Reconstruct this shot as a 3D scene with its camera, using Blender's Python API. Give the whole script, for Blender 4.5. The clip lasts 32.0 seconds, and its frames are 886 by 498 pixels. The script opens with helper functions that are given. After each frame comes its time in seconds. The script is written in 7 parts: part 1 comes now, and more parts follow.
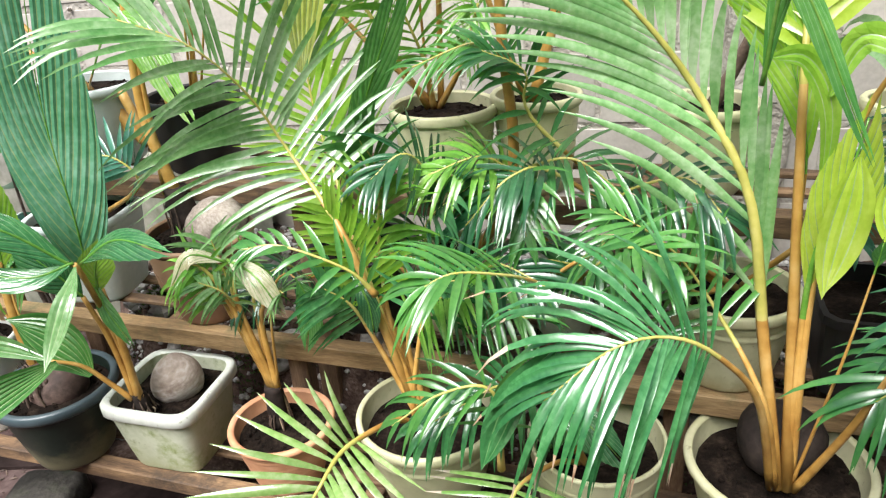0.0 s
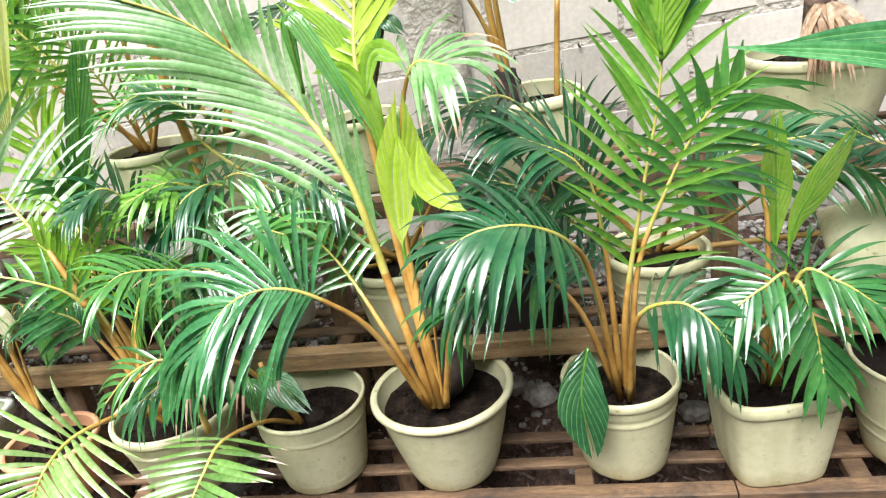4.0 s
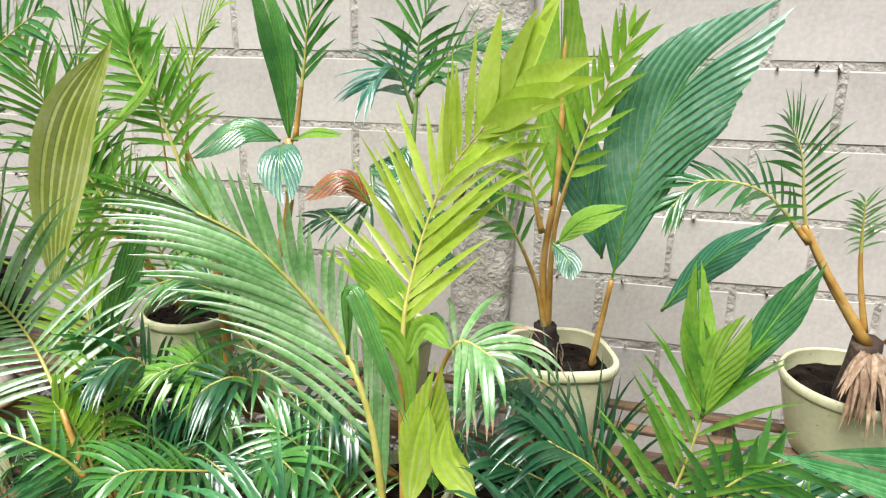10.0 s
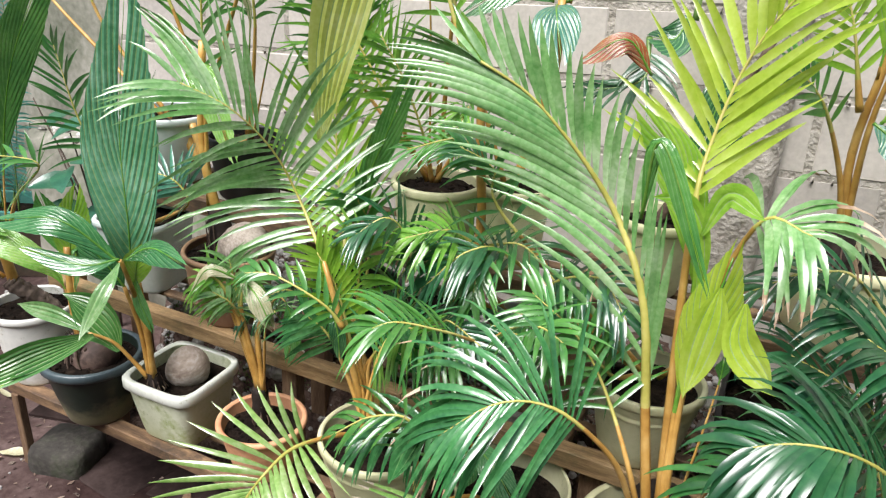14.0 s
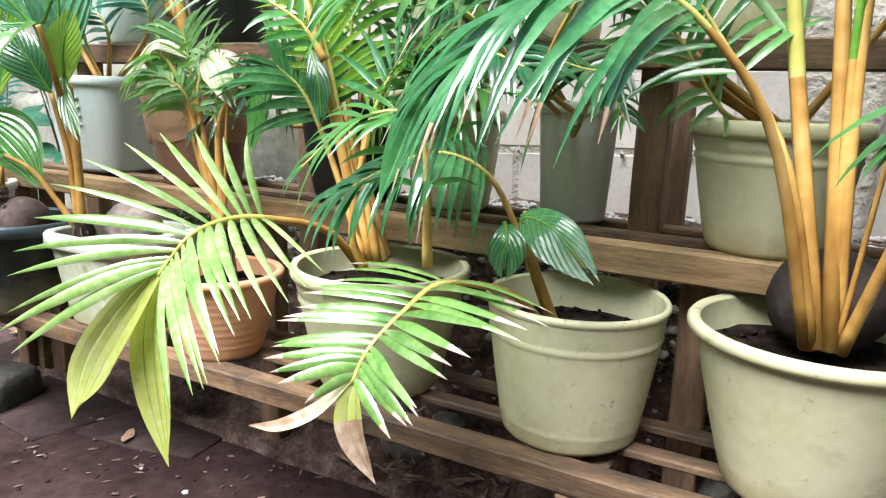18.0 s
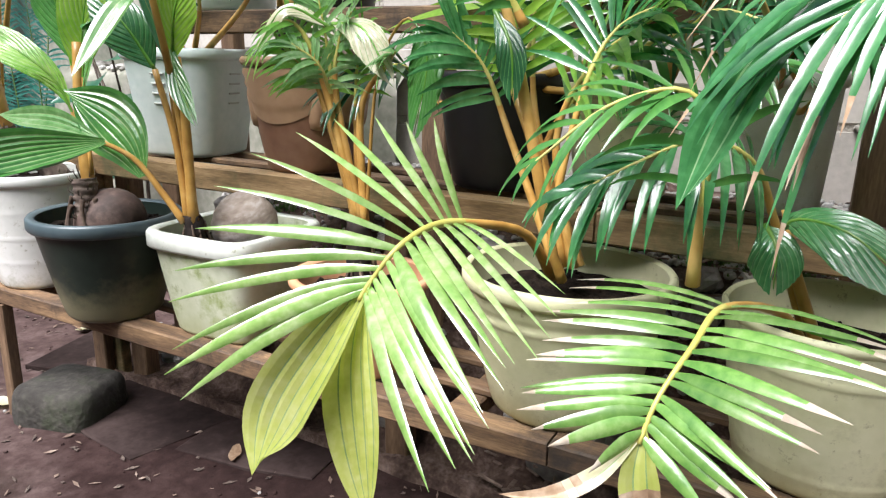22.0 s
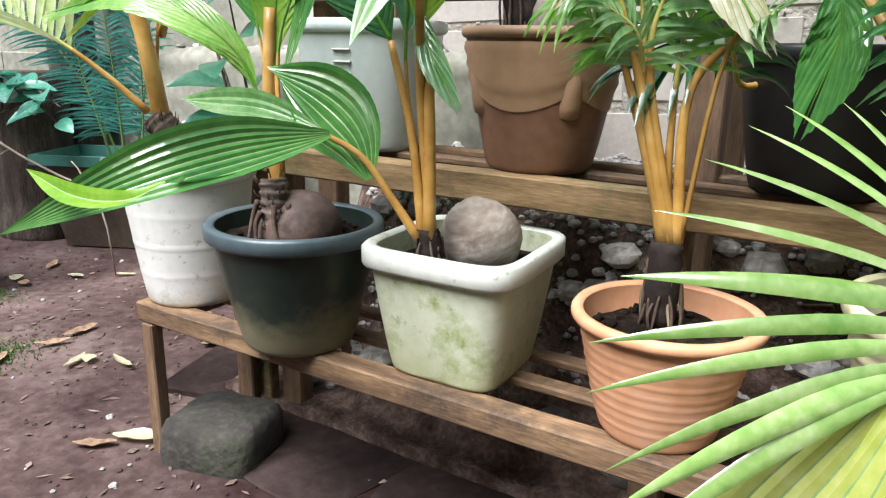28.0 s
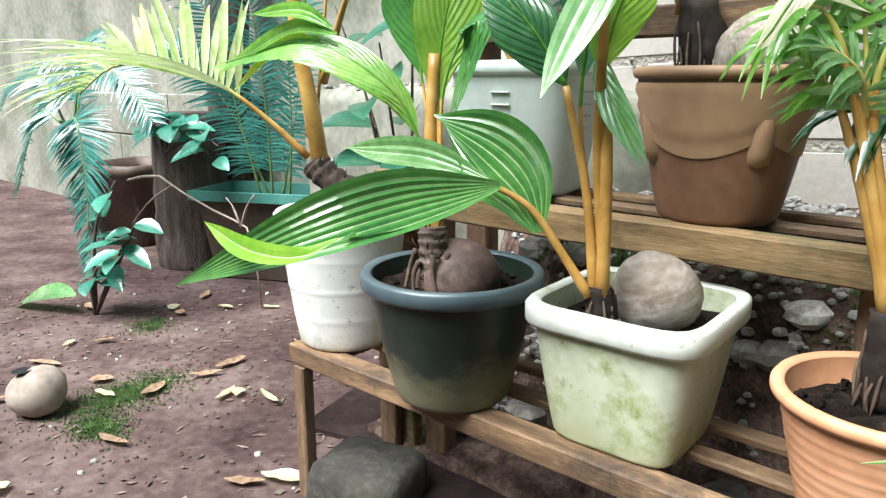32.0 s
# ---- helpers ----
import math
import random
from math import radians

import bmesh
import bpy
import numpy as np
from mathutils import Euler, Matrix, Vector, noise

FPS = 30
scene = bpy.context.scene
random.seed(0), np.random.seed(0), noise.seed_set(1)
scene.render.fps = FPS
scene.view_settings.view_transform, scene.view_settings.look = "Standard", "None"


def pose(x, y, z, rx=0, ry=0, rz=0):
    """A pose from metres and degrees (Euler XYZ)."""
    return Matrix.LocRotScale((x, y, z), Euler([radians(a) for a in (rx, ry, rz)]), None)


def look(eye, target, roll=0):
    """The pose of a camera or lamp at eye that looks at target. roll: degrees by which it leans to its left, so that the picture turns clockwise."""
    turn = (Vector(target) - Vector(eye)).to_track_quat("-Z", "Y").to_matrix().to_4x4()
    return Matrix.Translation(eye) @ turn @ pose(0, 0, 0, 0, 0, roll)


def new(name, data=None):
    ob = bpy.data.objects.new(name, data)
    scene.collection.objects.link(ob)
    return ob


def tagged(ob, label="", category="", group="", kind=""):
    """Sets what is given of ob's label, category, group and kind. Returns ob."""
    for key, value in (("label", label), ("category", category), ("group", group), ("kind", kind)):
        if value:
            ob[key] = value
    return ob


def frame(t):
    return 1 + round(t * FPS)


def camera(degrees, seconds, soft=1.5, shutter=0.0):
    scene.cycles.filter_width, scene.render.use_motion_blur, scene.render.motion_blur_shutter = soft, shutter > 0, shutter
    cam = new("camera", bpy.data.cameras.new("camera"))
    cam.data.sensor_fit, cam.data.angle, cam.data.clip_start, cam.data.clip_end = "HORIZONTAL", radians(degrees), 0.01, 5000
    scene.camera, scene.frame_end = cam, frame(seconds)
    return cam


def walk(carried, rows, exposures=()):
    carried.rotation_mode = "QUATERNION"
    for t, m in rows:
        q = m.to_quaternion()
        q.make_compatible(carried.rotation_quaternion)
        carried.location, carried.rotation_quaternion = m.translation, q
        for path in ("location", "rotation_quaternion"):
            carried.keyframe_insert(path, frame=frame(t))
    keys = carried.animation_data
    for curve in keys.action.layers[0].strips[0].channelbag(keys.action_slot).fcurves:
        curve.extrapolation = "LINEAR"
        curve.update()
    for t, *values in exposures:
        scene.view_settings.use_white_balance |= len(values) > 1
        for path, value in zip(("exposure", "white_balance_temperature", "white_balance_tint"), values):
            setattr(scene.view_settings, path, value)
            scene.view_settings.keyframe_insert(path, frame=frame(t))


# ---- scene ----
# ---- camera ----
cam = camera(64.0, 32.0, soft=1.25)
PATH = [
    (0, (-0.192, -0.887, 1.305), (-0.769, 0.81, 0.419), -4.1),
    (0.5, (-0.108, -0.929, 1.275), (-0.73, 0.739, 0.363), -5.8),
    (1, (-0.047, -0.962, 1.27), (-0.708, 0.659, 0.303), -7.6),
    (1.5, (0.025, -0.983, 1.258), (-0.614, 0.636, 0.273), -8.5),
    (2, (0.071, -1.004, 1.257), (-0.584, 0.619, 0.289), -8.9),
    (2.5, (0.111, -1.017, 1.263), (-0.537, 0.637, 0.343), -10.1),
    (3, (0.173, -1.035, 1.261), (-0.385, 0.684, 0.404), -10.3),
    (3.5, (0.207, -1.057, 1.262), (-0.241, 0.716, 0.452), -10.3),
    (4, (0.26, -1.07, 1.264), (-0.1, 0.741, 0.496), -9.8),
    (4.5, (0.325, -1.071, 1.242), (0.077, 0.769, 0.498), -9.2),
    (6.5, (0.402, -1.012, 1.386), (0.561, 0.786, 0.525), -6.3),
    (7, (0.403, -1.015, 1.407), (0.611, 0.792, 0.575), -5.7),
    (7.5, (0.403, -1.015, 1.431), (0.628, 0.803, 0.628), -4.3),
    (8, (0.382, -1.008, 1.466), (0.579, 0.85, 0.753), -2.2),
    (8.5, (0.345, -0.991, 1.501), (0.405, 0.889, 0.822), -1.3),
    (9, (0.298, -0.971, 1.536), (0.235, 0.923, 0.897), 0.4),
    (9.5, (0.256, -0.968, 1.557), (0.05, 0.923, 0.939), 1.8),
    (10, (0.216, -0.972, 1.569), (-0.166, 0.898, 0.97), 3.0),
    (10.5, (0.189, -0.966, 1.575), (-0.283, 0.888, 0.991), 3.2),
    (11, (0.161, -0.969, 1.573), (-0.368, 0.872, 0.997), 3.2),
    (11.5, (0.125, -0.971, 1.581), (-0.473, 0.849, 1.007), 3.0),
    (12, (0.088, -0.977, 1.585), (-0.623, 0.792, 0.981), 2.4),
    (12.5, (0.058, -0.977, 1.577), (-0.745, 0.747, 0.958), 2.3),
    (13, (0.042, -0.993, 1.528), (-0.784, 0.701, 0.858), 3.6),
    (13.5, (0.033, -0.992, 1.49), (-0.782, 0.656, 0.703), 3.0),
    (14, (0.041, -0.994, 1.425), (-0.739, 0.673, 0.642), 3.2),
    (14.5, (0.019, -0.989, 1.36), (-0.663, 0.693, 0.52), 1.8),
    (15, (0.017, -0.956, 1.267), (-0.59, 0.753, 0.423), 1.6),
    (15.5, (-0.015, -0.923, 1.196), (-0.578, 0.792, 0.334), 0.8),
    (17.5, (-0.029, -0.788, 0.736), (-0.664, 1.046, 0.254), 1.6),
    (18, (-0.013, -0.789, 0.758), (-0.948, 0.928, 0.334), 1.8),
    (18.5, (-0.001, -0.787, 0.76), (-1.011, 0.889, 0.342), 1.7),
    (19, (0.0, -0.795, 0.765), (-1.114, 0.82, 0.374), 1.9),
    (19.5, (-0.016, -0.811, 0.767), (-1.197, 0.756, 0.381), 2.4),
    (20, (-0.048, -0.812, 0.762), (-1.232, 0.748, 0.356), 2.3),
    (20.5, (-0.118, -0.79, 0.762), (-1.229, 0.822, 0.353), 2.3),
    (21, (-0.198, -0.768, 0.764), (-1.199, 0.895, 0.282), 2.6),
    (21.5, (-0.261, -0.759, 0.766), (-1.215, 0.928, 0.272), 1.5),
    (22, (-0.286, -0.76, 0.759), (-1.221, 0.932, 0.248), 1.0),
    (22.5, (-0.313, -0.737, 0.757), (-1.225, 0.956, 0.205), 1.0),
    (23, (-0.339, -0.717, 0.772), (-1.284, 0.957, 0.22), 0.4),
    (23.5, (-0.36, -0.711, 0.774), (-1.343, 0.935, 0.203), 1.0),
    (24, (-0.399, -0.725, 0.768), (-1.423, 0.894, 0.193), 0.1),
    (24.5, (-0.418, -0.731, 0.762), (-1.467, 0.877, 0.203), 0.9),
    (25, (-0.423, -0.73, 0.757), (-1.503, 0.854, 0.187), 0.5),
    (25.5, (-0.446, -0.722, 0.758), (-1.553, 0.841, 0.183), -0.4),
    (27.5, (-0.622, -0.705, 0.745), (-1.622, 0.936, 0.19), 1.4),
    (28, (-0.655, -0.712, 0.736), (-1.664, 0.926, 0.189), 1.0),
    (28.5, (-0.671, -0.719, 0.725), (-1.724, 0.896, 0.192), 2.0),
    (29, (-0.685, -0.721, 0.727), (-1.799, 0.859, 0.214), 2.9),
    (29.5, (-0.682, -0.729, 0.741), (-1.831, 0.83, 0.239), 2.0),
    (30, (-0.686, -0.725, 0.741), (-1.855, 0.815, 0.229), 1.3),
    (30.5, (-0.702, -0.727, 0.743), (-1.895, 0.792, 0.224), 1.3),
    (31, (-0.713, -0.722, 0.745), (-1.939, 0.778, 0.247), 1.1),
    (31.5, (-0.719, -0.71, 0.745), (-1.966, 0.767, 0.231), 0.5),
    (32, (-0.725, -0.699, 0.75), (-2.019, 0.752, 0.282), -0.3),
]
# the clip's own camera darkens as it rises towards the bright wall
EXPOSURES = [(0.0, 0.85, 6380, 13), (4.0, 1.11, 6380, 13), (7.0, 0.86, 6450, 13), (8.0, 0.89, 6380, 13), (10.0, 0.63, 6380, 13), (11.0, 0.57, 6380, 13), (12.0, 0.5, 7000, 6), (13.0, 0.42, 7000, 6), (14.0, 0.6, 6400, 15), (15.0, 0.84, 6400, 16), (18.0, 1.32, 6100, 13), (20.0, 1.32, 6150, 13), (23.0, 0.91, 6200, 16), (25.0, 0.9, 6150, 14), (28.0, 1.01, 6150, 13), (30.0, 1.27, 6150, 11), (32.0, 1.22, 6100, 8)]
walk(cam, [(t, look(eye, target, roll)) for t, eye, target, roll in PATH], EXPOSURES)

# ---- light ----
world = bpy.data.worlds.new("sky_world")
scene.world = world
world.use_nodes = True
wn = world.node_tree.nodes
wl = world.node_tree.links
sky = wn.new("ShaderNodeTexSky")
sky.sky_type = 'NISHITA'
sky.sun_disc = False
sky.sun_elevation = radians(60)
sky.sun_rotation = radians(192)
sky.air_density = 1.0
sky.dust_density = 3.0
wl.new(sky.outputs[0], wn["Background"].inputs[0])
wn["Background"].inputs[1].default_value = 0.065
sun_data = bpy.data.lights.new("sun", 'SUN')
sun_data.energy = 5.0
sun_data.angle = radians(40)
sun_data.color = (1.0, 0.98, 0.95)
sun = new("sun", sun_data)
sun.matrix_world = look((-0.8, -3.0, 5.4), (0, 0, 0))

# ---- materials ----


def material(name, colours, rough=0.6, scale=8.0, fine=60.0, bump=0.2, spec=0.5, metal=0.0, vary=0.12,
             streak=None, transmit=0.0, stain=None, stain_scale=5.0, stain_size=0.5, bump_scale=None, speck=None, coat=0.0):
    """A surface with two scales of colour variation, fine relief and, where given, stains."""
    m = bpy.data.materials.new(name)
    m.use_nodes = True
    n, l = m.node_tree.nodes, m.node_tree.links
    bsdf = n["Principled BSDF"]
    co = n.new("ShaderNodeTexCoord")
    mp = n.new("ShaderNodeMapping")
    l.new(co.outputs["Object"], mp.inputs[0])
    if streak:
        mp.inputs["Scale"].default_value = streak
    big = n.new("ShaderNodeTexNoise")
    big.inputs["Scale"].default_value = scale
    big.inputs["Detail"].default_value = 6
    small = n.new("ShaderNodeTexNoise")
    small.inputs["Scale"].default_value = fine
    small.inputs["Detail"].default_value = 4
    for q in (big, small):
        l.new(mp.outputs[0], q.inputs["Vector"])
    ramp = n.new("ShaderNodeValToRGB")
    el = ramp.color_ramp.elements
    el[0].position, el[1].position = 0.3, 0.7
    el[0].color, el[1].color = (*colours[0], 1), (*colours[-1], 1)
    if len(colours) == 3:
        mid = el.new(0.5)
        mid.color = (*colours[1], 1)
    mix = n.new("ShaderNodeMath")
    mix.operation = 'MULTIPLY_ADD'
    l.new(small.outputs[0], mix.inputs[0])
    mix.inputs[1].default_value = 0.45
    half = n.new("ShaderNodeMath")
    half.operation = 'MULTIPLY_ADD'
    l.new(big.outputs[0], half.inputs[0])
    half.inputs[1].default_value = 0.8
    half.inputs[2].default_value = -0.125
    l.new(half.outputs[0], mix.inputs[2])
    l.new(mix.outputs[0], ramp.inputs[0])
    colour = ramp.outputs[0]
    if vary:
        info = n.new("ShaderNodeObjectInfo")
        mr = n.new("ShaderNodeMapRange")
        mr.inputs[3].default_value, mr.inputs[4].default_value = 1 - vary, 1 + vary
        l.new(info.outputs["Random"], mr.inputs[0])
        hs = n.new("ShaderNodeHueSaturation")
        l.new(mr.outputs[0], hs.inputs["Value"])
        l.new(colour, hs.inputs["Color"])
        colour = hs.outputs[0]
    if stain:
        st = n.new("ShaderNodeTexNoise")
        st.inputs["Scale"].default_value = stain_scale
        st.inputs["Detail"].default_value = 8
        st.inputs["Roughness"].default_value = 0.7
        l.new(co.outputs["Object"], st.inputs["Vector"])
        sr = n.new("ShaderNodeMapRange")
        sr.inputs[1].default_value, sr.inputs[2].default_value = stain_size, stain_size + 0.16
        l.new(st.outputs[0], sr.inputs[0])
        sm = n.new("ShaderNodeMix")
        sm.data_type = 'RGBA'
        l.new(sr.outputs[0], sm.inputs[0])
        l.new(colour, sm.inputs[6])
        sm.inputs[7].default_value = (*stain, 1)
        colour = sm.outputs[2]
    if speck:
        sp = n.new("ShaderNodeTexNoise")
        sp.inputs["Scale"].default_value = 55
        sp.inputs["Detail"].default_value = 5
        sp.inputs["Roughness"].default_value = 0.75
        l.new(co.outputs["Object"], sp.inputs["Vector"])
        pr = n.new("ShaderNodeMapRange")
        pr.inputs[1].default_value, pr.inputs[2].default_value = 0.60, 0.70
        pr.inputs[4].default_value = 0.75
        l.new(sp.outputs[0], pr.inputs[0])
        pm = n.new("ShaderNodeMix")
        pm.data_type = 'RGBA'
        l.new(pr.outputs[0], pm.inputs[0])
        l.new(colour, pm.inputs[6])
        pm.inputs[7].default_value = (*speck, 1)
        colour = pm.outputs[2]
    l.new(colour, bsdf.inputs["Base Color"])
    bsdf.inputs["Roughness"].default_value = rough
    bsdf.inputs["Specular IOR Level"].default_value = spec
    bsdf.inputs["Metallic"].default_value = metal
    bsdf.inputs["Coat Weight"].default_value = coat
    bsdf.inputs["Coat Roughness"].default_value = 0.22
    if bump:
        bp = n.new("ShaderNodeBump")
        bp.inputs["Strength"].default_value = bump
        bp.inputs["Distance"].default_value = bump_scale or 0.004
        l.new(mix.outputs[0], bp.inputs["Height"])
        l.new(bp.outputs[0], bsdf.inputs["Normal"])
    if transmit:
        tr = n.new("ShaderNodeBsdfTranslucent")
        l.new(colour, tr.inputs[0])
        ms = n.new("ShaderNodeMixShader")
        ms.inputs[0].default_value = transmit
        out = n["Material Output"]
        l.new(bsdf.outputs[0], ms.inputs[1])
        l.new(tr.outputs[0], ms.inputs[2])
        l.new(ms.outputs[0], out.inputs[0])
    return m


CREAM = material("cream_plastic", [(0.57, 0.57, 0.33), (0.67, 0.66, 0.42), (0.74, 0.72, 0.49)], rough=0.42, scale=6, fine=70, bump=0.08,
                 stain=(0.42, 0.41, 0.22), stain_scale=9, stain_size=0.56, transmit=0.12, speck=(0.30, 0.27, 0.13))
WHITE = material("white_plastic", [(0.68, 0.70, 0.65), (0.77, 0.78, 0.73), (0.82, 0.82, 0.79)], rough=0.4, scale=6, fine=70, bump=0.06,
                 stain=(0.44, 0.46, 0.34), stain_scale=10, stain_size=0.58, speck=(0.36, 0.34, 0.24))
ICE = material("bluish_white_plastic", [(0.56, 0.66, 0.63), (0.66, 0.74, 0.71), (0.74, 0.80, 0.77)], rough=0.36, scale=4, fine=70, bump=0.05,
               stain=(0.46, 0.52, 0.44), stain_scale=7, stain_size=0.60, transmit=0.15)
MOSSY = material("mossy_plastic", [(0.56, 0.62, 0.42), (0.68, 0.72, 0.54), (0.76, 0.79, 0.65)], rough=0.45, scale=7, fine=80, bump=0.08,
                 stain=(0.30, 0.37, 0.13), stain_scale=14, stain_size=0.50, speck=(0.16, 0.19, 0.06))
RIMWHITE = material("rim_white", [(0.56, 0.60, 0.52), (0.68, 0.71, 0.64), (0.76, 0.79, 0.72)], rough=0.42, bump=0.06, stain=(0.44, 0.49, 0.32), stain_scale=16, stain_size=0.56, speck=(0.26, 0.28, 0.14))
DARKPOT = material("dark_green_plastic", [(0.010, 0.018, 0.014), (0.022, 0.034, 0.026)], rough=0.4, bump=0.06,
                   stain=(0.06, 0.065, 0.035), stain_scale=9, stain_size=0.56)
DARKRIM = material("slate_rim", [(0.04, 0.062, 0.07), (0.075, 0.10, 0.11)], rough=0.38, bump=0.05)


def muddy_foot(m, colour, lo=0.085, hi=0.125, strength=0.9):
    """Dried mud splashed up the foot of the pot, with a ragged upper border."""
    n, l = m.node_tree.nodes, m.node_tree.links
    bsdf = n["Principled BSDF"]
    old = bsdf.inputs["Base Color"].links[0].from_socket
    co = n.new("ShaderNodeTexCoord")
    sep = n.new("ShaderNodeSeparateXYZ")
    l.new(co.outputs["Object"], sep.inputs[0])
    nz = n.new("ShaderNodeTexNoise")
    nz.inputs["Scale"].default_value = 16
    nz.inputs["Detail"].default_value = 8
    nz.inputs["Roughness"].default_value = 0.65
    l.new(co.outputs["Object"], nz.inputs["Vector"])
    add = n.new("ShaderNodeMath")
    add.operation = 'MULTIPLY_ADD'
    l.new(nz.outputs[0], add.inputs[0])
    add.inputs[1].default_value = 0.11
    l.new(sep.outputs[2], add.inputs[2])
    mr = n.new("ShaderNodeMapRange")
    mr.inputs[1].default_value, mr.inputs[2].default_value = lo, hi
    mr.inputs[3].default_value, mr.inputs[4].default_value = strength, 0.0
    l.new(add.outputs[0], mr.inputs[0])
    mx = n.new("ShaderNodeMix")
    mx.data_type = 'RGBA'
    l.new(mr.outputs[0], mx.inputs[0])
    l.new(old, mx.inputs[6])
    mx.inputs[7].default_value = (*colour, 1)
    l.new(mx.outputs[2], bsdf.inputs["Base Color"])


muddy_foot(DARKPOT, (0.20, 0.19, 0.11))
muddy_foot(CREAM, (0.36, 0.29, 0.12), 0.045, 0.095, 0.75)
muddy_foot(WHITE, (0.34, 0.30, 0.17), 0.040, 0.085, 0.7)
muddy_foot(MOSSY, (0.34, 0.38, 0.14), 0.04, 0.14, 0.65)
TERRA = material("terracotta", [(0.50, 0.235, 0.115), (0.62, 0.32, 0.175), (0.68, 0.39, 0.24)], rough=0.6, scale=5, fine=50, bump=0.12)
BROWN = material("brown_plastic", [(0.15, 0.075, 0.045), (0.21, 0.105, 0.062), (0.25, 0.14, 0.085)], rough=0.45, bump=0.08)
OLDBROWN = material("weathered_brown_plastic", [(0.055, 0.038, 0.027), (0.095, 0.066, 0.048), (0.14, 0.10, 0.075)], rough=0.65, bump=0.15, stain=(0.05, 0.06, 0.035), stain_scale=8, stain_size=0.55)
BROWNLT = material("brown_worn", [(0.26, 0.155, 0.085), (0.35, 0.225, 0.13)], rough=0.55, bump=0.08)
BLACKPOT = material("black_plastic", [(0.006, 0.006, 0.007), (0.014, 0.014, 0.015)], rough=0.45, bump=0.06)
SOIL = material("potting_soil", [(0.004, 0.003, 0.002), (0.011, 0.0075, 0.0055), (0.034, 0.024, 0.017)], spec=0.1, rough=0.95, scale=30, fine=160, bump=0.9, bump_scale=0.01)
GROUND = material("bare_earth", [(0.036, 0.022, 0.020), (0.088, 0.058, 0.053), (0.165, 0.120, 0.110)], spec=0.12, rough=0.93, scale=4.5, fine=48, bump=0.9, speck=(0.045, 0.032, 0.027),
                  bump_scale=0.01, vary=0, stain=(0.040, 0.028, 0.022), stain_scale=3.2, stain_size=0.56)


def damp_and_shade(m):
    """Darkens the earth round the stand, part damp, part painted-in shade, with a ragged border; the path beyond is
    dry.
    """
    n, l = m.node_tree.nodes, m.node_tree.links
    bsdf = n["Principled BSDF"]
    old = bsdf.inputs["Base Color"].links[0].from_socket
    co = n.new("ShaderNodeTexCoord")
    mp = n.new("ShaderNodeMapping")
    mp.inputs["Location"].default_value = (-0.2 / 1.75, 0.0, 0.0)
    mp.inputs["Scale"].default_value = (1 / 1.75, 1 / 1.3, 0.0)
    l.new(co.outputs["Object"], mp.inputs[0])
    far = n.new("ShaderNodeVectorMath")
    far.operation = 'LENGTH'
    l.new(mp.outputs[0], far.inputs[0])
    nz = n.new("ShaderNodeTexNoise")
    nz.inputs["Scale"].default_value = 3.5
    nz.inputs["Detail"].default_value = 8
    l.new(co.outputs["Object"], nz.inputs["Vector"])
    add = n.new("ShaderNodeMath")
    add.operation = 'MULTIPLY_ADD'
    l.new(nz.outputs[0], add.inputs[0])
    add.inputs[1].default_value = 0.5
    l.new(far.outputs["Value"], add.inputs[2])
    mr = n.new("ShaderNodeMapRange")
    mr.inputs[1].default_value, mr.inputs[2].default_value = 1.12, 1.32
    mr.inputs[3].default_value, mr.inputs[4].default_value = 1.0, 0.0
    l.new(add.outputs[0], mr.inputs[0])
    # this multiply puts damp and the stand's shade into the earth's colour
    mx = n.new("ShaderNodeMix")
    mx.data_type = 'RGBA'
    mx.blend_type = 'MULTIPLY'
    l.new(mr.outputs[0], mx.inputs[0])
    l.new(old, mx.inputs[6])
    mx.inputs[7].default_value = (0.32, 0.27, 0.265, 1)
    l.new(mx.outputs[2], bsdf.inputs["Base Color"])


damp_and_shade(GROUND)
LITTER = material("leaf_litter", [(0.030, 0.020, 0.016), (0.085, 0.056, 0.044), (0.19, 0.14, 0.115)], rough=0.95, spec=0.15, scale=26, fine=130, bump=0.9, bump_scale=0.012, vary=0)
WOOD = material("weathered_wood", [(0.055, 0.034, 0.020), (0.14, 0.085, 0.045), (0.26, 0.165, 0.085)], rough=0.75, scale=5, fine=45, bump=0.35,
                streak=(1.2, 9, 9), vary=0.2, stain=(0.035, 0.026, 0.02), stain_scale=9, stain_size=0.52)
RAILOCHRE = material("ochre_rail_wood", [(0.12, 0.075, 0.035), (0.24, 0.155, 0.07), (0.38, 0.26, 0.13)], rough=0.75, scale=5, fine=45, bump=0.35,
                     streak=(1.2, 9, 9), vary=0.2, stain=(0.085, 0.095, 0.04), stain_scale=7, stain_size=0.50)
WOODLEG = material("weathered_leg_wood", [(0.08, 0.048, 0.03), (0.17, 0.105, 0.06), (0.27, 0.175, 0.10)], rough=0.75, scale=5, fine=45, bump=0.35,
                   streak=(9, 9, 1.2), vary=0.2)
BLOCK = material("concrete_block", [(0.39, 0.365, 0.325), (0.48, 0.45, 0.405), (0.56, 0.525, 0.475)], rough=0.9, scale=5, fine=90, bump=0.35, vary=0.09,
                 stain=(0.36, 0.34, 0.28), stain_scale=3, stain_size=0.60)
MORTAR = material("rough_mortar", [(0.28, 0.255, 0.215), (0.39, 0.365, 0.315), (0.50, 0.47, 0.42)], rough=0.95, scale=18, fine=90, bump=1.0, bump_scale=0.015, vary=0)
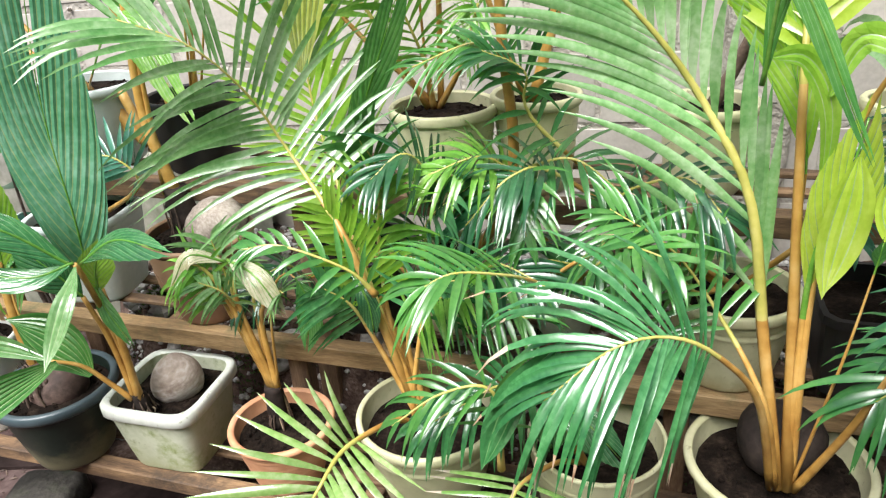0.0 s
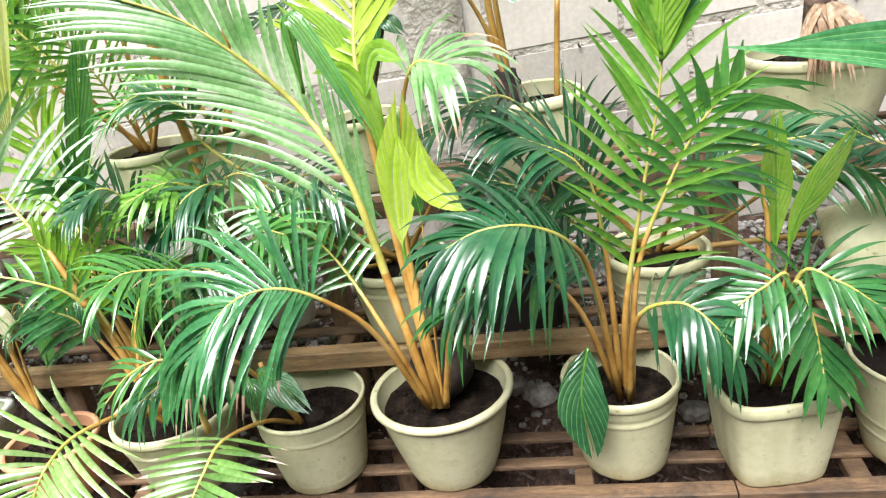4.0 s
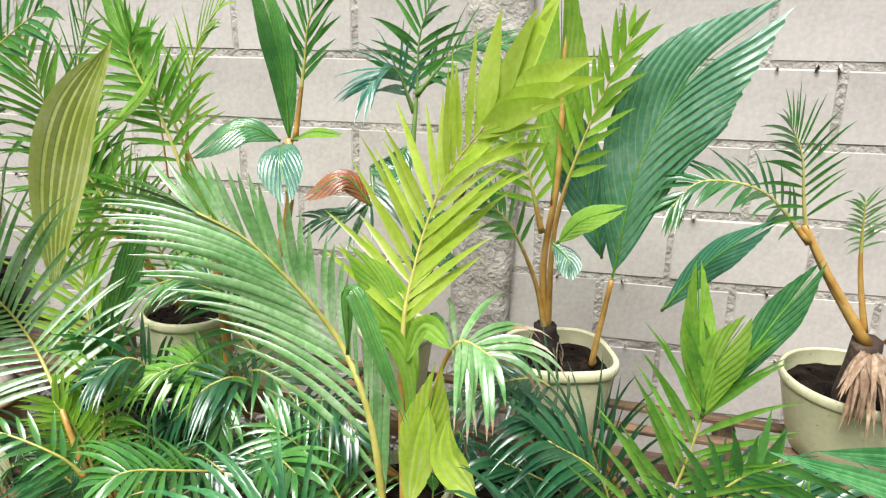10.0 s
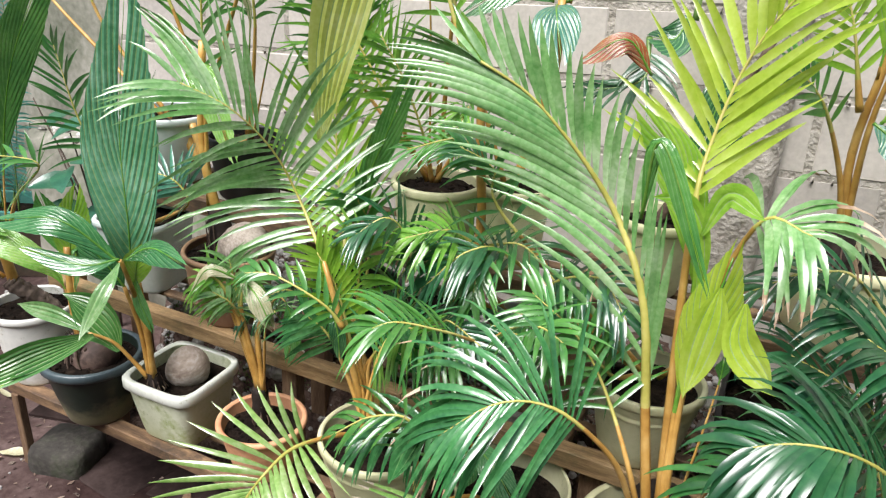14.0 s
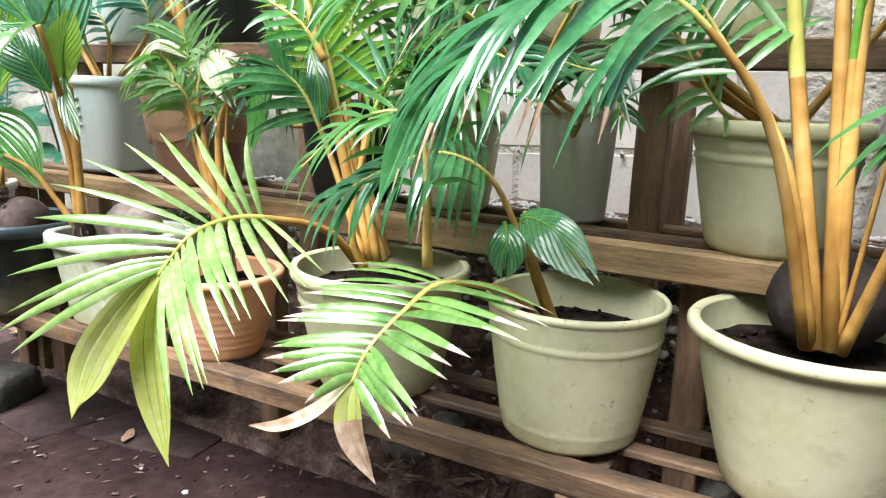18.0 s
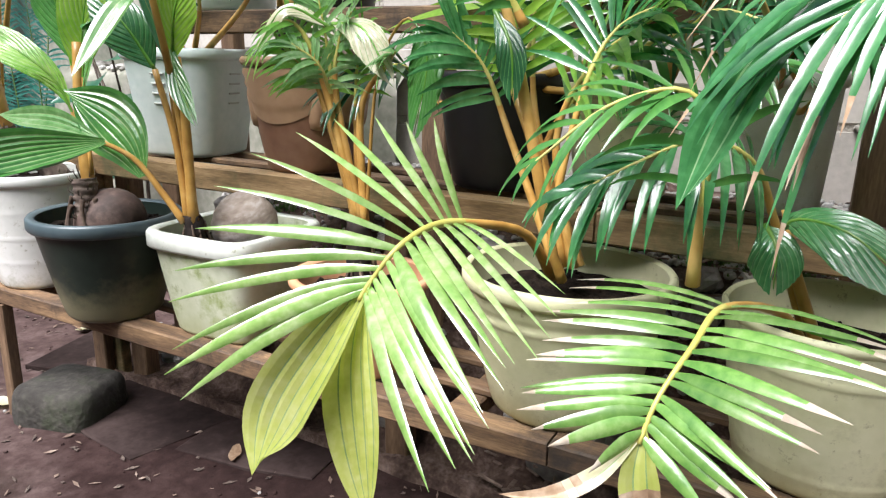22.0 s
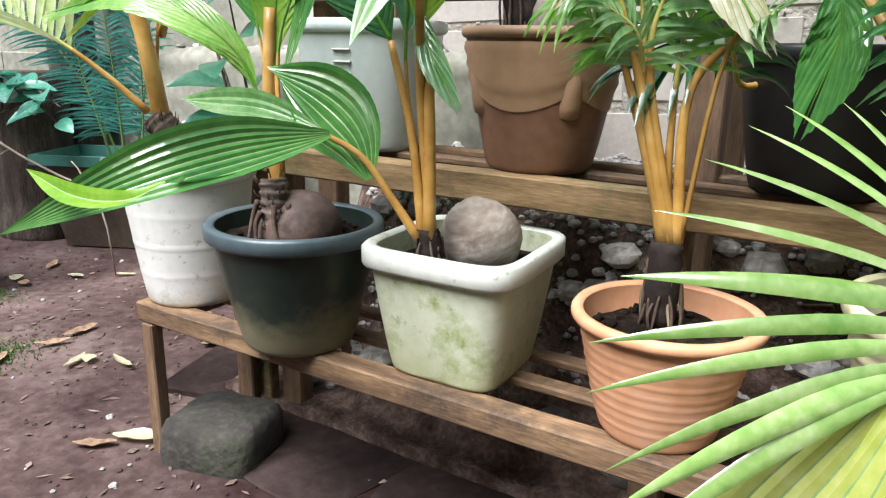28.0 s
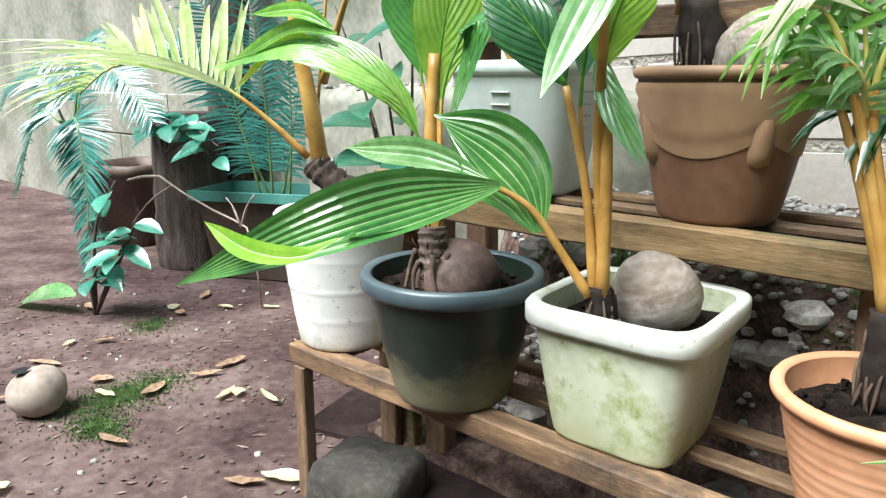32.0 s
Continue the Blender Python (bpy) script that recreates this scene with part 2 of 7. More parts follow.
OLDWALL = material("old_render", [(0.13, 0.14, 0.10), (0.25, 0.25, 0.20), (0.38, 0.37, 0.32)], rough=0.92, scale=3, fine=40, bump=0.5, vary=0.05,
                   stain=(0.10, 0.13, 0.07), stain_scale=2.6, stain_size=0.54)
STONE = material("rubble_stone", [(0.08, 0.076, 0.066), (0.20, 0.19, 0.17), (0.42, 0.41, 0.38)], rough=0.92, scale=9, fine=60, bump=0.7, vary=0.25,
                 stain=(0.07, 0.13, 0.035), stain_scale=8, stain_size=0.57)
GRAVEL = material("pale_gravel", [(0.26, 0.25, 0.23), (0.44, 0.43, 0.40), (0.66, 0.65, 0.62)], rough=0.92, scale=30, fine=120, bump=0.6, vary=0.3)
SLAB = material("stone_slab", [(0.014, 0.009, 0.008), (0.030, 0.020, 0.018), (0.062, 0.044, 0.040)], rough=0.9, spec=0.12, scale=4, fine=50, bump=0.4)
HUSK = material("coconut_husk", [(0.13, 0.105, 0.08), (0.27, 0.23, 0.19), (0.44, 0.39, 0.335)], rough=0.85, scale=10, fine=80, bump=0.5, streak=(3, 3, 1))
PALEHUSK = material("bleached_husk", [(0.17, 0.125, 0.09), (0.34, 0.28, 0.23), (0.60, 0.55, 0.50)], rough=0.8, scale=7, fine=60, bump=0.5, streak=(1, 1, 3), stain=(0.12, 0.075, 0.05), stain_scale=12, stain_size=0.55)
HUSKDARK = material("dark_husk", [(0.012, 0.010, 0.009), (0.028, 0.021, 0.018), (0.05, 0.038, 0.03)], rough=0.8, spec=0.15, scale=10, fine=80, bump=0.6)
HUSKRED = material("reddish_husk", [(0.035, 0.020, 0.015), (0.085, 0.050, 0.039), (0.19, 0.13, 0.105)], stain=(0.03, 0.018, 0.013), stain_scale=22, stain_size=0.52, rough=0.7, scale=9, fine=70, bump=0.5)
RINGBARK = material("ringed_bark", [(0.055, 0.038, 0.03), (0.13, 0.095, 0.075), (0.33, 0.27, 0.22)], rough=0.9, scale=12, fine=90, bump=0.9, bump_scale=0.006)
FIBRE = material("brown_fibre", [(0.035, 0.022, 0.016), (0.085, 0.055, 0.038), (0.18, 0.13, 0.095)], rough=0.9, scale=20, fine=120, bump=0.8)
MOSS = material("ground_moss", [(0.05, 0.10, 0.025), (0.10, 0.18, 0.05), (0.16, 0.26, 0.08)], rough=0.95, scale=30, fine=150, bump=0.9, vary=0)
CHIP = material("wood_chips", [(0.08, 0.05, 0.038), (0.17, 0.12, 0.09), (0.32, 0.25, 0.20)], rough=0.9, scale=20, fine=90, bump=0.3, vary=0)

# ---- mesh tools ----


def mesh(name, verts, faces, smooth=True):
    me = bpy.data.meshes.new(name)
    me.from_pydata([tuple(v) for v in verts], [], faces)
    me.update()
    if smooth:
        me.polygons.foreach_set("use_smooth", [True] * len(me.polygons))
    return me


def part(name, me, mat, parent=None, label="", kind="", loc=None):
    ob = new(name, me)
    if not me.materials:
        me.materials.append(mat)
    if parent:
        ob.parent = parent
    if loc:
        ob.location = loc
    if label or kind:
        tagged(ob, label=label, kind=kind)
    return ob


def thing(name, label, category, at=(0, 0, 0), rz=0.0, group="", kind=""):
    ob = new(name)
    ob.empty_display_size = 0.05
    ob.matrix_world = pose(*at, 0, 0, rz)
    return tagged(ob, label, category, group, kind)


def join(*pieces):
    """Verts and faces of several pieces as one."""
    vs, fs = [], []
    for v, f in pieces:
        k = len(vs)
        vs += list(v)
        fs += [tuple(i + k for i in q) for q in f]
    return vs, fs


def ring_surface(rings, close_start=False, close_end=False):
    """Skin over rings of equal length."""
    n = len(rings[0])
    vs = [p for r in rings for p in r]
    fs = []
    for a in range(len(rings) - 1):
        for i in range(n):
            j = (i + 1) % n
            fs.append((a * n + i, a * n + j, (a + 1) * n + j, (a + 1) * n + i))
    if close_start:
        fs.append(tuple(reversed(range(n))))
    if close_end:
        fs.append(tuple(range((len(rings) - 1) * n, len(rings) * n)))
    return vs, fs


def outline(r, z, seg, power=2.0, ribs=0.0, rib_n=0, wob=0.0, phase=0.0):
    """A closed outline of half-width r: power 2 is round, more is squarer."""
    pts = []
    for i in range(seg):
        a = 2 * math.pi * (i + 0.5) / seg
        c, s = math.cos(a), math.sin(a)
        k = (abs(c) ** power + abs(s) ** power) ** (-1 / power)
        q = r * k * (1 + (ribs * math.cos(rib_n * a) if rib_n else 0) + wob * math.sin(2 * a + phase))
        pts.append(Vector((q * c, q * s, z)))
    return pts


def lathe(profile, seg=48, power=2.0, wob=0.0, phase=0.0, cap=True):
    rings = [outline(p[0], p[1], seg, power, p[2] if len(p) > 2 else 0.0, p[3] if len(p) > 3 else 0, wob, phase) for p in profile]
    return ring_surface(rings, close_start=cap, close_end=False)


def spline(points, n):
    """Points along a smooth curve through the given ones."""
    P = [Vector(p) for p in points]
    if len(P) == 2:
        return [P[0].lerp(P[1], i / (n - 1)) for i in range(n)]
    P = [P[0] * 2 - P[1]] + P + [P[-1] * 2 - P[-2]]
    out = []
    segs = len(P) - 3
    for i in range(n):
        u = i / (n - 1) * segs
        k = min(int(u), segs - 1)
        t = u - k
        a, b, c, d = P[k:k + 4]
        out.append(0.5 * ((2 * b) + (c - a) * t + (2 * a - 5 * b + 4 * c - d) * t * t + (3 * b - a - 3 * c + d) * t * t * t))
    return out


def tube(points, radii, seg=8, flat=1.0, cap=True):
    """A round bar along points; radii one for each."""
    rings = []
    side = None
    for i, p in enumerate(points):
        t = (points[min(i + 1, len(points) - 1)] - points[max(i - 1, 0)]).normalized()
        if side is None:
            side = t.cross(Vector((0, -1, 0.2))).normalized()
        side = (side - t * side.dot(t)).normalized()
        up = t.cross(side)
        rings.append([p + side * math.cos(2 * math.pi * k / seg) * radii[i] + up * math.sin(2 * math.pi * k / seg) * radii[i] * flat for k in range(seg)])
    return ring_surface(rings, cap, cap)


def beam(a, b, w, h, bevel=0.003, rough=0.0, rng=None, up=Vector((0, 0, 1))):
    """A sawn timber from a to b, w wide and h high, with worn edges."""
    a, b = Vector(a), Vector(b)
    t = (b - a).normalized()
    if abs(t.dot(up)) > 0.9:
        up = Vector((0, 1, 0))
    s = t.cross(up).normalized()
    u = s.cross(t)
    n = max(2, int((b - a).length / 0.12) + 1)
    rings = []
    for i in range(n):
        p = a.lerp(b, i / (n - 1))
        if rng and rough:
            p = p + s * rng.uniform(-rough, rough) + u * rng.uniform(-rough, rough) * 0.5
        k = bevel
        x, y = w / 2, h / 2
        rings.append([p + s * q + u * r for q, r in ((-x + k, -y), (x - k, -y), (x, -y + k), (x, y - k), (x - k, y), (-x + k, y), (-x, y - k), (-x, -y + k))])
    return ring_surface(rings, True, True)


def pebble(r, rng, squash=0.7, seg=7):
    """A lumpy stone."""
    rings = []
    for a in range(1, 5):
        th = math.pi * a / 5
        rings.append([Vector((math.cos(2 * math.pi * k / seg) * math.sin(th), math.sin(2 * math.pi * k / seg) * math.sin(th), math.cos(th) * squash)) * r * rng.uniform(0.82, 1.15) for k in range(seg)])
    v, f = ring_surface(rings, True, True)
    return v, [tuple(reversed(q)) for q in f]

# ---- setting: ground, wall, ledge ----
rng = random.Random(3)
GZ = 0.115          # level of the bare earth
D1, D2, D3 = 0.36, 0.585, 0.84   # tops of the three tiers
WY = 0.68           # face of the block wall


def ground_height(x, y):
    h = 0.012 * noise.noise(Vector((x * 1.6, y * 1.6, 3.1))) + 0.006 * noise.noise(Vector((x * 7, y * 7, 9.2)))
    near = max(0.0, 1 - max(abs(x) - 3.0, abs(y) - 2.2, 0) / 2.0)
    return GZ + h * near


def build_ground():
    xs = [-400, -90, -25, -10, -6] + [-4.4 + 0.08 * i for i in range(91)] + [4, 6, 10, 25, 90, 400]
    ys = [-400, -90, -25, -10, -5] + [-2.6 + 0.08 * i for i in range(48)] + [2, 4, 10, 25, 90, 400]
    vs = [(x, y, ground_height(x, y)) for y in ys for x in xs]
    n = len(xs)
    fs = [(j * n + i, j * n + i + 1, (j + 1) * n + i + 1, (j + 1) * n + i) for j in range(len(ys) - 1) for i in range(n - 1)]
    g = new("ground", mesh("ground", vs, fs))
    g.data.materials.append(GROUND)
    tagged(g, "bare dark brown earth with patches of moss, darkened for damp and shade round the stand", "ground", kind="structure")


build_ground()

WALL_TILT = -2.0


def build_wall():
    wall = thing("wall_back", "unpainted grey concrete block wall with rough mortar joints", "wall", (0, 0, 1.17), kind="structure")
    wall.matrix_world = pose(0, 0, 1.17, 0, WALL_TILT, 0)
    core = part("mortar", mesh("mortar", *beam((-1.95, WY + 0.07, 0.0), (2.6, WY + 0.07, 0.0), 0.12, 2.6, 0.002), smooth=False), MORTAR, wall)
    ch, bl = 0.1672, 0.306
    for row in range(-7, 8):
        z0 = row * ch
        off = (row % 2) * bl / 2
        for c in range(-7, 9):
            x0 = c * bl + off - 0.045
            a, b = max(x0, -1.95), min(x0 + bl, 2.6)
            if b - a < 0.05:
                continue
            w, h = (b - a) - rng.uniform(0.008, 0.016), ch - rng.uniform(0.008, 0.018)
            cx, cz = (a + b) / 2, z0 + ch / 2
            d = rng.uniform(0.001, 0.003)
            vs, q = [], 0.004
            for yy, k in ((0.02, 0), (-d + q, 0), (-d, q)):
                for sx, sz in ((-1, -1), (1, -1), (1, 1), (-1, 1)):
                    vs.append((sx * (w / 2 - k) + rng.uniform(-.002, .002), yy, sz * (h / 2 - k) + rng.uniform(-.002, .002)))
            fs = [(8, 9, 10, 11)]
            for r in (0, 4):
                for i in range(4):
                    j = (i + 1) % 4
                    fs.append((r + i, r + j, r + 4 + j, r + 4 + i))
            part("block", mesh("block", vs, fs, False), BLOCK, wall, loc=(cx, WY + 0.01, cz))
    # mortar squeezed out of the joints
    lumps = []
    for row in range(-6, 8):
        for k in range(18):
            x = rng.uniform(-1.9, 2.5)
            v, f = pebble(rng.uniform(0.003, 0.006), rng, 0.35, 6)
            lumps.append(([p + Vector((x, WY + 0.002, row * ch + rng.uniform(-.012, .006))) for p in v], f))
    part("mortar_lumps", mesh("mortar_lumps", *join(*lumps)), MORTAR, wall, kind="stuff")
    return wall


build_wall()


def build_column():
    col = thing("cement_column", "rough unplastered cement column with pitted face", "column", (-0.02, WY, 0.9), kind="structure")
    rows = []
    nx, nz = 12, 60
    vs = []
    for j in range(nz + 1):
        for i in range(nx + 1):
            x, z = -0.075 + 0.15 * i / nx, -0.9 + 1.9 * j / nz
            d = 0.012 * noise.noise(Vector((x * 30, z * 30, 1))) + 0.006 * noise.noise(Vector((x * 80, z * 80, 5)))
            edge = 0.03 if i in (0, nx) else 0.0
            vs.append((x, -0.035 + d + edge, z))
    n = nx + 1
    fs = [(j * n + i, j * n + i + 1, (j + 1) * n + i + 1, (j + 1) * n + i) for j in range(nz) for i in range(nx)]
    part("column_face", mesh("column_face", vs, fs), MORTAR, col)


build_column()


def build_left_wall():
    w = thing("wall_left", "old grey rendered wall with green algae and bare block courses", "wall", (-3.0, WY + 0.16, 0), kind="structure")
    part("render_coat", mesh("render_coat", *beam((-6.9, 0.06, 1.3), (1.05, 0.06, 1.3), 0.12, 2.9), smooth=False), OLDWALL, w)
    for r in range(3):
        for c in range(9):
            x = -1.9 + 0.32 * c + (0.16 if r % 2 else 0)
            part("block", mesh("block", *beam((x, -0.012, 0.22 + 0.19 * r), (x + 0.314, -0.012, 0.22 + 0.19 * r), 0.04, 0.186, 0.004, 0.001, rng), smooth=False), OLDWALL, w)


build_left_wall()


def build_plinth():
    """The low old footing of rough mossy concrete in front of the block wall by the corner."""
    w = thing("wall_plinth", "low old concrete footing with green moss and a crumbling top", "wall", (-1.8, 0.63, GZ - 0.05), kind="structure")
    nx, nz = 60, 26
    vs = []
    for j in range(nz + 1):
        for i in range(nx + 1):
            x, z = -0.65 + 1.27 * i / nx, 0.66 * j / nz
            d = 0.014 * noise.noise(Vector((x * 7, z * 7, 4))) + 0.006 * noise.noise(Vector((x * 28, z * 28, 9)))
            vs.append((x, d + (0.03 if j == nz else 0), z + (0.02 * noise.noise(Vector((x * 11, 3, 1))) if j >= nz - 1 else 0)))
    vs += [(x, 0.2, z) for x, y, z in vs[-(nx + 1):]]
    n = nx + 1
    part("concrete_face", mesh("concrete_face", vs, [(j * n + i, j * n + i + 1, (j + 1) * n + i + 1, (j + 1) * n + i) for j in range(nz + 1) for i in range(nx)]), OLDWALL, w)
    for k in range(60):
        r = rng.uniform(0.008, 0.026)
        v, f = pebble(r, rng, rng.uniform(0.5, 0.9), 7)
        part("stone", mesh("stone", v, f, False), STONE if k % 3 else GRAVEL, w, loc=(rng.uniform(-0.63, 0.60), rng.uniform(0.03, 0.13), 0.655 + r * 0.3))


build_plinth()


def build_sky_blocking_walls():
    """Unseen walls added beyond the tree and across the path; they close the yard and block low sky light."""
    for name, a, b in (("wall_right_added", (4.1, -2.55, 1.3), (4.1, 0.9, 1.3)), ("wall_front_added", (-9.9, -2.7, 1.3), (4.2, -2.7, 1.3)), ("wall_far_added", (-9.9, -2.62, 1.3), (-9.9, 0.96, 1.3))):
        w = thing(name, "added grey rendered wall out of view, closes off low sky light", "wall", (0, 0, 0), kind="structure")
        part("render_coat", mesh("render_coat", *beam(a, b, 0.14, 2.6, 0.004), smooth=False), OLDWALL, w)


build_sky_blocking_walls()


def ledge_height(x, y):
    y = y - max(0, -1.35 - x) * 0.9
    u = min(1, max(0, (y - 0.13) / 0.17))
    top = 0.36 + 0.05 * min(1, max(0, (y - 0.30) / 0.2))
    return GZ + 0.02 + (top - 0.02) * (u * u * (3 - 2 * u)) + 0.018 * noise.noise(Vector((x * 9, y * 9, 2))) + 0.010 * noise.noise(Vector((x * 27, y * 27, 5)))


def build_ledge():
    """The rubble bank that rises to the foot of the wall behind the stand."""
    led = thing("rubble_bank", "bank of mossy rubble and pale gravel at the wall's foot", "rubble bank", (0, 0, 0), kind="structure")
    nx, ny = 220, 36
    vs = [(-1.62 + 4.1 * i / nx, 0.08 + 0.64 * j / ny, ledge_height(-1.62 + 4.1 * i / nx, 0.08 + 0.64 * j / ny) - (0.06 if j == 0 else 0)) for j in range(ny + 1) for i in range(nx + 1)]
    n = nx + 1
    part("bank", mesh("bank", vs, [(j * n + i, j * n + i + 1, (j + 1) * n + i + 1, (j + 1) * n + i) for j in range(ny) for i in range(nx)]), LITTER, led)
    for k in range(290):
        x, y = -1.55 + 3.9 * (k + rng.random()) / 290, rng.uniform(0.17, 0.50)
        r = rng.uniform(0.014, 0.04)
        v, f = pebble(r, rng, rng.uniform(0.6, 0.95), 8)
        part("stone", mesh("stone", v, f, False), STONE if rng.random() < 0.9 else GRAVEL, led, loc=(x, y, ledge_height(x, y) + r * 0.2))
    bits = []
    for k in range(5200):
        v, f = pebble(rng.uniform(0.003, 0.011), rng, 0.7, 5)
        x, y = rng.uniform(-1.55, 1.6), rng.uniform(0.20, 0.66)
        o = Vector((x, y, ledge_height(x, y) + 0.003))
        bits.append(([p + o for p in v], f))
    part("gravel", mesh("gravel", *join(*bits), smooth=False), GRAVEL, led, kind="stuff")
    tufts = []
    spots = [(rng.uniform(-1.45, 1.2), rng.uniform(0.20, 0.34), rng.uniform(0.02, 0.06)) for k in range(46)]
    for cx, cy, r in spots:
        for k in range(110):
            x, y = cx + rng.gauss(0, r), cy + rng.gauss(0, r * 0.5)
            if not 0.10 < y < 0.62:
                continue
            o, a = Vector((x, y, ledge_height(x, y) + 0.006)), rng.uniform(0, 6.28)
            e = Vector((math.cos(a), math.sin(a), 0)) * rng.uniform(0.002, 0.005)
            tufts.append(([o - e, o + e, o + Vector((rng.uniform(-.005, .005), -0.004, rng.uniform(.004, .012)))], [(0, 1, 2)]))
    part("moss_tufts", mesh("moss_tufts", *join(*tufts), smooth=False), MOSS, led, kind="stuff")
    chips = []
    for k in range(1500):
        x, y = rng.uniform(-0.7, 1.5), rng.uniform(0.08, 0.5)
        a, L = rng.uniform(0, 6.28), rng.uniform(0.008, 0.045)
        p = Vector((x, y, ledge_height(x, y) + 0.012 + rng.uniform(0, 0.02)))
        d = Vector((math.cos(a), math.sin(a), rng.uniform(-.2, .3)))
        chips.append(beam(p - d * L / 2, p + d * L / 2, rng.uniform(.002, .008), 0.002, 0.0006))
    part("chips", mesh("chips", *join(*chips), smooth=False), CHIP, led, kind="stuff")


build_ledge()

# ---- the tiered stand ----


def build_stand():
    st = thing("plant_stand", "three-tier weathered timber slat stand for potted plants", "plant stand", (0, 0, 0))

    def rail(name, a, b, w, h, mat=WOOD):
        part(name, mesh(name, *beam(a, b, w, h, 0.0025, 0.0012, rng), smooth=False), mat, st)
    x0, x1 = -1.575, 1.35
    # slats along each tier, in butted lengths
    for z, ys, ends in ((D1, (-0.082, 0.0, 0.075), (x0, x1)), (D2, (0.085, 0.165, 0.245), (-1.59, x1)), (D3, (0.215, 0.31, 0.40), (-1.5, x1))):
        for k, y in enumerate(ys):
            wide = 0.034 if k == 0 else 0.026
            tall = (0.030 if z == D1 else 0.039) if k == 0 else 0.011
            cuts = [ends[0]] + [ends[0] + (ends[1] - ends[0]) * q + rng.uniform(-.05, .05) for q in (0.36, 0.7)] + [ends[1]]
            for a, b in zip(cuts, cuts[1:]):
                rail("slat", (a, y, z - tall / 2), (b - 0.003, y, z - tall / 2), wide, tall, RAILOCHRE if z == D2 and k == 0 else WOOD)
        # cross pieces under the slats
        for x in (x0 + 0.03, -1.12, -0.65, -0.21, 0.24, 0.70, 1.15):
            if z != D1 and x < -1.5:
                continue
            rail("cross_piece", (x, ys[0] + 0.022, z - 0.024), (x, ys[-1] + 0.02, z - 0.024), 0.034, 0.024)
    for x in (x0 + 0.022, -0.225, 1.08):
        rail("leg", (x, -0.092, GZ - 0.01), (x, -0.092, D1 - 0.032), 0.023, 0.022, WOODLEG)
        rail("leg", (x, 0.10, GZ - 0.01), (x, 0.10, D1 - 0.03), 0.038, 0.034, WOODLEG)
    for x in (-1.47, -0.85, -0.24, 0.545, 1.13):
        rail("leg", (-0.14 if x == -0.24 else x, 0.128, GZ - 0.01), (-0.14 if x == -0.24 else x, 0.128, D2 - 0.032), 0.042, 0.034, WOODLEG)
        rail("leg", (x, 0.24, GZ - 0.01), (x, 0.24, D3 - 0.032), 0.045, 0.036, WOODLEG)
        rail("leg", (x, 0.42, GZ - 0.01), (x, 0.42, D3 - 0.03), 0.040, 0.034, WOODLEG)
    rail("end_post", (-1.552, 0.113, GZ - 0.01), (-1.552, 0.113, D2 + 0.018), 0.085, 0.022, RAILOCHRE)
    return st


build_stand()

# ---- pots ----


def soil_disc(r, power=2.0, seg=32, hump=0.006, r2=None):
    rings = []
    rr = random.Random(int(r * 1e5))
    for k in range(7):
        q = r * (1 - k / 6.5)
        rings.append([p + Vector((0, 0, hump * (k / 6) + 0.005 * noise.noise(p * 45) + rr.uniform(-.0015, .0015))) for p in outline(q, 0, seg, power)])
    return ring_surface(rings, False, True)


def soil_crumbs(r, n, seed, z=0.0):
    rr = random.Random(seed)
    ps = []
    for k in range(n):
        v, f = pebble(rr.uniform(0.002, 0.006), rr, 0.8, 5)
        a, q = rr.uniform(0, 6.28), r * math.sqrt(rr.random())
        ps.append(([p + Vector((q * math.cos(a), q * math.sin(a), z + 0.003)) for p in v], f))
    return join(*ps)


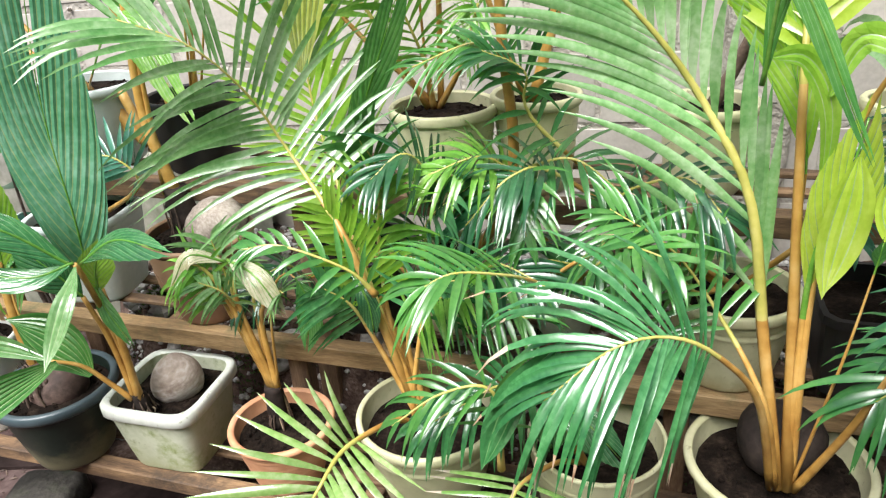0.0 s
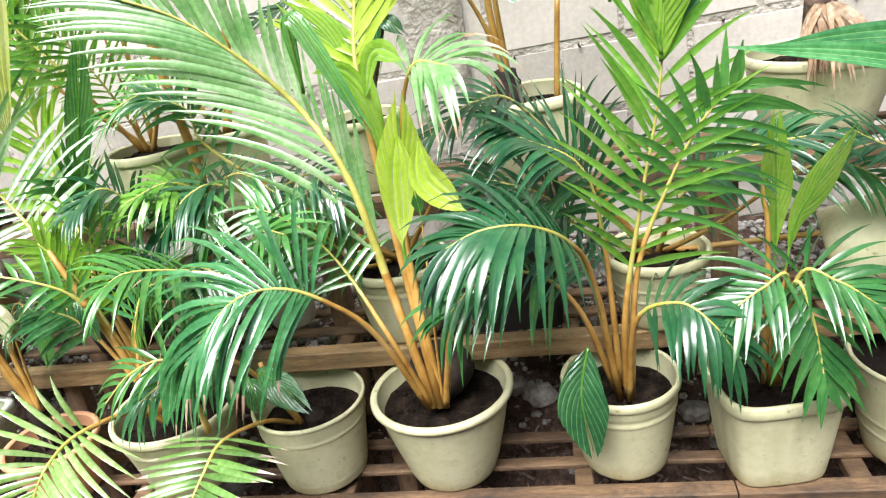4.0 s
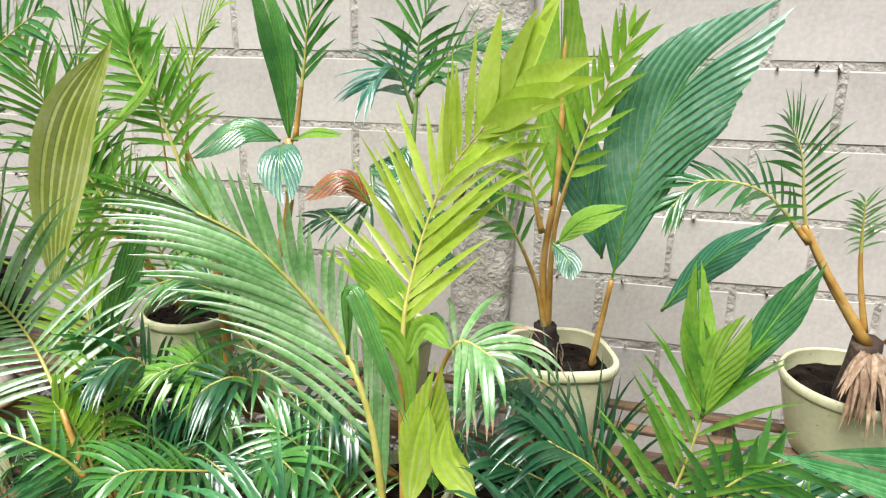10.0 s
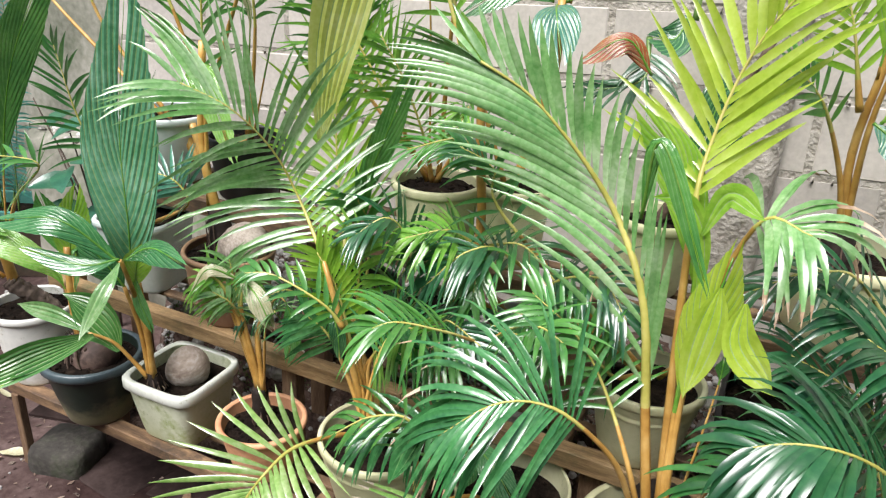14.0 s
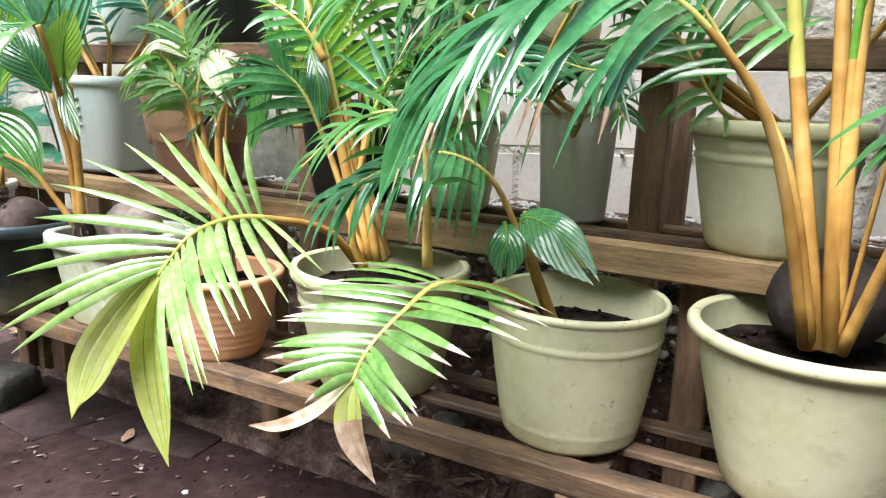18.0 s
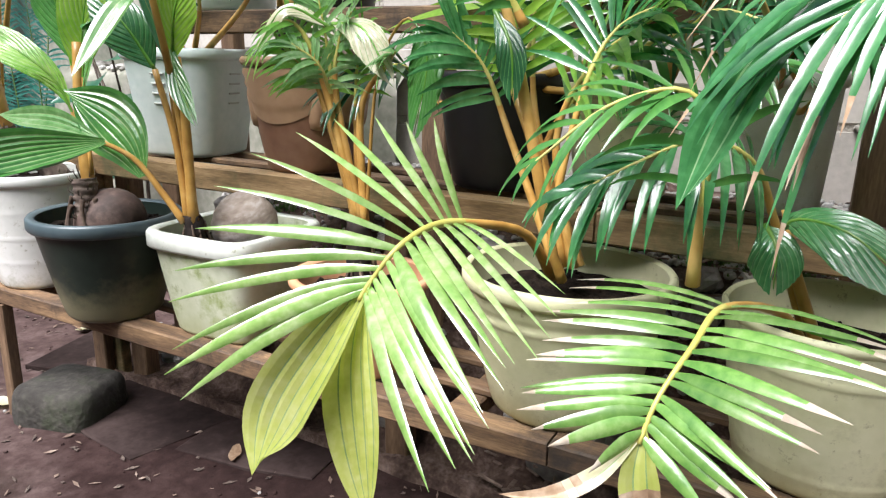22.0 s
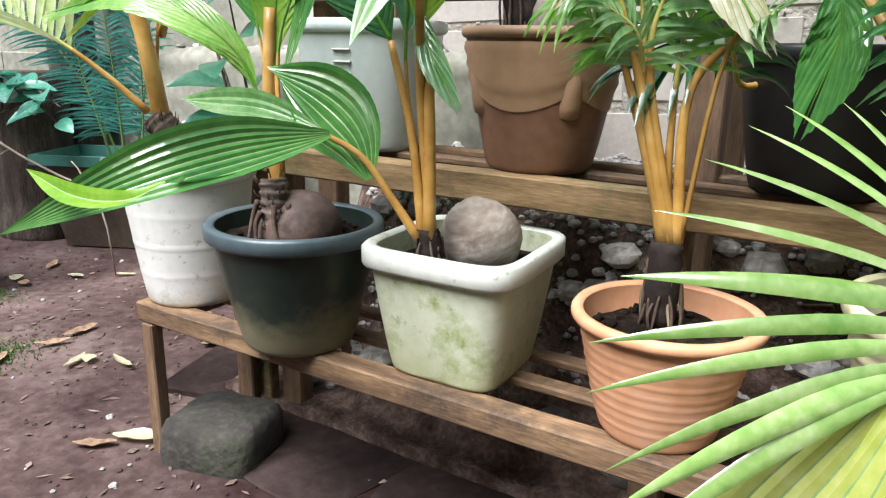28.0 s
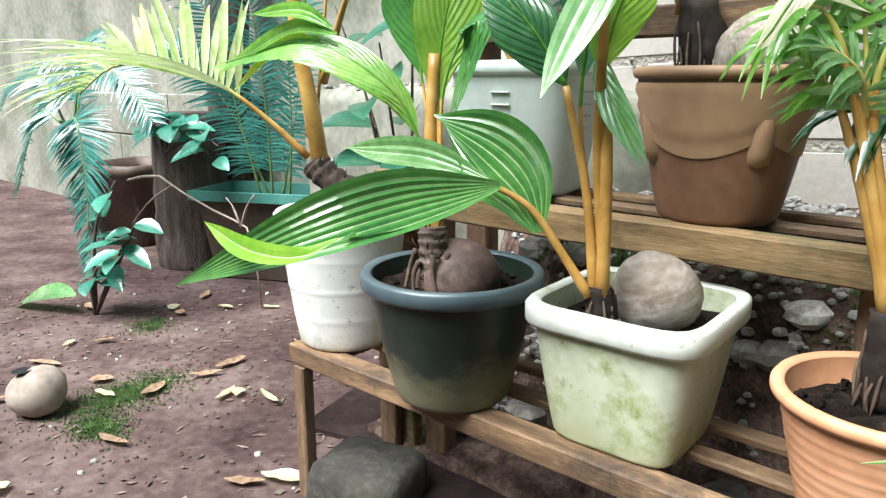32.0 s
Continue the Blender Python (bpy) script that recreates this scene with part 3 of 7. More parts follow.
def pot(name, label, at, rim_d, height, base_d, mat, rim_mat=None, style="round", power=2.0, rz=0.0, soil_depth=0.03, rim_h=0.018, rim_out=0.006,
        lines=(), group="potted coconut seedlings", band=None, tilt=(0, 0), wob=0.006, inner_mat=None):
    """A plastic plant pot: body with wall thickness, rolled rim, soil. at: centre of its base."""
    ob = thing(name, label, "plant pot", at, rz, group)
    ob.matrix_world = pose(*at, tilt[0], tilt[1], rz)
    R, B, H, th = rim_d / 2, base_d / 2, height, 0.004
    seg = 56
    prof = [(B * 0.2, 0.0), (B * 0.94, 0.0), (B, 0.004)]
    n = 46
    for i in range(1, n + 1):
        u = i / n
        z = 0.004 + (H - rim_h - 0.004) * u
        r = B + (R - rim_out - B) * (u ** 0.85)
        for zl, dr in lines:
            r += dr * math.exp(-((u - zl) / 0.011) ** 2)
        prof.append((r, z))
    inner = [(R - rim_out - th, H - 0.002)]
    for i in range(n, 3, -6):
        u = i / n
        inner.append((B + (R - rim_out - B) * (u ** 0.85) - th, 0.004 + (H - rim_h - 0.004) * u))
    if style == "fluted":
        prof = [(p[0], p[1], 0.012 if 2 < i < len(prof) - 2 else 0.0, 16) for i, p in enumerate(prof)]
    if style == "panelled":
        prof = [(p[0], p[1], 0.010 if 2 < i < len(prof) - 2 else 0.0, 8) for i, p in enumerate(prof)]
    body = lathe(prof, seg, power, wob, at[0] * 9)
    ins = lathe(inner, seg, power, wob, at[0] * 9, cap=False)
    part("body", mesh("body", *body), mat, ob)
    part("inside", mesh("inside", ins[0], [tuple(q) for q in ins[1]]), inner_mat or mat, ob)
    rim = [(R - rim_out - th, H - 0.003), (R - rim_out - th + 0.002, H), (R - 0.003, H + 0.001), (R, H - 0.003), (R, H - rim_h + 0.004), (R - 0.003, H - rim_h), (R - rim_out - 0.001, H - rim_h - 0.001)]
    part("rim", mesh("rim", *lathe(rim, seg, power, wob, at[0] * 9, cap=False)), rim_mat or mat, ob)
    us = max(0.2, 1 - soil_depth / H)
    rs = B + (R - rim_out - B) * (us ** 0.85) - th
    s = part("soil", mesh("soil", *soil_disc(rs, power)), SOIL, ob, "dark crumbly potting soil", loc=(0, 0, H - soil_depth))
    part("loose_soil", mesh("loose_soil", *soil_crumbs(rs * 0.92, 60, int(rim_d * 1e4) + int(at[0] * 1e3)), smooth=False), SOIL, ob, kind="stuff", loc=(0, 0, H - soil_depth))
    if band:
        lo, hi, bmat = band
        pr = [(B + (R - rim_out - B) * (u ** 0.85) + 0.0012, 0.004 + (H - rim_h - 0.004) * u) for u in (lo, lo + (hi - lo) * 0.3, lo + (hi - lo) * 0.7, hi)]
        bv, bf = lathe(pr, seg, power, wob, at[0] * 9, cap=False)
        for k in range(len(bv) - seg, len(bv)):
            bv[k] = bv[k] + Vector((0, 0, H * 0.09 * noise.noise(bv[k] * 28)))
        part("dust_band", mesh("dust_band", bv, bf), bmat, ob, "dried mud band")
    return ob


POTS = {}


def stand_pot(key, *a, **k):
    POTS[key] = pot(*a, **k)


LN = ((0.86, -0.003), (0.80, 0.002))
stand_pot("P1", "plant_pot", "white round plastic pot on the end of the bench", (-1.530, -0.022, D1), 0.200, 0.202, 0.140, WHITE, WHITE, soil_depth=0.02, lines=((0.25, 0.0009), (0.5, 0.0008), (0.75, 0.0008)))
stand_pot("P2", "plant_pot", "dark green plastic pot with a slate rim and dried mud band", (-1.278, -0.062, D1), 0.226, 0.162, 0.142, DARKPOT, DARKRIM, soil_depth=0.022, rim_h=0.02, rim_out=0.010)
stand_pot("P3", "plant_pot", "square white plastic pot stained with green algae", (-1.056, -0.008, D1), 0.200, 0.159, 0.140, MOSSY, RIMWHITE, power=6, rz=2, soil_depth=0.028, rim_h=0.026, rim_out=0.010, style="panelled")
stand_pot("P4", "plant_pot", "terracotta orange plastic pot with fine rings", (-0.811, -0.030, D1), 0.190, 0.129, 0.118, TERRA, TERRA, soil_depth=0.026, rim_h=0.012, rim_out=0.008, lines=tuple((0.15 + 0.1 * i, 0.0007) for i in range(8)))
stand_pot("P5", "plant_pot", "faded cream round plastic pot", (-0.542, 0.005, D1), 0.246, 0.17, 0.165, CREAM, CREAM, soil_depth=0.035, lines=LN)
stand_pot("P6", "plant_pot", "cream round plastic pot with a stepped band below its rim", (-0.262, 0.008, D1), 0.220, 0.17, 0.165, CREAM, CREAM, soil_depth=0.045, rim_out=0.003, rim_h=0.010, lines=((0.80, 0.0022), (0.12, 0.0014)))
stand_pot("P7", "plant_pot", "large cream plastic pot with a thick flared rim", (0.0, 0.002, D1), 0.264, 0.18, 0.160, CREAM, CREAM, soil_depth=0.034, rim_h=0.013, rim_out=0.009)
stand_pot("P8", "plant_pot", "cream round plastic pot half hidden under dark fronds", (0.319, 0.01, D1), 0.206, 0.18, 0.150, CREAM, CREAM, soil_depth=0.04, rim_out=0.004, lines=LN)
stand_pot("P9", "plant_pot", "cream ribbed plastic pot with rounded corners", (0.562, -0.012, D1), 0.200, 0.18, 0.150, CREAM, CREAM, power=4.5, rz=8, soil_depth=0.03, rim_h=0.024, rim_out=0.006, style="fluted")
# P10's inner wall takes the dark husk colour down to its low soil
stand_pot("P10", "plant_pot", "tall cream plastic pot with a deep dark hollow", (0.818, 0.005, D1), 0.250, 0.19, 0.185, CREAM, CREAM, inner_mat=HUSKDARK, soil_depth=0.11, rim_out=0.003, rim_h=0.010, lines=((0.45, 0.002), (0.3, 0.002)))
stand_pot("P11", "plant_pot", "cream rounded square plastic pot with a chipped inner edge", (1.05, -0.015, D1), 0.225, 0.17, 0.165, CREAM, CREAM, power=4.5, rz=14, soil_depth=0.035, rim_h=0.022, rim_out=0.006, style="fluted")
stand_pot("M1", "plant_pot", "large pale white plastic pot with raised dashes", (-1.345, 0.19, D2), 0.205, 0.188, 0.150, ICE, ICE, power=4, rz=10, soil_depth=0.02)
stand_pot("M2", "plant_pot", "brown plastic pot with a moulded swag pattern", (-1.042, 0.155, D2), 0.214, 0.176, 0.138, BROWN, BROWNLT, soil_depth=0.016, rim_h=0.012, rim_out=0.006)
stand_pot("M3", "plant_pot", "black round plastic pot on the middle tier", (-0.715, 0.19, D2), 0.20, 0.160, 0.140, BLACKPOT, BLACKPOT, soil_depth=0.02)
stand_pot("M4", "plant_pot", "small pale translucent bucket used as a pot", (-0.345, 0.22, D2), 0.125, 0.17, 0.095, WHITE, WHITE, soil_depth=0.03)
stand_pot("M5", "plant_pot", "cream plastic pot standing on the middle tier", (-0.075, 0.150, D2), 0.205, 0.155, 0.140, CREAM, CREAM, soil_depth=0.025, lines=LN)
stand_pot("M6", "plant_pot", "cream ribbed plastic pot standing on the middle tier", (0.405, 0.125, D2), 0.188, 0.138, 0.130, CREAM, CREAM, soil_depth=0.03, lines=((0.3, 0.002), (0.5, 0.002), (0.7, 0.002)))
stand_pot("ML", "plant_pot", "cream plastic pot at the back of the middle tier", (-0.545, 0.21, D2), 0.165, 0.15, 0.12, CREAM, CREAM, soil_depth=0.02)
stand_pot("T1", "plant_pot", "cream rounded pot on the top tier by the wall", (0.196, 0.285, D3), 0.205, 0.155, 0.155, CREAM, CREAM, power=3.2, rz=20, soil_depth=0.03, rim_h=0.022)
stand_pot("T3", "plant_pot", "wide cream bowl pot on the top tier", (0.733, 0.335, D3), 0.262, 0.155, 0.18, CREAM, CREAM, soil_depth=0.03, rim_h=0.020, rim_out=0.004)
stand_pot("T4", "plant_pot", "white plastic pot on the top tier", (0.985, 0.29, D3), 0.21, 0.155, 0.15, WHITE, RIMWHITE, power=3, soil_depth=0.03, rim_h=0.020)
stand_pot("T0", "plant_pot", "cream round pot on the top tier", (-0.555, 0.235, D3), 0.185, 0.155, 0.14, CREAM, CREAM, soil_depth=0.02)
stand_pot("T5", "plant_pot", "cream pot standing close to its neighbour on the top tier", (-0.405, 0.28, D3), 0.155, 0.165, 0.12, CREAM, CREAM, soil_depth=0.02)
stand_pot("T6", "plant_pot", "bluish white bucket on the top tier", (-1.36, 0.30, D3), 0.23, 0.17, 0.18, ICE, ICE, soil_depth=0.02)
stand_pot("T7", "plant_pot", "black plastic pot on the top tier", (-1.10, 0.30, D3), 0.19, 0.15, 0.14, BLACKPOT, BLACKPOT, soil_depth=0.02)
stand_pot("T8", "plant_pot", "cream pot on the top tier beside the column", (-0.13, 0.30, D3), 0.16, 0.15, 0.12, CREAM, CREAM, soil_depth=0.02)
lying = pot("plant_pot", "empty white cracked pot lying on its side", (0.70, 0.155, D2 + 0.088), 0.176, 0.17, 0.145, CREAM, CREAM, soil_depth=0.12, tilt=(0, 74), rz=-14)


def swag_panel(p, R, B, H, rim_h=0.012, rim_out=0.006):
    """The lighter moulded drapery round the upper half of the brown pot, with its tassels."""
    seg, rows = 72, 8

    def rad(u):
        return B + (R - rim_out - B) * (u ** 0.85) + 0.0016
    rings = []
    for j in range(rows + 1):
        ring = []
        for i in range(seg):
            a = 2 * math.pi * i / seg
            low = 0.62 - 0.16 * abs(math.sin(2 * (a + 0.74))) ** 0.8
            u = 0.97 + (low - 0.97) * j / rows
            q = rad(u) + (0.0025 if j in (1, 3, 5) else 0.0)
            ring.append(Vector((q * math.cos(a), q * math.sin(a), 0.004 + (H - rim_h - 0.004) * u)))
        rings.append(ring)
    v, f = ring_surface(rings)
    part("drapery", mesh("drapery", v, [tuple(reversed(q)) for q in f]), BROWNLT, p, "lighter moulded drapery band")
    for k in range(4):
        a = math.pi / 2 * k - 0.74
        c = [Vector(((rad(u) - 0.013) * math.cos(a), (rad(u) - 0.013) * math.sin(a), 0.004 + (H - rim_h) * u)) for u in (0.40, 0.43, 0.5, 0.6, 0.72, 0.76)]
        part("tassel", mesh("tassel", *tube(c, [0.010, 0.017, 0.0185, 0.0175, 0.0165, 0.014], 14)), BROWNLT, p)


def raised_dashes(p, spots, r, H):
    """Short moulded dashes on the pot's side."""
    for a, z in spots:
        c, s = math.cos(a), math.sin(a)
        q = r + 0.0215 * (z / 0.154) ** 0.85 - 0.0003
        o = Vector((q * c, q * s, z))
        d = Vector((-s, c, 0)) * 0.014
        part("dash", mesh("dash", *beam(o - d, o + d, 0.004, 0.003, 0.001), smooth=False), DASH, p)


DASH = material("shaded_plastic", [(0.36, 0.39, 0.36), (0.50, 0.52, 0.49)], rough=0.5, bump=0.05)
raised_dashes(POTS["M1"], [(a, z) for a in (-1.57, -0.05) for z in (0.095, 0.112, 0.129, 0.146)], 0.075, 0.172)
swag_panel(POTS["M2"], 0.107, 0.069, 0.176)

# ---- leaves ----


def leaf_material(name, c0, c1, c2, rough=0.28, transmit=0.3, spec=0.75, coat=0.9):
    return material(name, [c0, c1, c2], rough=rough, scale=14, fine=110, bump=0.12, spec=spec, vary=0.22, transmit=transmit, bump_scale=0.002, coat=coat)


# DARK is deepened: shade from the leaves above is put into its colour
DARK = leaf_material("leaf_dark", (0.013, 0.075, 0.028), (0.024, 0.118, 0.042), (0.048, 0.170, 0.060))
MID = leaf_material("leaf_mid", (0.038, 0.165, 0.034), (0.072, 0.245, 0.046), (0.12, 0.325, 0.066))
LIME = leaf_material("leaf_lime", (0.17, 0.39, 0.03), (0.27, 0.51, 0.05), (0.38, 0.60, 0.09), transmit=0.48)
YELL = leaf_material("leaf_yellow_green", (0.36, 0.53, 0.045), (0.47, 0.63, 0.075), (0.56, 0.70, 0.15), transmit=0.52)
FADED = leaf_material("leaf_faded", (0.09, 0.24, 0.045), (0.19, 0.37, 0.085), (0.38, 0.53, 0.22), rough=0.24, transmit=0.35, spec=1.0)
SHEEN = leaf_material("leaf_waxy_green", (0.065, 0.24, 0.11), (0.12, 0.35, 0.19), (0.24, 0.48, 0.33), rough=0.24, spec=1.0)
PALELIME = leaf_material("leaf_pale_lime", (0.34, 0.47, 0.13), (0.48, 0.60, 0.25), (0.66, 0.73, 0.46), transmit=0.45)
STRAW = leaf_material("leaf_straw", (0.28, 0.22, 0.15), (0.47, 0.40, 0.31), (0.66, 0.60, 0.51), rough=0.65, transmit=0.2, spec=0.2, coat=0)
LEMON = leaf_material("leaf_lemon", (0.48, 0.57, 0.10), (0.60, 0.67, 0.18), (0.72, 0.77, 0.34), transmit=0.42)
PALE = leaf_material("leaf_pale", (0.17, 0.36, 0.065), (0.32, 0.51, 0.15), (0.56, 0.68, 0.36), rough=0.22, transmit=0.35, spec=1.0)
TEAL = leaf_material("leaf_blue_green", (0.032, 0.150, 0.105), (0.072, 0.250, 0.168), (0.160, 0.375, 0.280), rough=0.3)
# PALEGR leans pale and bluish, with some sky gloss put into the colour
PALEGR = leaf_material("leaf_light_green", (0.12, 0.33, 0.085), (0.25, 0.48, 0.18), (0.47, 0.66, 0.38), rough=0.24, transmit=0.4, spec=1.0)
YELGR = leaf_material("leaf_fresh_green", (0.105, 0.32, 0.035), (0.19, 0.45, 0.06), (0.33, 0.57, 0.12), transmit=0.45)
MDARK = leaf_material("leaf_deep_green", (0.021, 0.115, 0.032), (0.042, 0.175, 0.042), (0.080, 0.240, 0.058))
DTEAL = leaf_material("leaf_deep_teal", (0.016, 0.095, 0.056), (0.032, 0.152, 0.082), (0.064, 0.215, 0.115), rough=0.28)
GLOSS = leaf_material("leaf_glossy_green", (0.022, 0.125, 0.038), (0.050, 0.21, 0.062), (0.11, 0.33, 0.12), rough=0.22, spec=1.0)
VEIN = leaf_material("leaf_vein", (0.16, 0.31, 0.09), (0.27, 0.41, 0.16), (0.40, 0.52, 0.26), rough=0.32)
DEEPVEIN = leaf_material("leaf_deep_vein", (0.07, 0.22, 0.06), (0.13, 0.30, 0.10), (0.22, 0.40, 0.17), rough=0.3)
STRIPE = leaf_material("leaf_pale_stripe", (0.28, 0.44, 0.20), (0.42, 0.56, 0.32), (0.58, 0.68, 0.46), rough=0.3)
DRY = leaf_material("leaf_dry", (0.20, 0.12, 0.07), (0.36, 0.25, 0.16), (0.58, 0.48, 0.36), rough=0.7, transmit=0.15, spec=0.2, coat=0)
BLEACH = leaf_material("leaf_bleached", (0.45, 0.42, 0.22), (0.62, 0.60, 0.40), (0.78, 0.76, 0.62), rough=0.5, transmit=0.3)
RUSSET = leaf_material("leaf_russet", (0.16, 0.03, 0.008), (0.33, 0.08, 0.02), (0.45, 0.17, 0.06), rough=0.6, transmit=0.3)
PETIOLE = material("orange_petiole", [(0.30, 0.15, 0.03), (0.47, 0.27, 0.065), (0.60, 0.40, 0.14)], rough=0.42, scale=10, fine=50, bump=0.15, vary=0.15,
                   stain=(0.16, 0.075, 0.025), stain_scale=16, stain_size=0.62)
ROOT = material("pale_root", [(0.10, 0.075, 0.045), (0.20, 0.155, 0.095), (0.32, 0.26, 0.17)], rough=0.85, bump=0.3)
RACHIS = material("yellow_rachis", [(0.32, 0.31, 0.06), (0.44, 0.41, 0.10), (0.55, 0.50, 0.18)], rough=0.4, bump=0.08, vary=0.1)
GREENPET = material("green_petiole", [(0.07, 0.16, 0.035), (0.14, 0.25, 0.06), (0.24, 0.33, 0.10)], rough=0.4, bump=0.1, vary=0.1)

LEAF_RNG = random.Random(11)


def seedling(label, at, category="potted palm", group="potted coconut seedlings", name="coconut_seedling"):
    return thing(name, label, category, at, 0, group)


def local(plant, pts):
    o = plant.matrix_world.translation
    return [Vector(p) - o for p in pts]


def leaflet(origin, d0, normal, length, width, droop, seg=6, fold=0.30, curl=0.0, rr=LEAF_RNG):
    """A narrow folded blade: three points across, seg steps along."""
    vs, fs = [], []
    p, d = Vector(origin), d0.normalized()
    down = Vector((0, 0, -1))
    for i in range(seg + 1):
        s = i / seg
        side = d.cross(normal)
        side = side.normalized() if side.length > 1e-4 else Vector((1, 0, 0))
        n = side.cross(d).normalized()
        w = width * (min(1.0, 0.35 + 2.6 * s) if s < 0.25 else max(0.015, (1 - ((s - 0.25) / 0.75) ** 1.7)))
        vs += [p - side * w / 2 + n * fold * w / 2, p.copy(), p + side * w / 2 + n * fold * w / 2]
        if i < seg:
            d = (d + down * droop * (0.35 + s) / seg * 1.6 + n * curl / seg).normalized()
            p = p + d * length / seg
            k = 3 * i
            fs += [(k, k + 1, k + 4, k + 3), (k + 1, k + 2, k + 5, k + 4)]
    return vs, fs


def stalk(pts, r0, r1, n=14, seg=8):
    c = spline(pts, n)
    return c, tube(c, [r0 + (r1 - r0) * (i / (n - 1)) ** 0.8 for i in range(n)], seg)


def frond(plant, pts, mat, count=14, length=0.15, width=0.014, start=0.35, ang=(70, 25), droop=0.5, face=(0, -0.5, 0.85), lift=0.15,
          r=(0.0065, 0.0022), stem=None, dry=0.0, side_scale=(1, 1), wide_tip=0, wide=2.6, fold=0.3, dry_mat=None):
    """A feather frond: stalk through pts, leaflets on both sides from the fraction start onwards."""
    rr = LEAF_RNG
    count = int(count * 1.3)
    P = local(plant, pts)
    n = 22
    c = spline(P, n)
    vs, fs = tube(c, [r[0] + (r[1] * 1.25 - r[0]) * min(1, (k / (n - 1)) / max(0.2, start + 0.12)) ** 0.8 if k / (n - 1) < start + 0.12
                      else r[1] * (1.25 - 0.75 * (k / (n - 1) - start) / (1 - start)) for k in range(n)], 8)
    me = mesh("frond", vs, fs)
    me.materials.append(stem or PETIOLE)
    me.materials.append(RACHIS if not stem else stem)
    cut = int(start * (n - 1)) * 8
    for k, q in enumerate(me.polygons):
        q.material_index = 1 if k > cut else 0
    ob = part("frond", me, PETIOLE, plant)
    N = Vector(face).normalized()
    for i in range(count):
        u = start + (1 - start) * (i + 0.3) / count
        f = u * (n - 1)
        k = min(int(f), n - 2)
        p = c[k].lerp(c[k + 1], f - k)
        t = (c[min(k + 2, n - 1)] - c[max(k - 1, 0)]).normalized()
        S = t.cross(N).normalized()
        nn = S.cross(t).normalized()
        v = (u - start) / (1 - start)
        prof = 0.55 + 0.45 * math.sin(math.pi * min(1, v * 0.8 + 0.25)) if v < 0.75 else 0.95 - 0.45 * (v - 0.75) / 0.25
        th = radians(ang[0] + (ang[1] - ang[0]) * v)
        for sg, sc in ((-1, side_scale[0]), (1, side_scale[1])):
            if sc == 0:
                continue
            if rr.random() < 0.03:
                continue
            a = th + radians(rr.uniform(-8, 8))
            L = length * prof * sc * rr.uniform(0.80, 1.12)
            d = t * math.cos(a) + S * sg * math.sin(a) + nn * (lift + rr.uniform(-.15, .15))
            W = width * rr.uniform(0.75, 1.0)
            if wide_tip and i >= count - wide_tip:
                W *= wide
                L = max(L, length * 0.85)
            lv, lf = leaflet(p, d, nn, L, W, droop * rr.uniform(0.65, 1.4), fold=fold)
            lm = mesh("leaflet", lv, lf)
            lm.materials.append(mat)
            if dry:
                lm.materials.append(dry_mat or DRY)
                lim = 12 - 2 * max(0, min(3, int(rr.gauss(dry, 0.7) + 0.5)))
                for q, pol in enumerate(lm.polygons):
                    pol.material_index = 1 if q >= lim else 0
            part("leaflet", lm, mat, ob)
    return ob


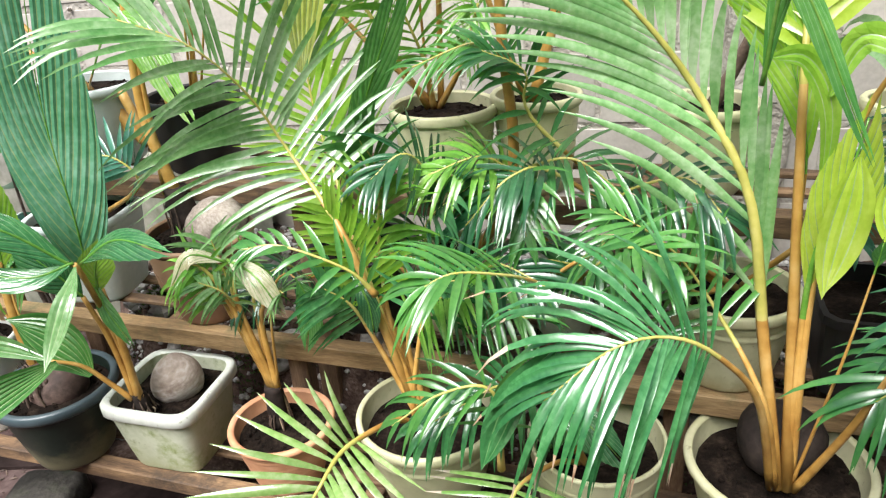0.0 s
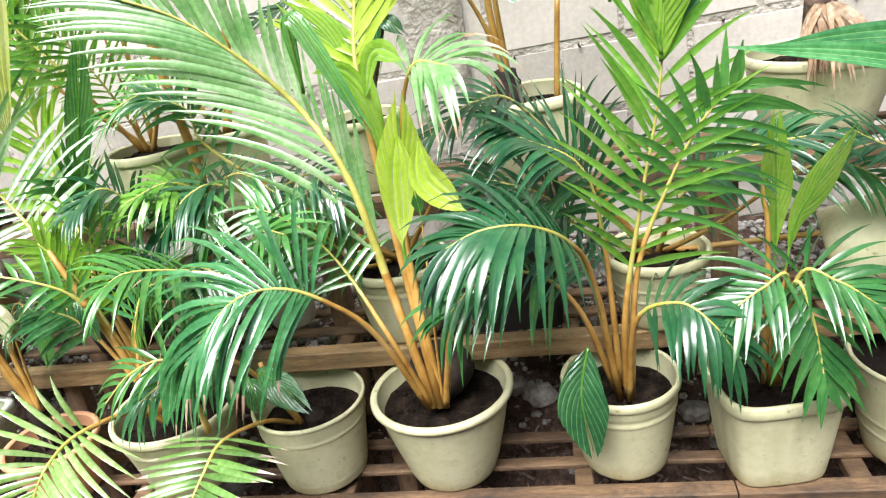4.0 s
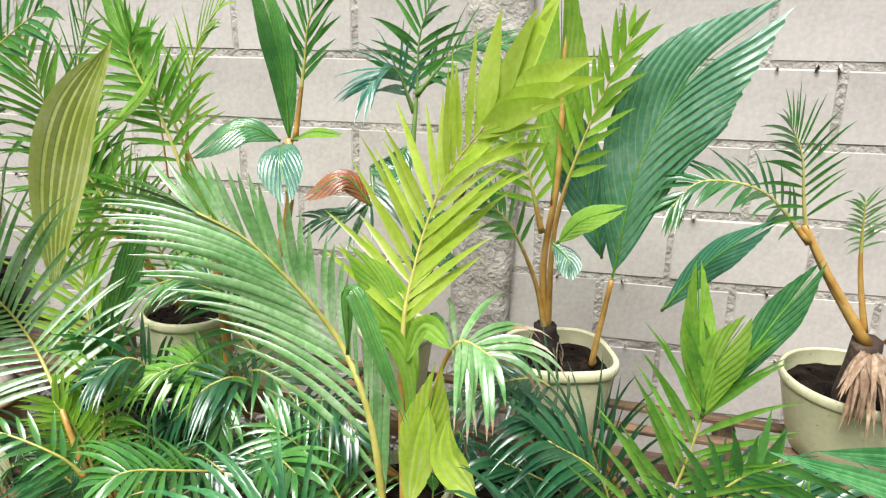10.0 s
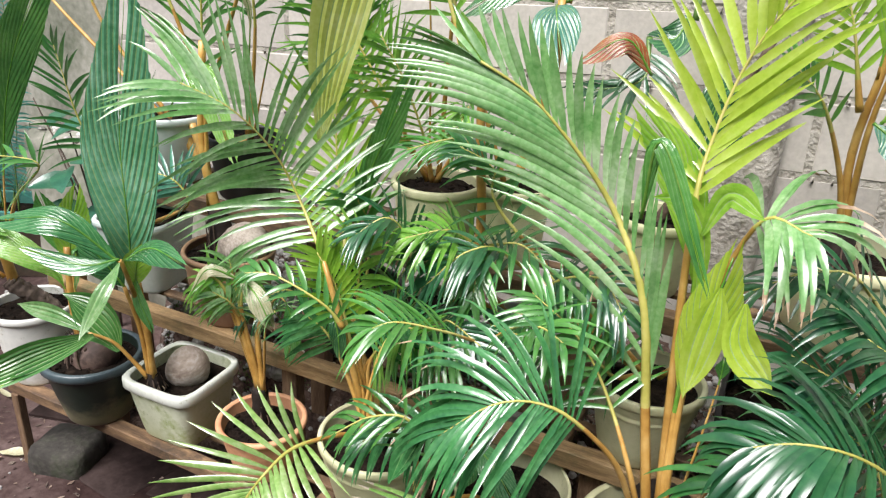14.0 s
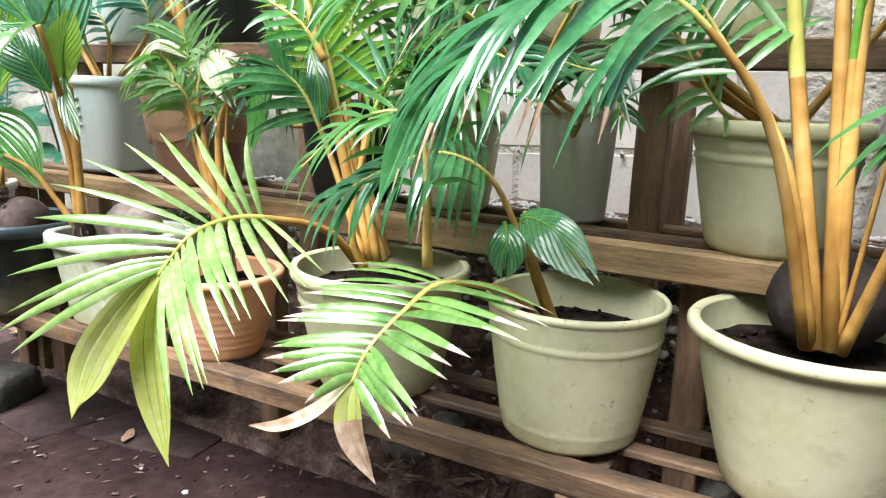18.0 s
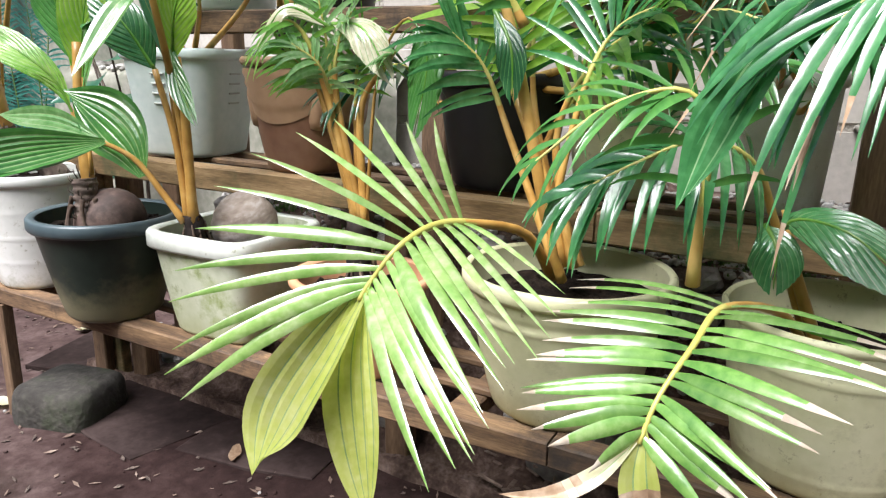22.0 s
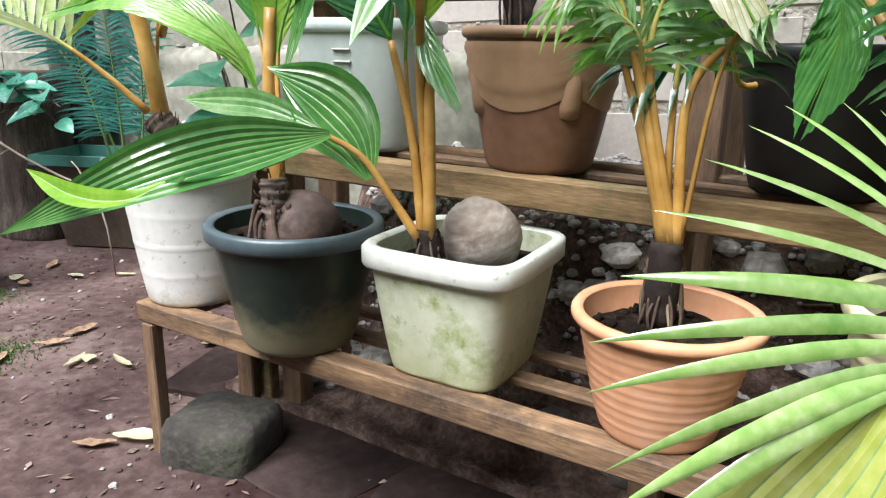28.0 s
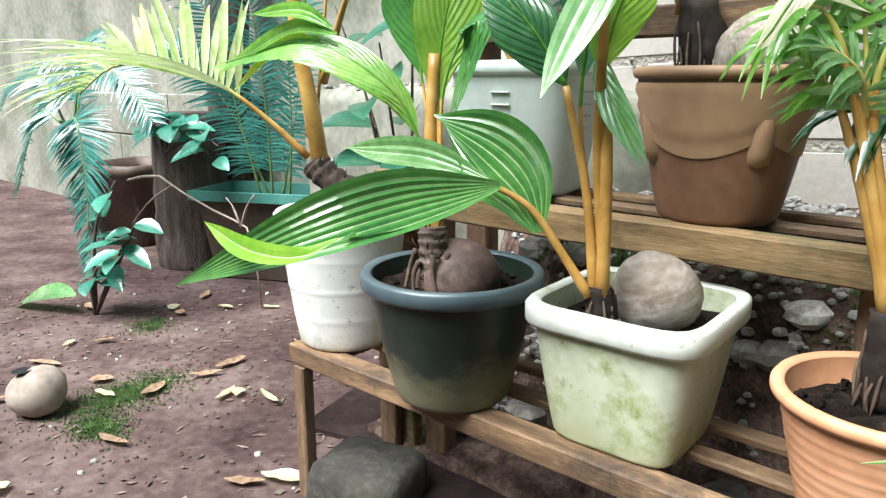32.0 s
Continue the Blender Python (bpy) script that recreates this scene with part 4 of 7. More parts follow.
def blade(plant, pts, mat, width=0.08, start=0.0, ribs=11, face=(0, -0.6, 0.8), droop=0.15, pleat=0.07, r=(0.0030, 0.0005), stem=None,
          cup=0.15, name="leaf", sides=(1, 1), torn=0.0, tip=0.0):
    """An undivided pleated palm leaf on a midrib through pts, with a forked tip."""
    rr = LEAF_RNG
    P = local(plant, pts)
    n = 20
    c, (vs, fs) = stalk(P, r[0], r[1], n, 6)
    me = mesh(name, vs, fs)
    me.materials.append(stem or PETIOLE)
    me.materials.append(YELGR)
    cut = int(start * (n - 1)) * 6
    for k, q in enumerate(me.polygons):
        q.material_index = 1 if k > cut else 0
    ob = part(name, me, PETIOLE, plant)
    N = Vector(face).normalized()
    m = 2 * ribs
    K = 10
    total = sum((c[k + 1] - c[k]).length for k in range(n - 1)) * (1 - start)

    def axis(e):
        """Place, direction, side and normal at the fraction e of the blade; past 1 it runs on straight."""
        f = (start + (1 - start) * min(e, 1.0)) * (n - 1)
        k = min(int(f), n - 2)
        t = (c[min(k + 2, n - 1)] - c[max(k - 1, 0)]).normalized()
        q = c[k].lerp(c[k + 1], f - k) + t * total * max(0.0, e - 1.0)
        S = t.cross(N).normalized()
        return q, S, S.cross(t).normalized()

    for sg, sc in ((-1, sides[0]), (1, sides[1])):
        if not sc:
            continue
        V, F, veins = [], [], []
        lines = []
        for i in range(m + 1):
            lines += [(i / m, i % 2)] if i % 2 or i in (0, m) else [((i - 0.13) / m, 0), ((i + 0.13) / m, 0)]
        for v, low in lines:
            a0, a1 = 0.62 * v, 0.46 + 0.62 * v ** 0.9
            if low:
                a1 -= 0.018 + (0.05 if torn and rr.random() < torn else 0.0)
            lat = width * 0.5 * sc * (0.80 + 0.20 * min(1, v * 4)) * (1 - max(0.0, v - 0.12) ** 1.5 * 1.08)
            for j in range(K):
                s = j / (K - 1)
                q, S, nn = axis(a0 + (a1 - a0) * s)
                w = lat * math.sin(s * 1.45) ** 0.9
                zig = width * pleat / ribs * (1 if low else -1) * min(1, 3 * s) * (1 - 0.6 * s)
                V.append(q + S * sg * w + nn * (cup * w * (1 - 0.6 * s) + zig) - Vector((0, 0, 1)) * droop * w * s)
        for i in range(len(lines) - 1):
            for j in range(K - 1):
                a = i * K + j
                F.append((a, a + 1, a + K + 1, a + K))
                veins.append(0 if lines[i][1] or lines[i + 1][1] else 1)
        me = mesh("blade_half", V, F, False)
        me.materials.append(mat)
        me.materials.append(DEEPVEIN if mat in (DARK, MDARK, DTEAL, MID, GLOSS) else VEIN)
        me.polygons.foreach_set("material_index", veins)
        part("blade_half", me, mat, ob)
    return ob


def paddle(plant, pts, mat, width=0.05, pleats=5, face=(0, -0.8, 0.6), peak=0.62, dry=0, dry_mat=None, vein=0.12):
    """A broad leaflet whose folds run lengthwise, as at the end of a young frond."""
    P = local(plant, pts)
    n = 18
    c = spline(P, n)
    N = Vector(face).normalized()
    m = 2 * pleats
    lines = []
    for k in range(m + 1):
        lines += [(k / m - 0.5, 1)] if k % 2 or k in (0, m) else [((k - vein) / m - 0.5, -1), ((k + vein) / m - 0.5, -1)]
    V, F, kind = [], [], []
    for i in range(n):
        s = i / (n - 1)
        t = (c[min(i + 1, n - 1)] - c[max(i - 1, 0)]).normalized()
        S = t.cross(N).normalized()
        nn = S.cross(t)
        w = width * (0.12 + 0.88 * math.sin(math.pi / 2 * min(1, s / peak)) if s < peak else max(0.05, 1 - ((s - peak) / (1 - peak)) ** 2.2))
        for q, up in lines:
            V.append(c[i] + S * w * q + nn * (w * 0.24 / m * up + w * 0.18 * (4 * q * q - 1)) + t * width * 0.25 * q * s)
    h = len(lines)
    for i in range(n - 1):
        brown = dry and i >= n - 1 - dry + LEAF_RNG.choice((-1, 0, 0, 1))
        for j in range(h - 1):
            a = i * h + j
            F.append((a, a + 1, a + h + 1, a + h))
            kind.append(2 if brown else 1 if lines[j][1] < 0 and lines[j + 1][1] < 0 else 0)
    me = mesh("leaflet", V, F, False)
    for q in (mat, STRIPE if vein >= 0.2 else DEEPVEIN if mat in (DARK, GLOSS, MDARK, DTEAL) else VEIN, dry_mat or DRY):
        me.materials.append(q)
    me.polygons.foreach_set("material_index", kind)
    return part("leaflet", me, mat, plant, "broad folded leaflet")


def ringed_stem(plant, pts, r0, r1):
    """A thick bark-brown stem ringed by old leaf scars, with torn fibres standing off it."""
    c = spline(local(plant, pts), 34)
    vs, fs = tube(c, [(r0 + (r1 - r0) * i / 33) * (1.10 if i % 5 == 0 else 0.96 if i % 5 == 2 else 1.02) * (1 + 0.05 * noise.noise(Vector((i * .7, r0 * 80, 3)))) for i in range(34)], 18)
    vs = [Vector(v) + Vector((noise.noise(Vector(v) * 120), noise.noise(Vector(v) * 130), noise.noise(Vector(v) * 110))) * 0.0022 for v in vs]
    part("stem", mesh("stem", vs, fs), RINGBARK, plant, "knobbly brown stem ringed with leaf scars")
    for k in range(26):
        i = LEAF_RNG.randrange(2, 32)
        o = Vector((LEAF_RNG.uniform(-1, 1), LEAF_RNG.uniform(-1, .3), LEAF_RNG.uniform(-.4, 1))).normalized()
        part("fibre", mesh("fibre", *tube([c[i] + o * r0 * 0.9, c[i] + o * (r0 + 0.005) + Vector((0, 0, .003)), c[i] + o * (r0 + 0.007) + Vector((0, 0, .009))], [.0012, .0009, .0004], 4)), FIBRE, plant)


def bare_petiole(plant, pts, r=(0.007, 0.004), mat=None):
    c, (vs, fs) = stalk(local(plant, pts), r[0], r[1])
    return part("petiole", mesh("petiole", vs, fs), mat or PETIOLE, plant)


def nut(plant, at, r, mat, squash=0.84, tip=(12, -14), label="weathered coconut husk"):
    rings = []
    seg = 20
    for a in range(0, 13):
        th = math.pi * (a + 0.02) / 12.04
        rings.append([Vector((math.cos(2 * math.pi * k / seg) * math.sin(th) * (1 + 0.05 * math.cos(6 * math.pi * k / seg)), math.sin(2 * math.pi * k / seg) * math.sin(th) * (1 + 0.05 * math.cos(6 * math.pi * k / seg)), math.cos(th) * squash)) * r
                      * (1 + 0.04 * noise.noise(Vector((k * .9, a * .9, r * 90)))) for k in range(seg)])
    v, f = ring_surface(rings, True, True)
    o = plant.matrix_world.translation
    ob = part("coconut", mesh("coconut", v, [tuple(reversed(q)) for q in f]), mat, plant, label)
    ob.matrix_local = pose(*(Vector(at) - o), tip[0], tip[1], 0)
    return ob


def fibre_skirt(plant, base, top, r0, r1, n=30, mat=None, rr=LEAF_RNG):
    """The shaggy dark foot of a stem, with pale roots running into the soil."""
    a, b = local(plant, (base, top))
    m = 9
    rings = []
    for i in range(m + 1):
        u = i / m
        q = (r0 * 0.8 + (r1 - r0 * 0.8) * u) * (1 + 0.18 * math.sin(u * 3.1))
        rings.append([a.lerp(b, u) + Vector((math.cos(2 * math.pi * k / 18), math.sin(2 * math.pi * k / 18), 0)) * q * (1 + 0.30 * noise.noise(Vector((k * 1.7, i * 0.8, r0 * 300)))) for k in range(18)])
    part("fibre_sheath", mesh("fibre_sheath", *ring_surface(rings, True, True)), HUSKDARK, plant, "dark shaggy stem base")
    for k in range(16):
        an = 2 * math.pi * (k + rr.random()) / 16
        o = Vector((math.cos(an), math.sin(an), 0))
        hi = rr.uniform(0.2, 0.8)
        q = spline([a.lerp(b, hi) + o * r0 * 0.95, a.lerp(b, hi * 0.5) + o * r0 * rr.uniform(1.0, 1.2) + Vector((rr.uniform(-.004, .004), 0, 0)),
                    a + o * r0 * rr.uniform(1.0, 1.4) + Vector((rr.uniform(-.006, .006), 0, -0.004))], 6)
        part("root", mesh("root", *tube(q, [0.0010, 0.0015, 0.0018, 0.0018, 0.0014, 0.0008], 5)), mat or (ROOT if k % 7 == 0 else FIBRE), plant)


def dry_skirt(plant, top, end, rr=LEAF_RNG):
    """Withered leaf shreds hanging over the pot's edge."""
    a, b = local(plant, (top, end))
    for k in range(46):
        e = b + Vector((rr.uniform(-.075, .06), rr.uniform(-.03, .03), rr.uniform(-.02, .06)))
        m = a.lerp(e, 0.5) + Vector((rr.uniform(-.02, .02), -0.015, 0.01))
        v, f = leaflet(a + Vector((rr.uniform(-.012, .012), 0, 0)), m - a, Vector((0, -1, 0.3)), (e - a).length * 1.05, rr.uniform(.006, .014), 0.8, 6, 0.5)
        part("dry_strip", mesh("dry_strip", v, f), DRY, plant)


def fan_frond(plant, pts, mat, left, right, count=13, width=0.011, start=0.4, r=(0.006, 0.0022), bow=0.10, sag=0.5, tip_mat=None, tip=0.0, ragged=0.03):
    """A wide open frond: on each side the leaflets swing round from tip to tip of the keyed ones, (fraction along the stalk, tip)."""
    rr = LEAF_RNG
    n = 26
    c = spline(local(plant, pts), n)
    vs, fs = tube(c, [r[0] + (r[1] - r[0]) * min(1, i / (n * 0.75)) for i in range(n)], 8)
    me = mesh("frond", vs, fs)
    me.materials.append(PETIOLE)
    me.materials.append(RACHIS)
    for k, q in enumerate(me.polygons):
        q.material_index = 1 if k > int(start * (n - 1)) * 8 else 0
    ob = part("frond", me, PETIOLE, plant)
    for keys, side in ((left, 1), (right, -1)):
        tips = local(plant, [q for _, q in keys])
        fr = [q for q, _ in keys]
        for k in range(count):
            s = fr[0] + (fr[-1] - fr[0]) * (k + rr.uniform(-.18, .18)) / (count - 1)
            s = min(max(s, fr[0]), fr[-1])
            j = max(i for i in range(len(fr) - 1) if fr[i] <= s + 1e-9)
            u = (s - fr[j]) / (fr[j + 1] - fr[j])
            e = tips[j].lerp(tips[j + 1], u)
            x = s * (n - 1)
            i = min(n - 2, int(x))
            o = c[i].lerp(c[i + 1], x - i)
            L = (e - o).length
            e = e + Vector((rr.uniform(-1, 1), rr.uniform(-1, 1), rr.uniform(-1, 1))) * L * ragged
            along = (c[min(n - 1, i + 2)] - c[max(0, i - 1)]).normalized()
            m = 9
            scorch = tip * rr.uniform(0.6, 1.3) if rr.random() < 0.85 else 0
            v, f, mats = [], [], []
            w0 = width * rr.uniform(0.8, 1.15)
            for q in range(m + 1):
                t = q / m
                p = o.lerp(e, t) + Vector((0, 0, 1)) * L * bow * (4 * t * (1 - t)) * (1 - 0.3 * t) + along * L * 0.06 * math.sin(math.pi * t)
                d = (e - o).normalized()
                b = d.cross(along).cross(d).normalized()
                up = d.cross(b) if d.cross(b).z > 0 else b.cross(d)
                w = w0 * (min(1.0, 0.4 + 2.4 * t) if t < 0.25 else max(0.02, 1 - ((t - 0.25) / 0.75) ** 2.1))
                v += [p - b * w / 2 - up * w * 0.16, p + up * w * 0.10, p + b * w / 2 - up * w * 0.16]
                if q < m:
                    z = 3 * q
                    f += [(z, z + 1, z + 4, z + 3), (z + 1, z + 2, z + 5, z + 4)]
                    mats += [1 if t > 1 - scorch else 0] * 2
            lm = mesh("leaflet", v, f)
            lm.materials.append(mat)
            lm.materials.append(tip_mat or mat)
            for q, a in zip(lm.polygons, mats):
                q.material_index = a
            part("leaflet", lm, mat, ob)
    return ob


def shift(plant, v):
    plant.matrix_world = Matrix.Translation(Vector(v)) @ plant.matrix_world


# ---- the plants ----

p = seedling('coconut seedling with orange stalks growing from a dark nut', (0.0,-.02,.50), 'coconut seedling', name='coconut_seedling')
nut(p, (0.0,0.015,.565), .062, HUSKDARK)
frond(p, [(0.006, -0.051, 0.532), (-0.041, 0.010, 1.043), (-0.041, 0.070, 1.203), (-0.000, 0.100, 1.349), (0.099, 0.070, 1.488)], YELL, count=18, length=0.20, width=0.018, start=0.32, ang=(48, 22), droop=0.18, face=(-.25, -.9, .35), r=(.0095, .0025), wide_tip=4)
fan_frond(p, [(-0.006, -0.051, 0.532), (-0.050, -0.020, 0.760), (-0.085, 0.000, 0.942), (-0.144, 0.040, 1.045), (-0.198, 0.035, 1.122), (-0.250, 0.025, 1.180), (-0.310, 0.020, 1.232), (-0.380, 0.000, 1.272)], PALEGR,
          [(0.18, (-0.270, 0.000, 0.990)), (0.30, (-0.345, -0.010, 1.080)), (0.47, (-0.440, -0.050, 1.170)), (0.62, (-0.490, -0.075, 1.238)), (0.82, (-0.522, -0.040, 1.282)), (1.0, (-0.530, 0.020, 1.320))],
          [(0.18, (-0.060, 0.010, 1.060)), (0.38, (-0.125, 0.020, 1.185)), (0.47, (-0.160, 0.040, 1.225)), (0.60, (-0.215, 0.015, 1.290)), (0.75, (-0.310, 0.020, 1.340)), (0.90, (-0.385, 0.020, 1.355)), (1.0, (-0.475, 0.020, 1.342))],
          count=23, width=0.0135, start=0.18, r=(.009, .0022), bow=0.05, ragged=0.025)
frond(p, [(-0.010, -0.052, 0.532), (-0.050, -0.090, 0.708), (-0.118, -0.040, 0.812), (-0.177, -0.030, 0.885), (-0.255, -0.020, 0.930)], MID, count=13, length=0.13, width=0.010, start=0.42, ang=(68, 30), droop=0.55, face=(0, -.6, .8), r=(.007, .0018))
frond(p, [(-0.015, -0.053, 0.532), (-0.058, -0.120, 0.723), (-0.108, -0.160, 0.808), (-0.166, -0.190, 0.853), (-0.230, -0.220, 0.850), (-0.305, -0.240, 0.779)], GLOSS, count=21, length=0.22, width=0.012, start=0.46, ang=(66, 22), droop=1.15, face=(-.1, -.62, .78), r=(.0065, .002), dry=0.25)
paddle(p, [(-0.287, -0.190, 0.834), (-0.345, -0.220, 0.762), (-0.380, -0.240, 0.663)], GLOSS, width=0.042, pleats=3, face=(-.1, -.8, .6))
frond(p, [(0.010, -0.047, 0.532), (-0.005, -0.030, 0.813), (0.005, -0.000, 0.977), (0.045, 0.000, 1.109), (0.107, -0.030, 1.111)], PALEGR, count=9, length=0.16, width=0.016, start=0.72, ang=(75, 30), droop=1.5, face=(0, -.5, .85), r=(.007, .0022), dry=1.2)
blade(p, [(0.005, -0.049, 0.532), (-0.011, -0.030, 0.854), (0.007, -0.030, 0.954), (0.021, -0.020, 1.057)], YELL, width=0.085, start=0.30, ribs=8, face=(.2, -.95, .2), r=(.006, .001))
paddle(p, [(0.015, -0.040, 1.018), (0.011, -0.060, 0.963), (-0.000, -0.070, 0.856)], YELL, width=0.05, pleats=4)
bare_petiole(p, [(0.015, -0.051, 0.532), (0.050, -0.100, 0.686), (0.075, -0.120, 0.798)], (.0065,.004))
blade(p, [(0.010, -0.050, 0.532), (0.030, -0.080, 0.758), (0.040, -0.090, 0.895), (0.040, -0.100, 0.943)], MID, width=0.02, start=0.72, ribs=4)
blade(p, [(0.000, -0.050, 0.532), (-0.024, -0.000, 0.866), (-0.029, 0.030, 1.012), (-0.076, 0.050, 1.148), (-0.137, 0.050, 1.216)], LIME, width=0.075, start=0.45, ribs=8, face=(0, -.95, .2))
paddle(p, [(-0.014, -0.030, 0.951), (-0.020, -0.030, 1.062), (-0.050, -0.030, 1.122), (-0.091, -0.040, 1.127)], LIME, width=0.03, pleats=3)
paddle(p, [(-0.024, -0.030, 1.083), (-0.000, -0.030, 1.145), (0.047, -0.060, 1.132)], LIME, width=0.035, pleats=3)
paddle(p, [(0.049, -0.060, 1.012), (0.055, -0.080, 0.961), (0.107, -0.090, 0.911)], YELL, width=0.05, pleats=4)
blade(p, [(-0.100, -0.080, 1.107), (-0.086, -0.100, 1.216), (-0.003, -0.130, 1.060)], MID, width=0.03, ribs=5, droop=0.3)

p = seedling('coconut seedling with long arching pale fronds', (-.54,-.02,.49), 'coconut seedling', name='coconut_seedling')
frond(p, [(-0.530, -0.000, 0.540), (-0.662, 0.080, 0.750), (-0.749, 0.190, 0.862), (-0.806, 0.250, 0.977), (-0.823, 0.280, 1.123), (-0.794, 0.300, 1.286)], LIME, count=22, length=0.24, width=0.016, start=0.34, ang=(56, 26), droop=0.25, face=(-.2, -.9, .35), r=(.009, .0024))
paddle(p, [(-0.720, 0.070, 1.084), (-0.680, 0.055, 1.262), (-0.625, 0.045, 1.405), (-0.550, 0.050, 1.515)], LEMON, width=0.105, pleats=7, peak=0.5, face=(.3, -.75, .55))
blade(p, [(-0.741, 0.180, 0.871), (-0.648, 0.160, 1.053), (-0.567, 0.140, 1.223)], MID, width=0.06, ribs=7, face=(.2, -.95, .2))
frond(p, [(-0.550, -0.020, 0.540), (-0.620, -0.040, 0.839), (-0.681, -0.000, 0.909), (-0.749, 0.030, 0.987), (-0.777, 0.000, 1.071), (-0.814, -0.060, 1.151), (-0.891, -0.100, 1.193)], PALEGR, count=24, length=0.25, width=0.013, start=0.34, ang=(72, 28), droop=0.45, face=(0, -.6, .8), r=(.008, .0022))
fan_frond(p, [(-0.548, -0.030, 0.525), (-0.556, -0.095, 0.588), (-0.584, -0.168, 0.610), (-0.597, -0.215, 0.615), (-0.602, -0.265, 0.606), (-0.617, -0.286, 0.578), (-0.623, -0.296, 0.562)], PALE,
          [(0.36, (-0.637, -0.142, 0.702)), (0.50, (-0.712, -0.214, 0.708)), (0.60, (-0.748, -0.305, 0.672)), (0.72, (-0.778, -0.354, 0.586)), (0.84, (-0.752, -0.394, 0.510)), (0.90, (-0.738, -0.396, 0.478))],
          [(0.36, (-0.470, -0.205, 0.570)), (0.46, (-0.455, -0.302, 0.556)), (0.58, (-0.467, -0.328, 0.549)), (0.70, (-0.472, -0.358, 0.527)), (0.82, (-0.472, -0.378, 0.493)), (0.92, (-0.500, -0.390, 0.478))],
          count=13, width=0.0125, start=0.34)
paddle(p, [(-0.618, -0.288, 0.580), (-0.646, -0.318, 0.530), (-0.676, -0.342, 0.472), (-0.690, -0.358, 0.415)], LEMON, width=0.072, pleats=6, peak=0.66)
paddle(p, [(-0.622, -0.292, 0.572), (-0.622, -0.312, 0.510), (-0.614, -0.318, 0.438), (-0.604, -0.312, 0.360)], LEMON, width=0.056, pleats=5, peak=0.5)
frond(p, [(-0.530, -0.050, 0.530), (-0.537, -0.070, 0.594), (-0.520, -0.050, 0.730), (-0.495, -0.030, 0.794), (-0.438, -0.040, 0.820)], GLOSS, count=11, length=0.12, width=0.010, start=0.55, ang=(70, 30), droop=0.5, r=(.0065, .002))
frond(p, [(-0.525, -0.030, 0.540), (-0.556, -0.020, 0.679), (-0.515, -0.030, 0.762), (-0.443, -0.060, 0.807)], YELGR, count=11, length=0.13, width=0.011, start=0.5, ang=(70, 30), droop=0.5)
frond(p, [(-0.545, -0.030, 0.540), (-0.609, -0.020, 0.673), (-0.636, -0.040, 0.753), (-0.667, -0.060, 0.790)], GLOSS, count=10, length=0.11, width=0.012, start=0.5, ang=(70, 30), droop=0.5)
blade(p, [(-0.626, -0.040, 0.813), (-0.597, -0.060, 0.775), (-0.593, -0.060, 0.724)], DARK, width=0.035, ribs=6, droop=0.3)
frond(p, [(-0.535, -0.030, 0.540), (-0.589, -0.020, 0.710), (-0.623, -0.020, 0.834), (-0.662, -0.030, 0.909)], LIME, count=14, length=0.09, width=0.011, start=0.42, ang=(65, 30), droop=0.3)
frond(p, [(-0.530, -0.020, 0.540), (-0.590, 0.000, 0.702), (-0.604, 0.020, 0.837), (-0.595, 0.030, 0.930)], YELGR, count=13, length=0.13, width=0.011, start=0.45, ang=(70, 30), droop=0.6)
frond(p, [(-0.520, -0.020, 0.540), (-0.578, 0.000, 0.654), (-0.524, 0.000, 0.742), (-0.432, -0.020, 0.774), (-0.361, -0.040, 0.761)], MID, count=14, length=0.12, width=0.011, start=0.4, ang=(70, 30), droop=0.7)
frond(p, [(-0.578, -0.070, 0.795), (-0.608, -0.090, 0.844), (-0.695, -0.110, 0.884), (-0.753, -0.120, 0.878)], MID, count=9, length=0.07, width=0.012, start=0.1, ang=(60, 25), droop=0.5)

p = seedling('small coconut seedling with a scorched frond and a hanging paddle leaf', (-.262,-.0,.48), 'coconut seedling', name='coconut_seedling')
nut(p, (-.255,0.0,.487), .02, HUSKDARK)
fan_frond(p, [(-0.285, -0.020, 0.490), (-0.310, -0.085, 0.545), (-0.350, -0.166, 0.568), (-0.363, -0.222, 0.550), (-0.377, -0.261, 0.521), (-0.384, -0.280, 0.490)], FADED,
          [(0.38, (-0.470, -0.160, 0.572)), (0.52, (-0.484, -0.215, 0.553)), (0.64, (-0.475, -0.268, 0.538)), (0.76, (-0.480, -0.290, 0.508)), (0.86, (-0.460, -0.318, 0.500)), (0.95, (-0.412, -0.320, 0.480))],
          [(0.38, (-0.215, -0.205, 0.570)), (0.52, (-0.222, -0.248, 0.566)), (0.64, (-0.256, -0.280, 0.560)), (0.78, (-0.284, -0.318, 0.508)), (0.90, (-0.304, -0.308, 0.478)), (0.97, (-0.330, -0.300, 0.462))],
          count=14, width=0.0115, start=0.36, r=(.005, .002), tip_mat=STRAW, tip=0.27, ragged=0.06)
paddle(p, [(-0.382, -0.276, 0.500), (-0.380, -0.290, 0.470), (-0.372, -0.294, 0.442), (-0.352, -0.286, 0.402)], LEMON, width=0.030, pleats=3, peak=0.45, dry=8)
paddle(p, [(-0.384, -0.278, 0.494), (-0.410, -0.300, 0.465), (-0.440, -0.316, 0.448), (-0.474, -0.322, 0.441)], BLEACH, width=0.015, pleats=2, peak=0.4, dry=9)
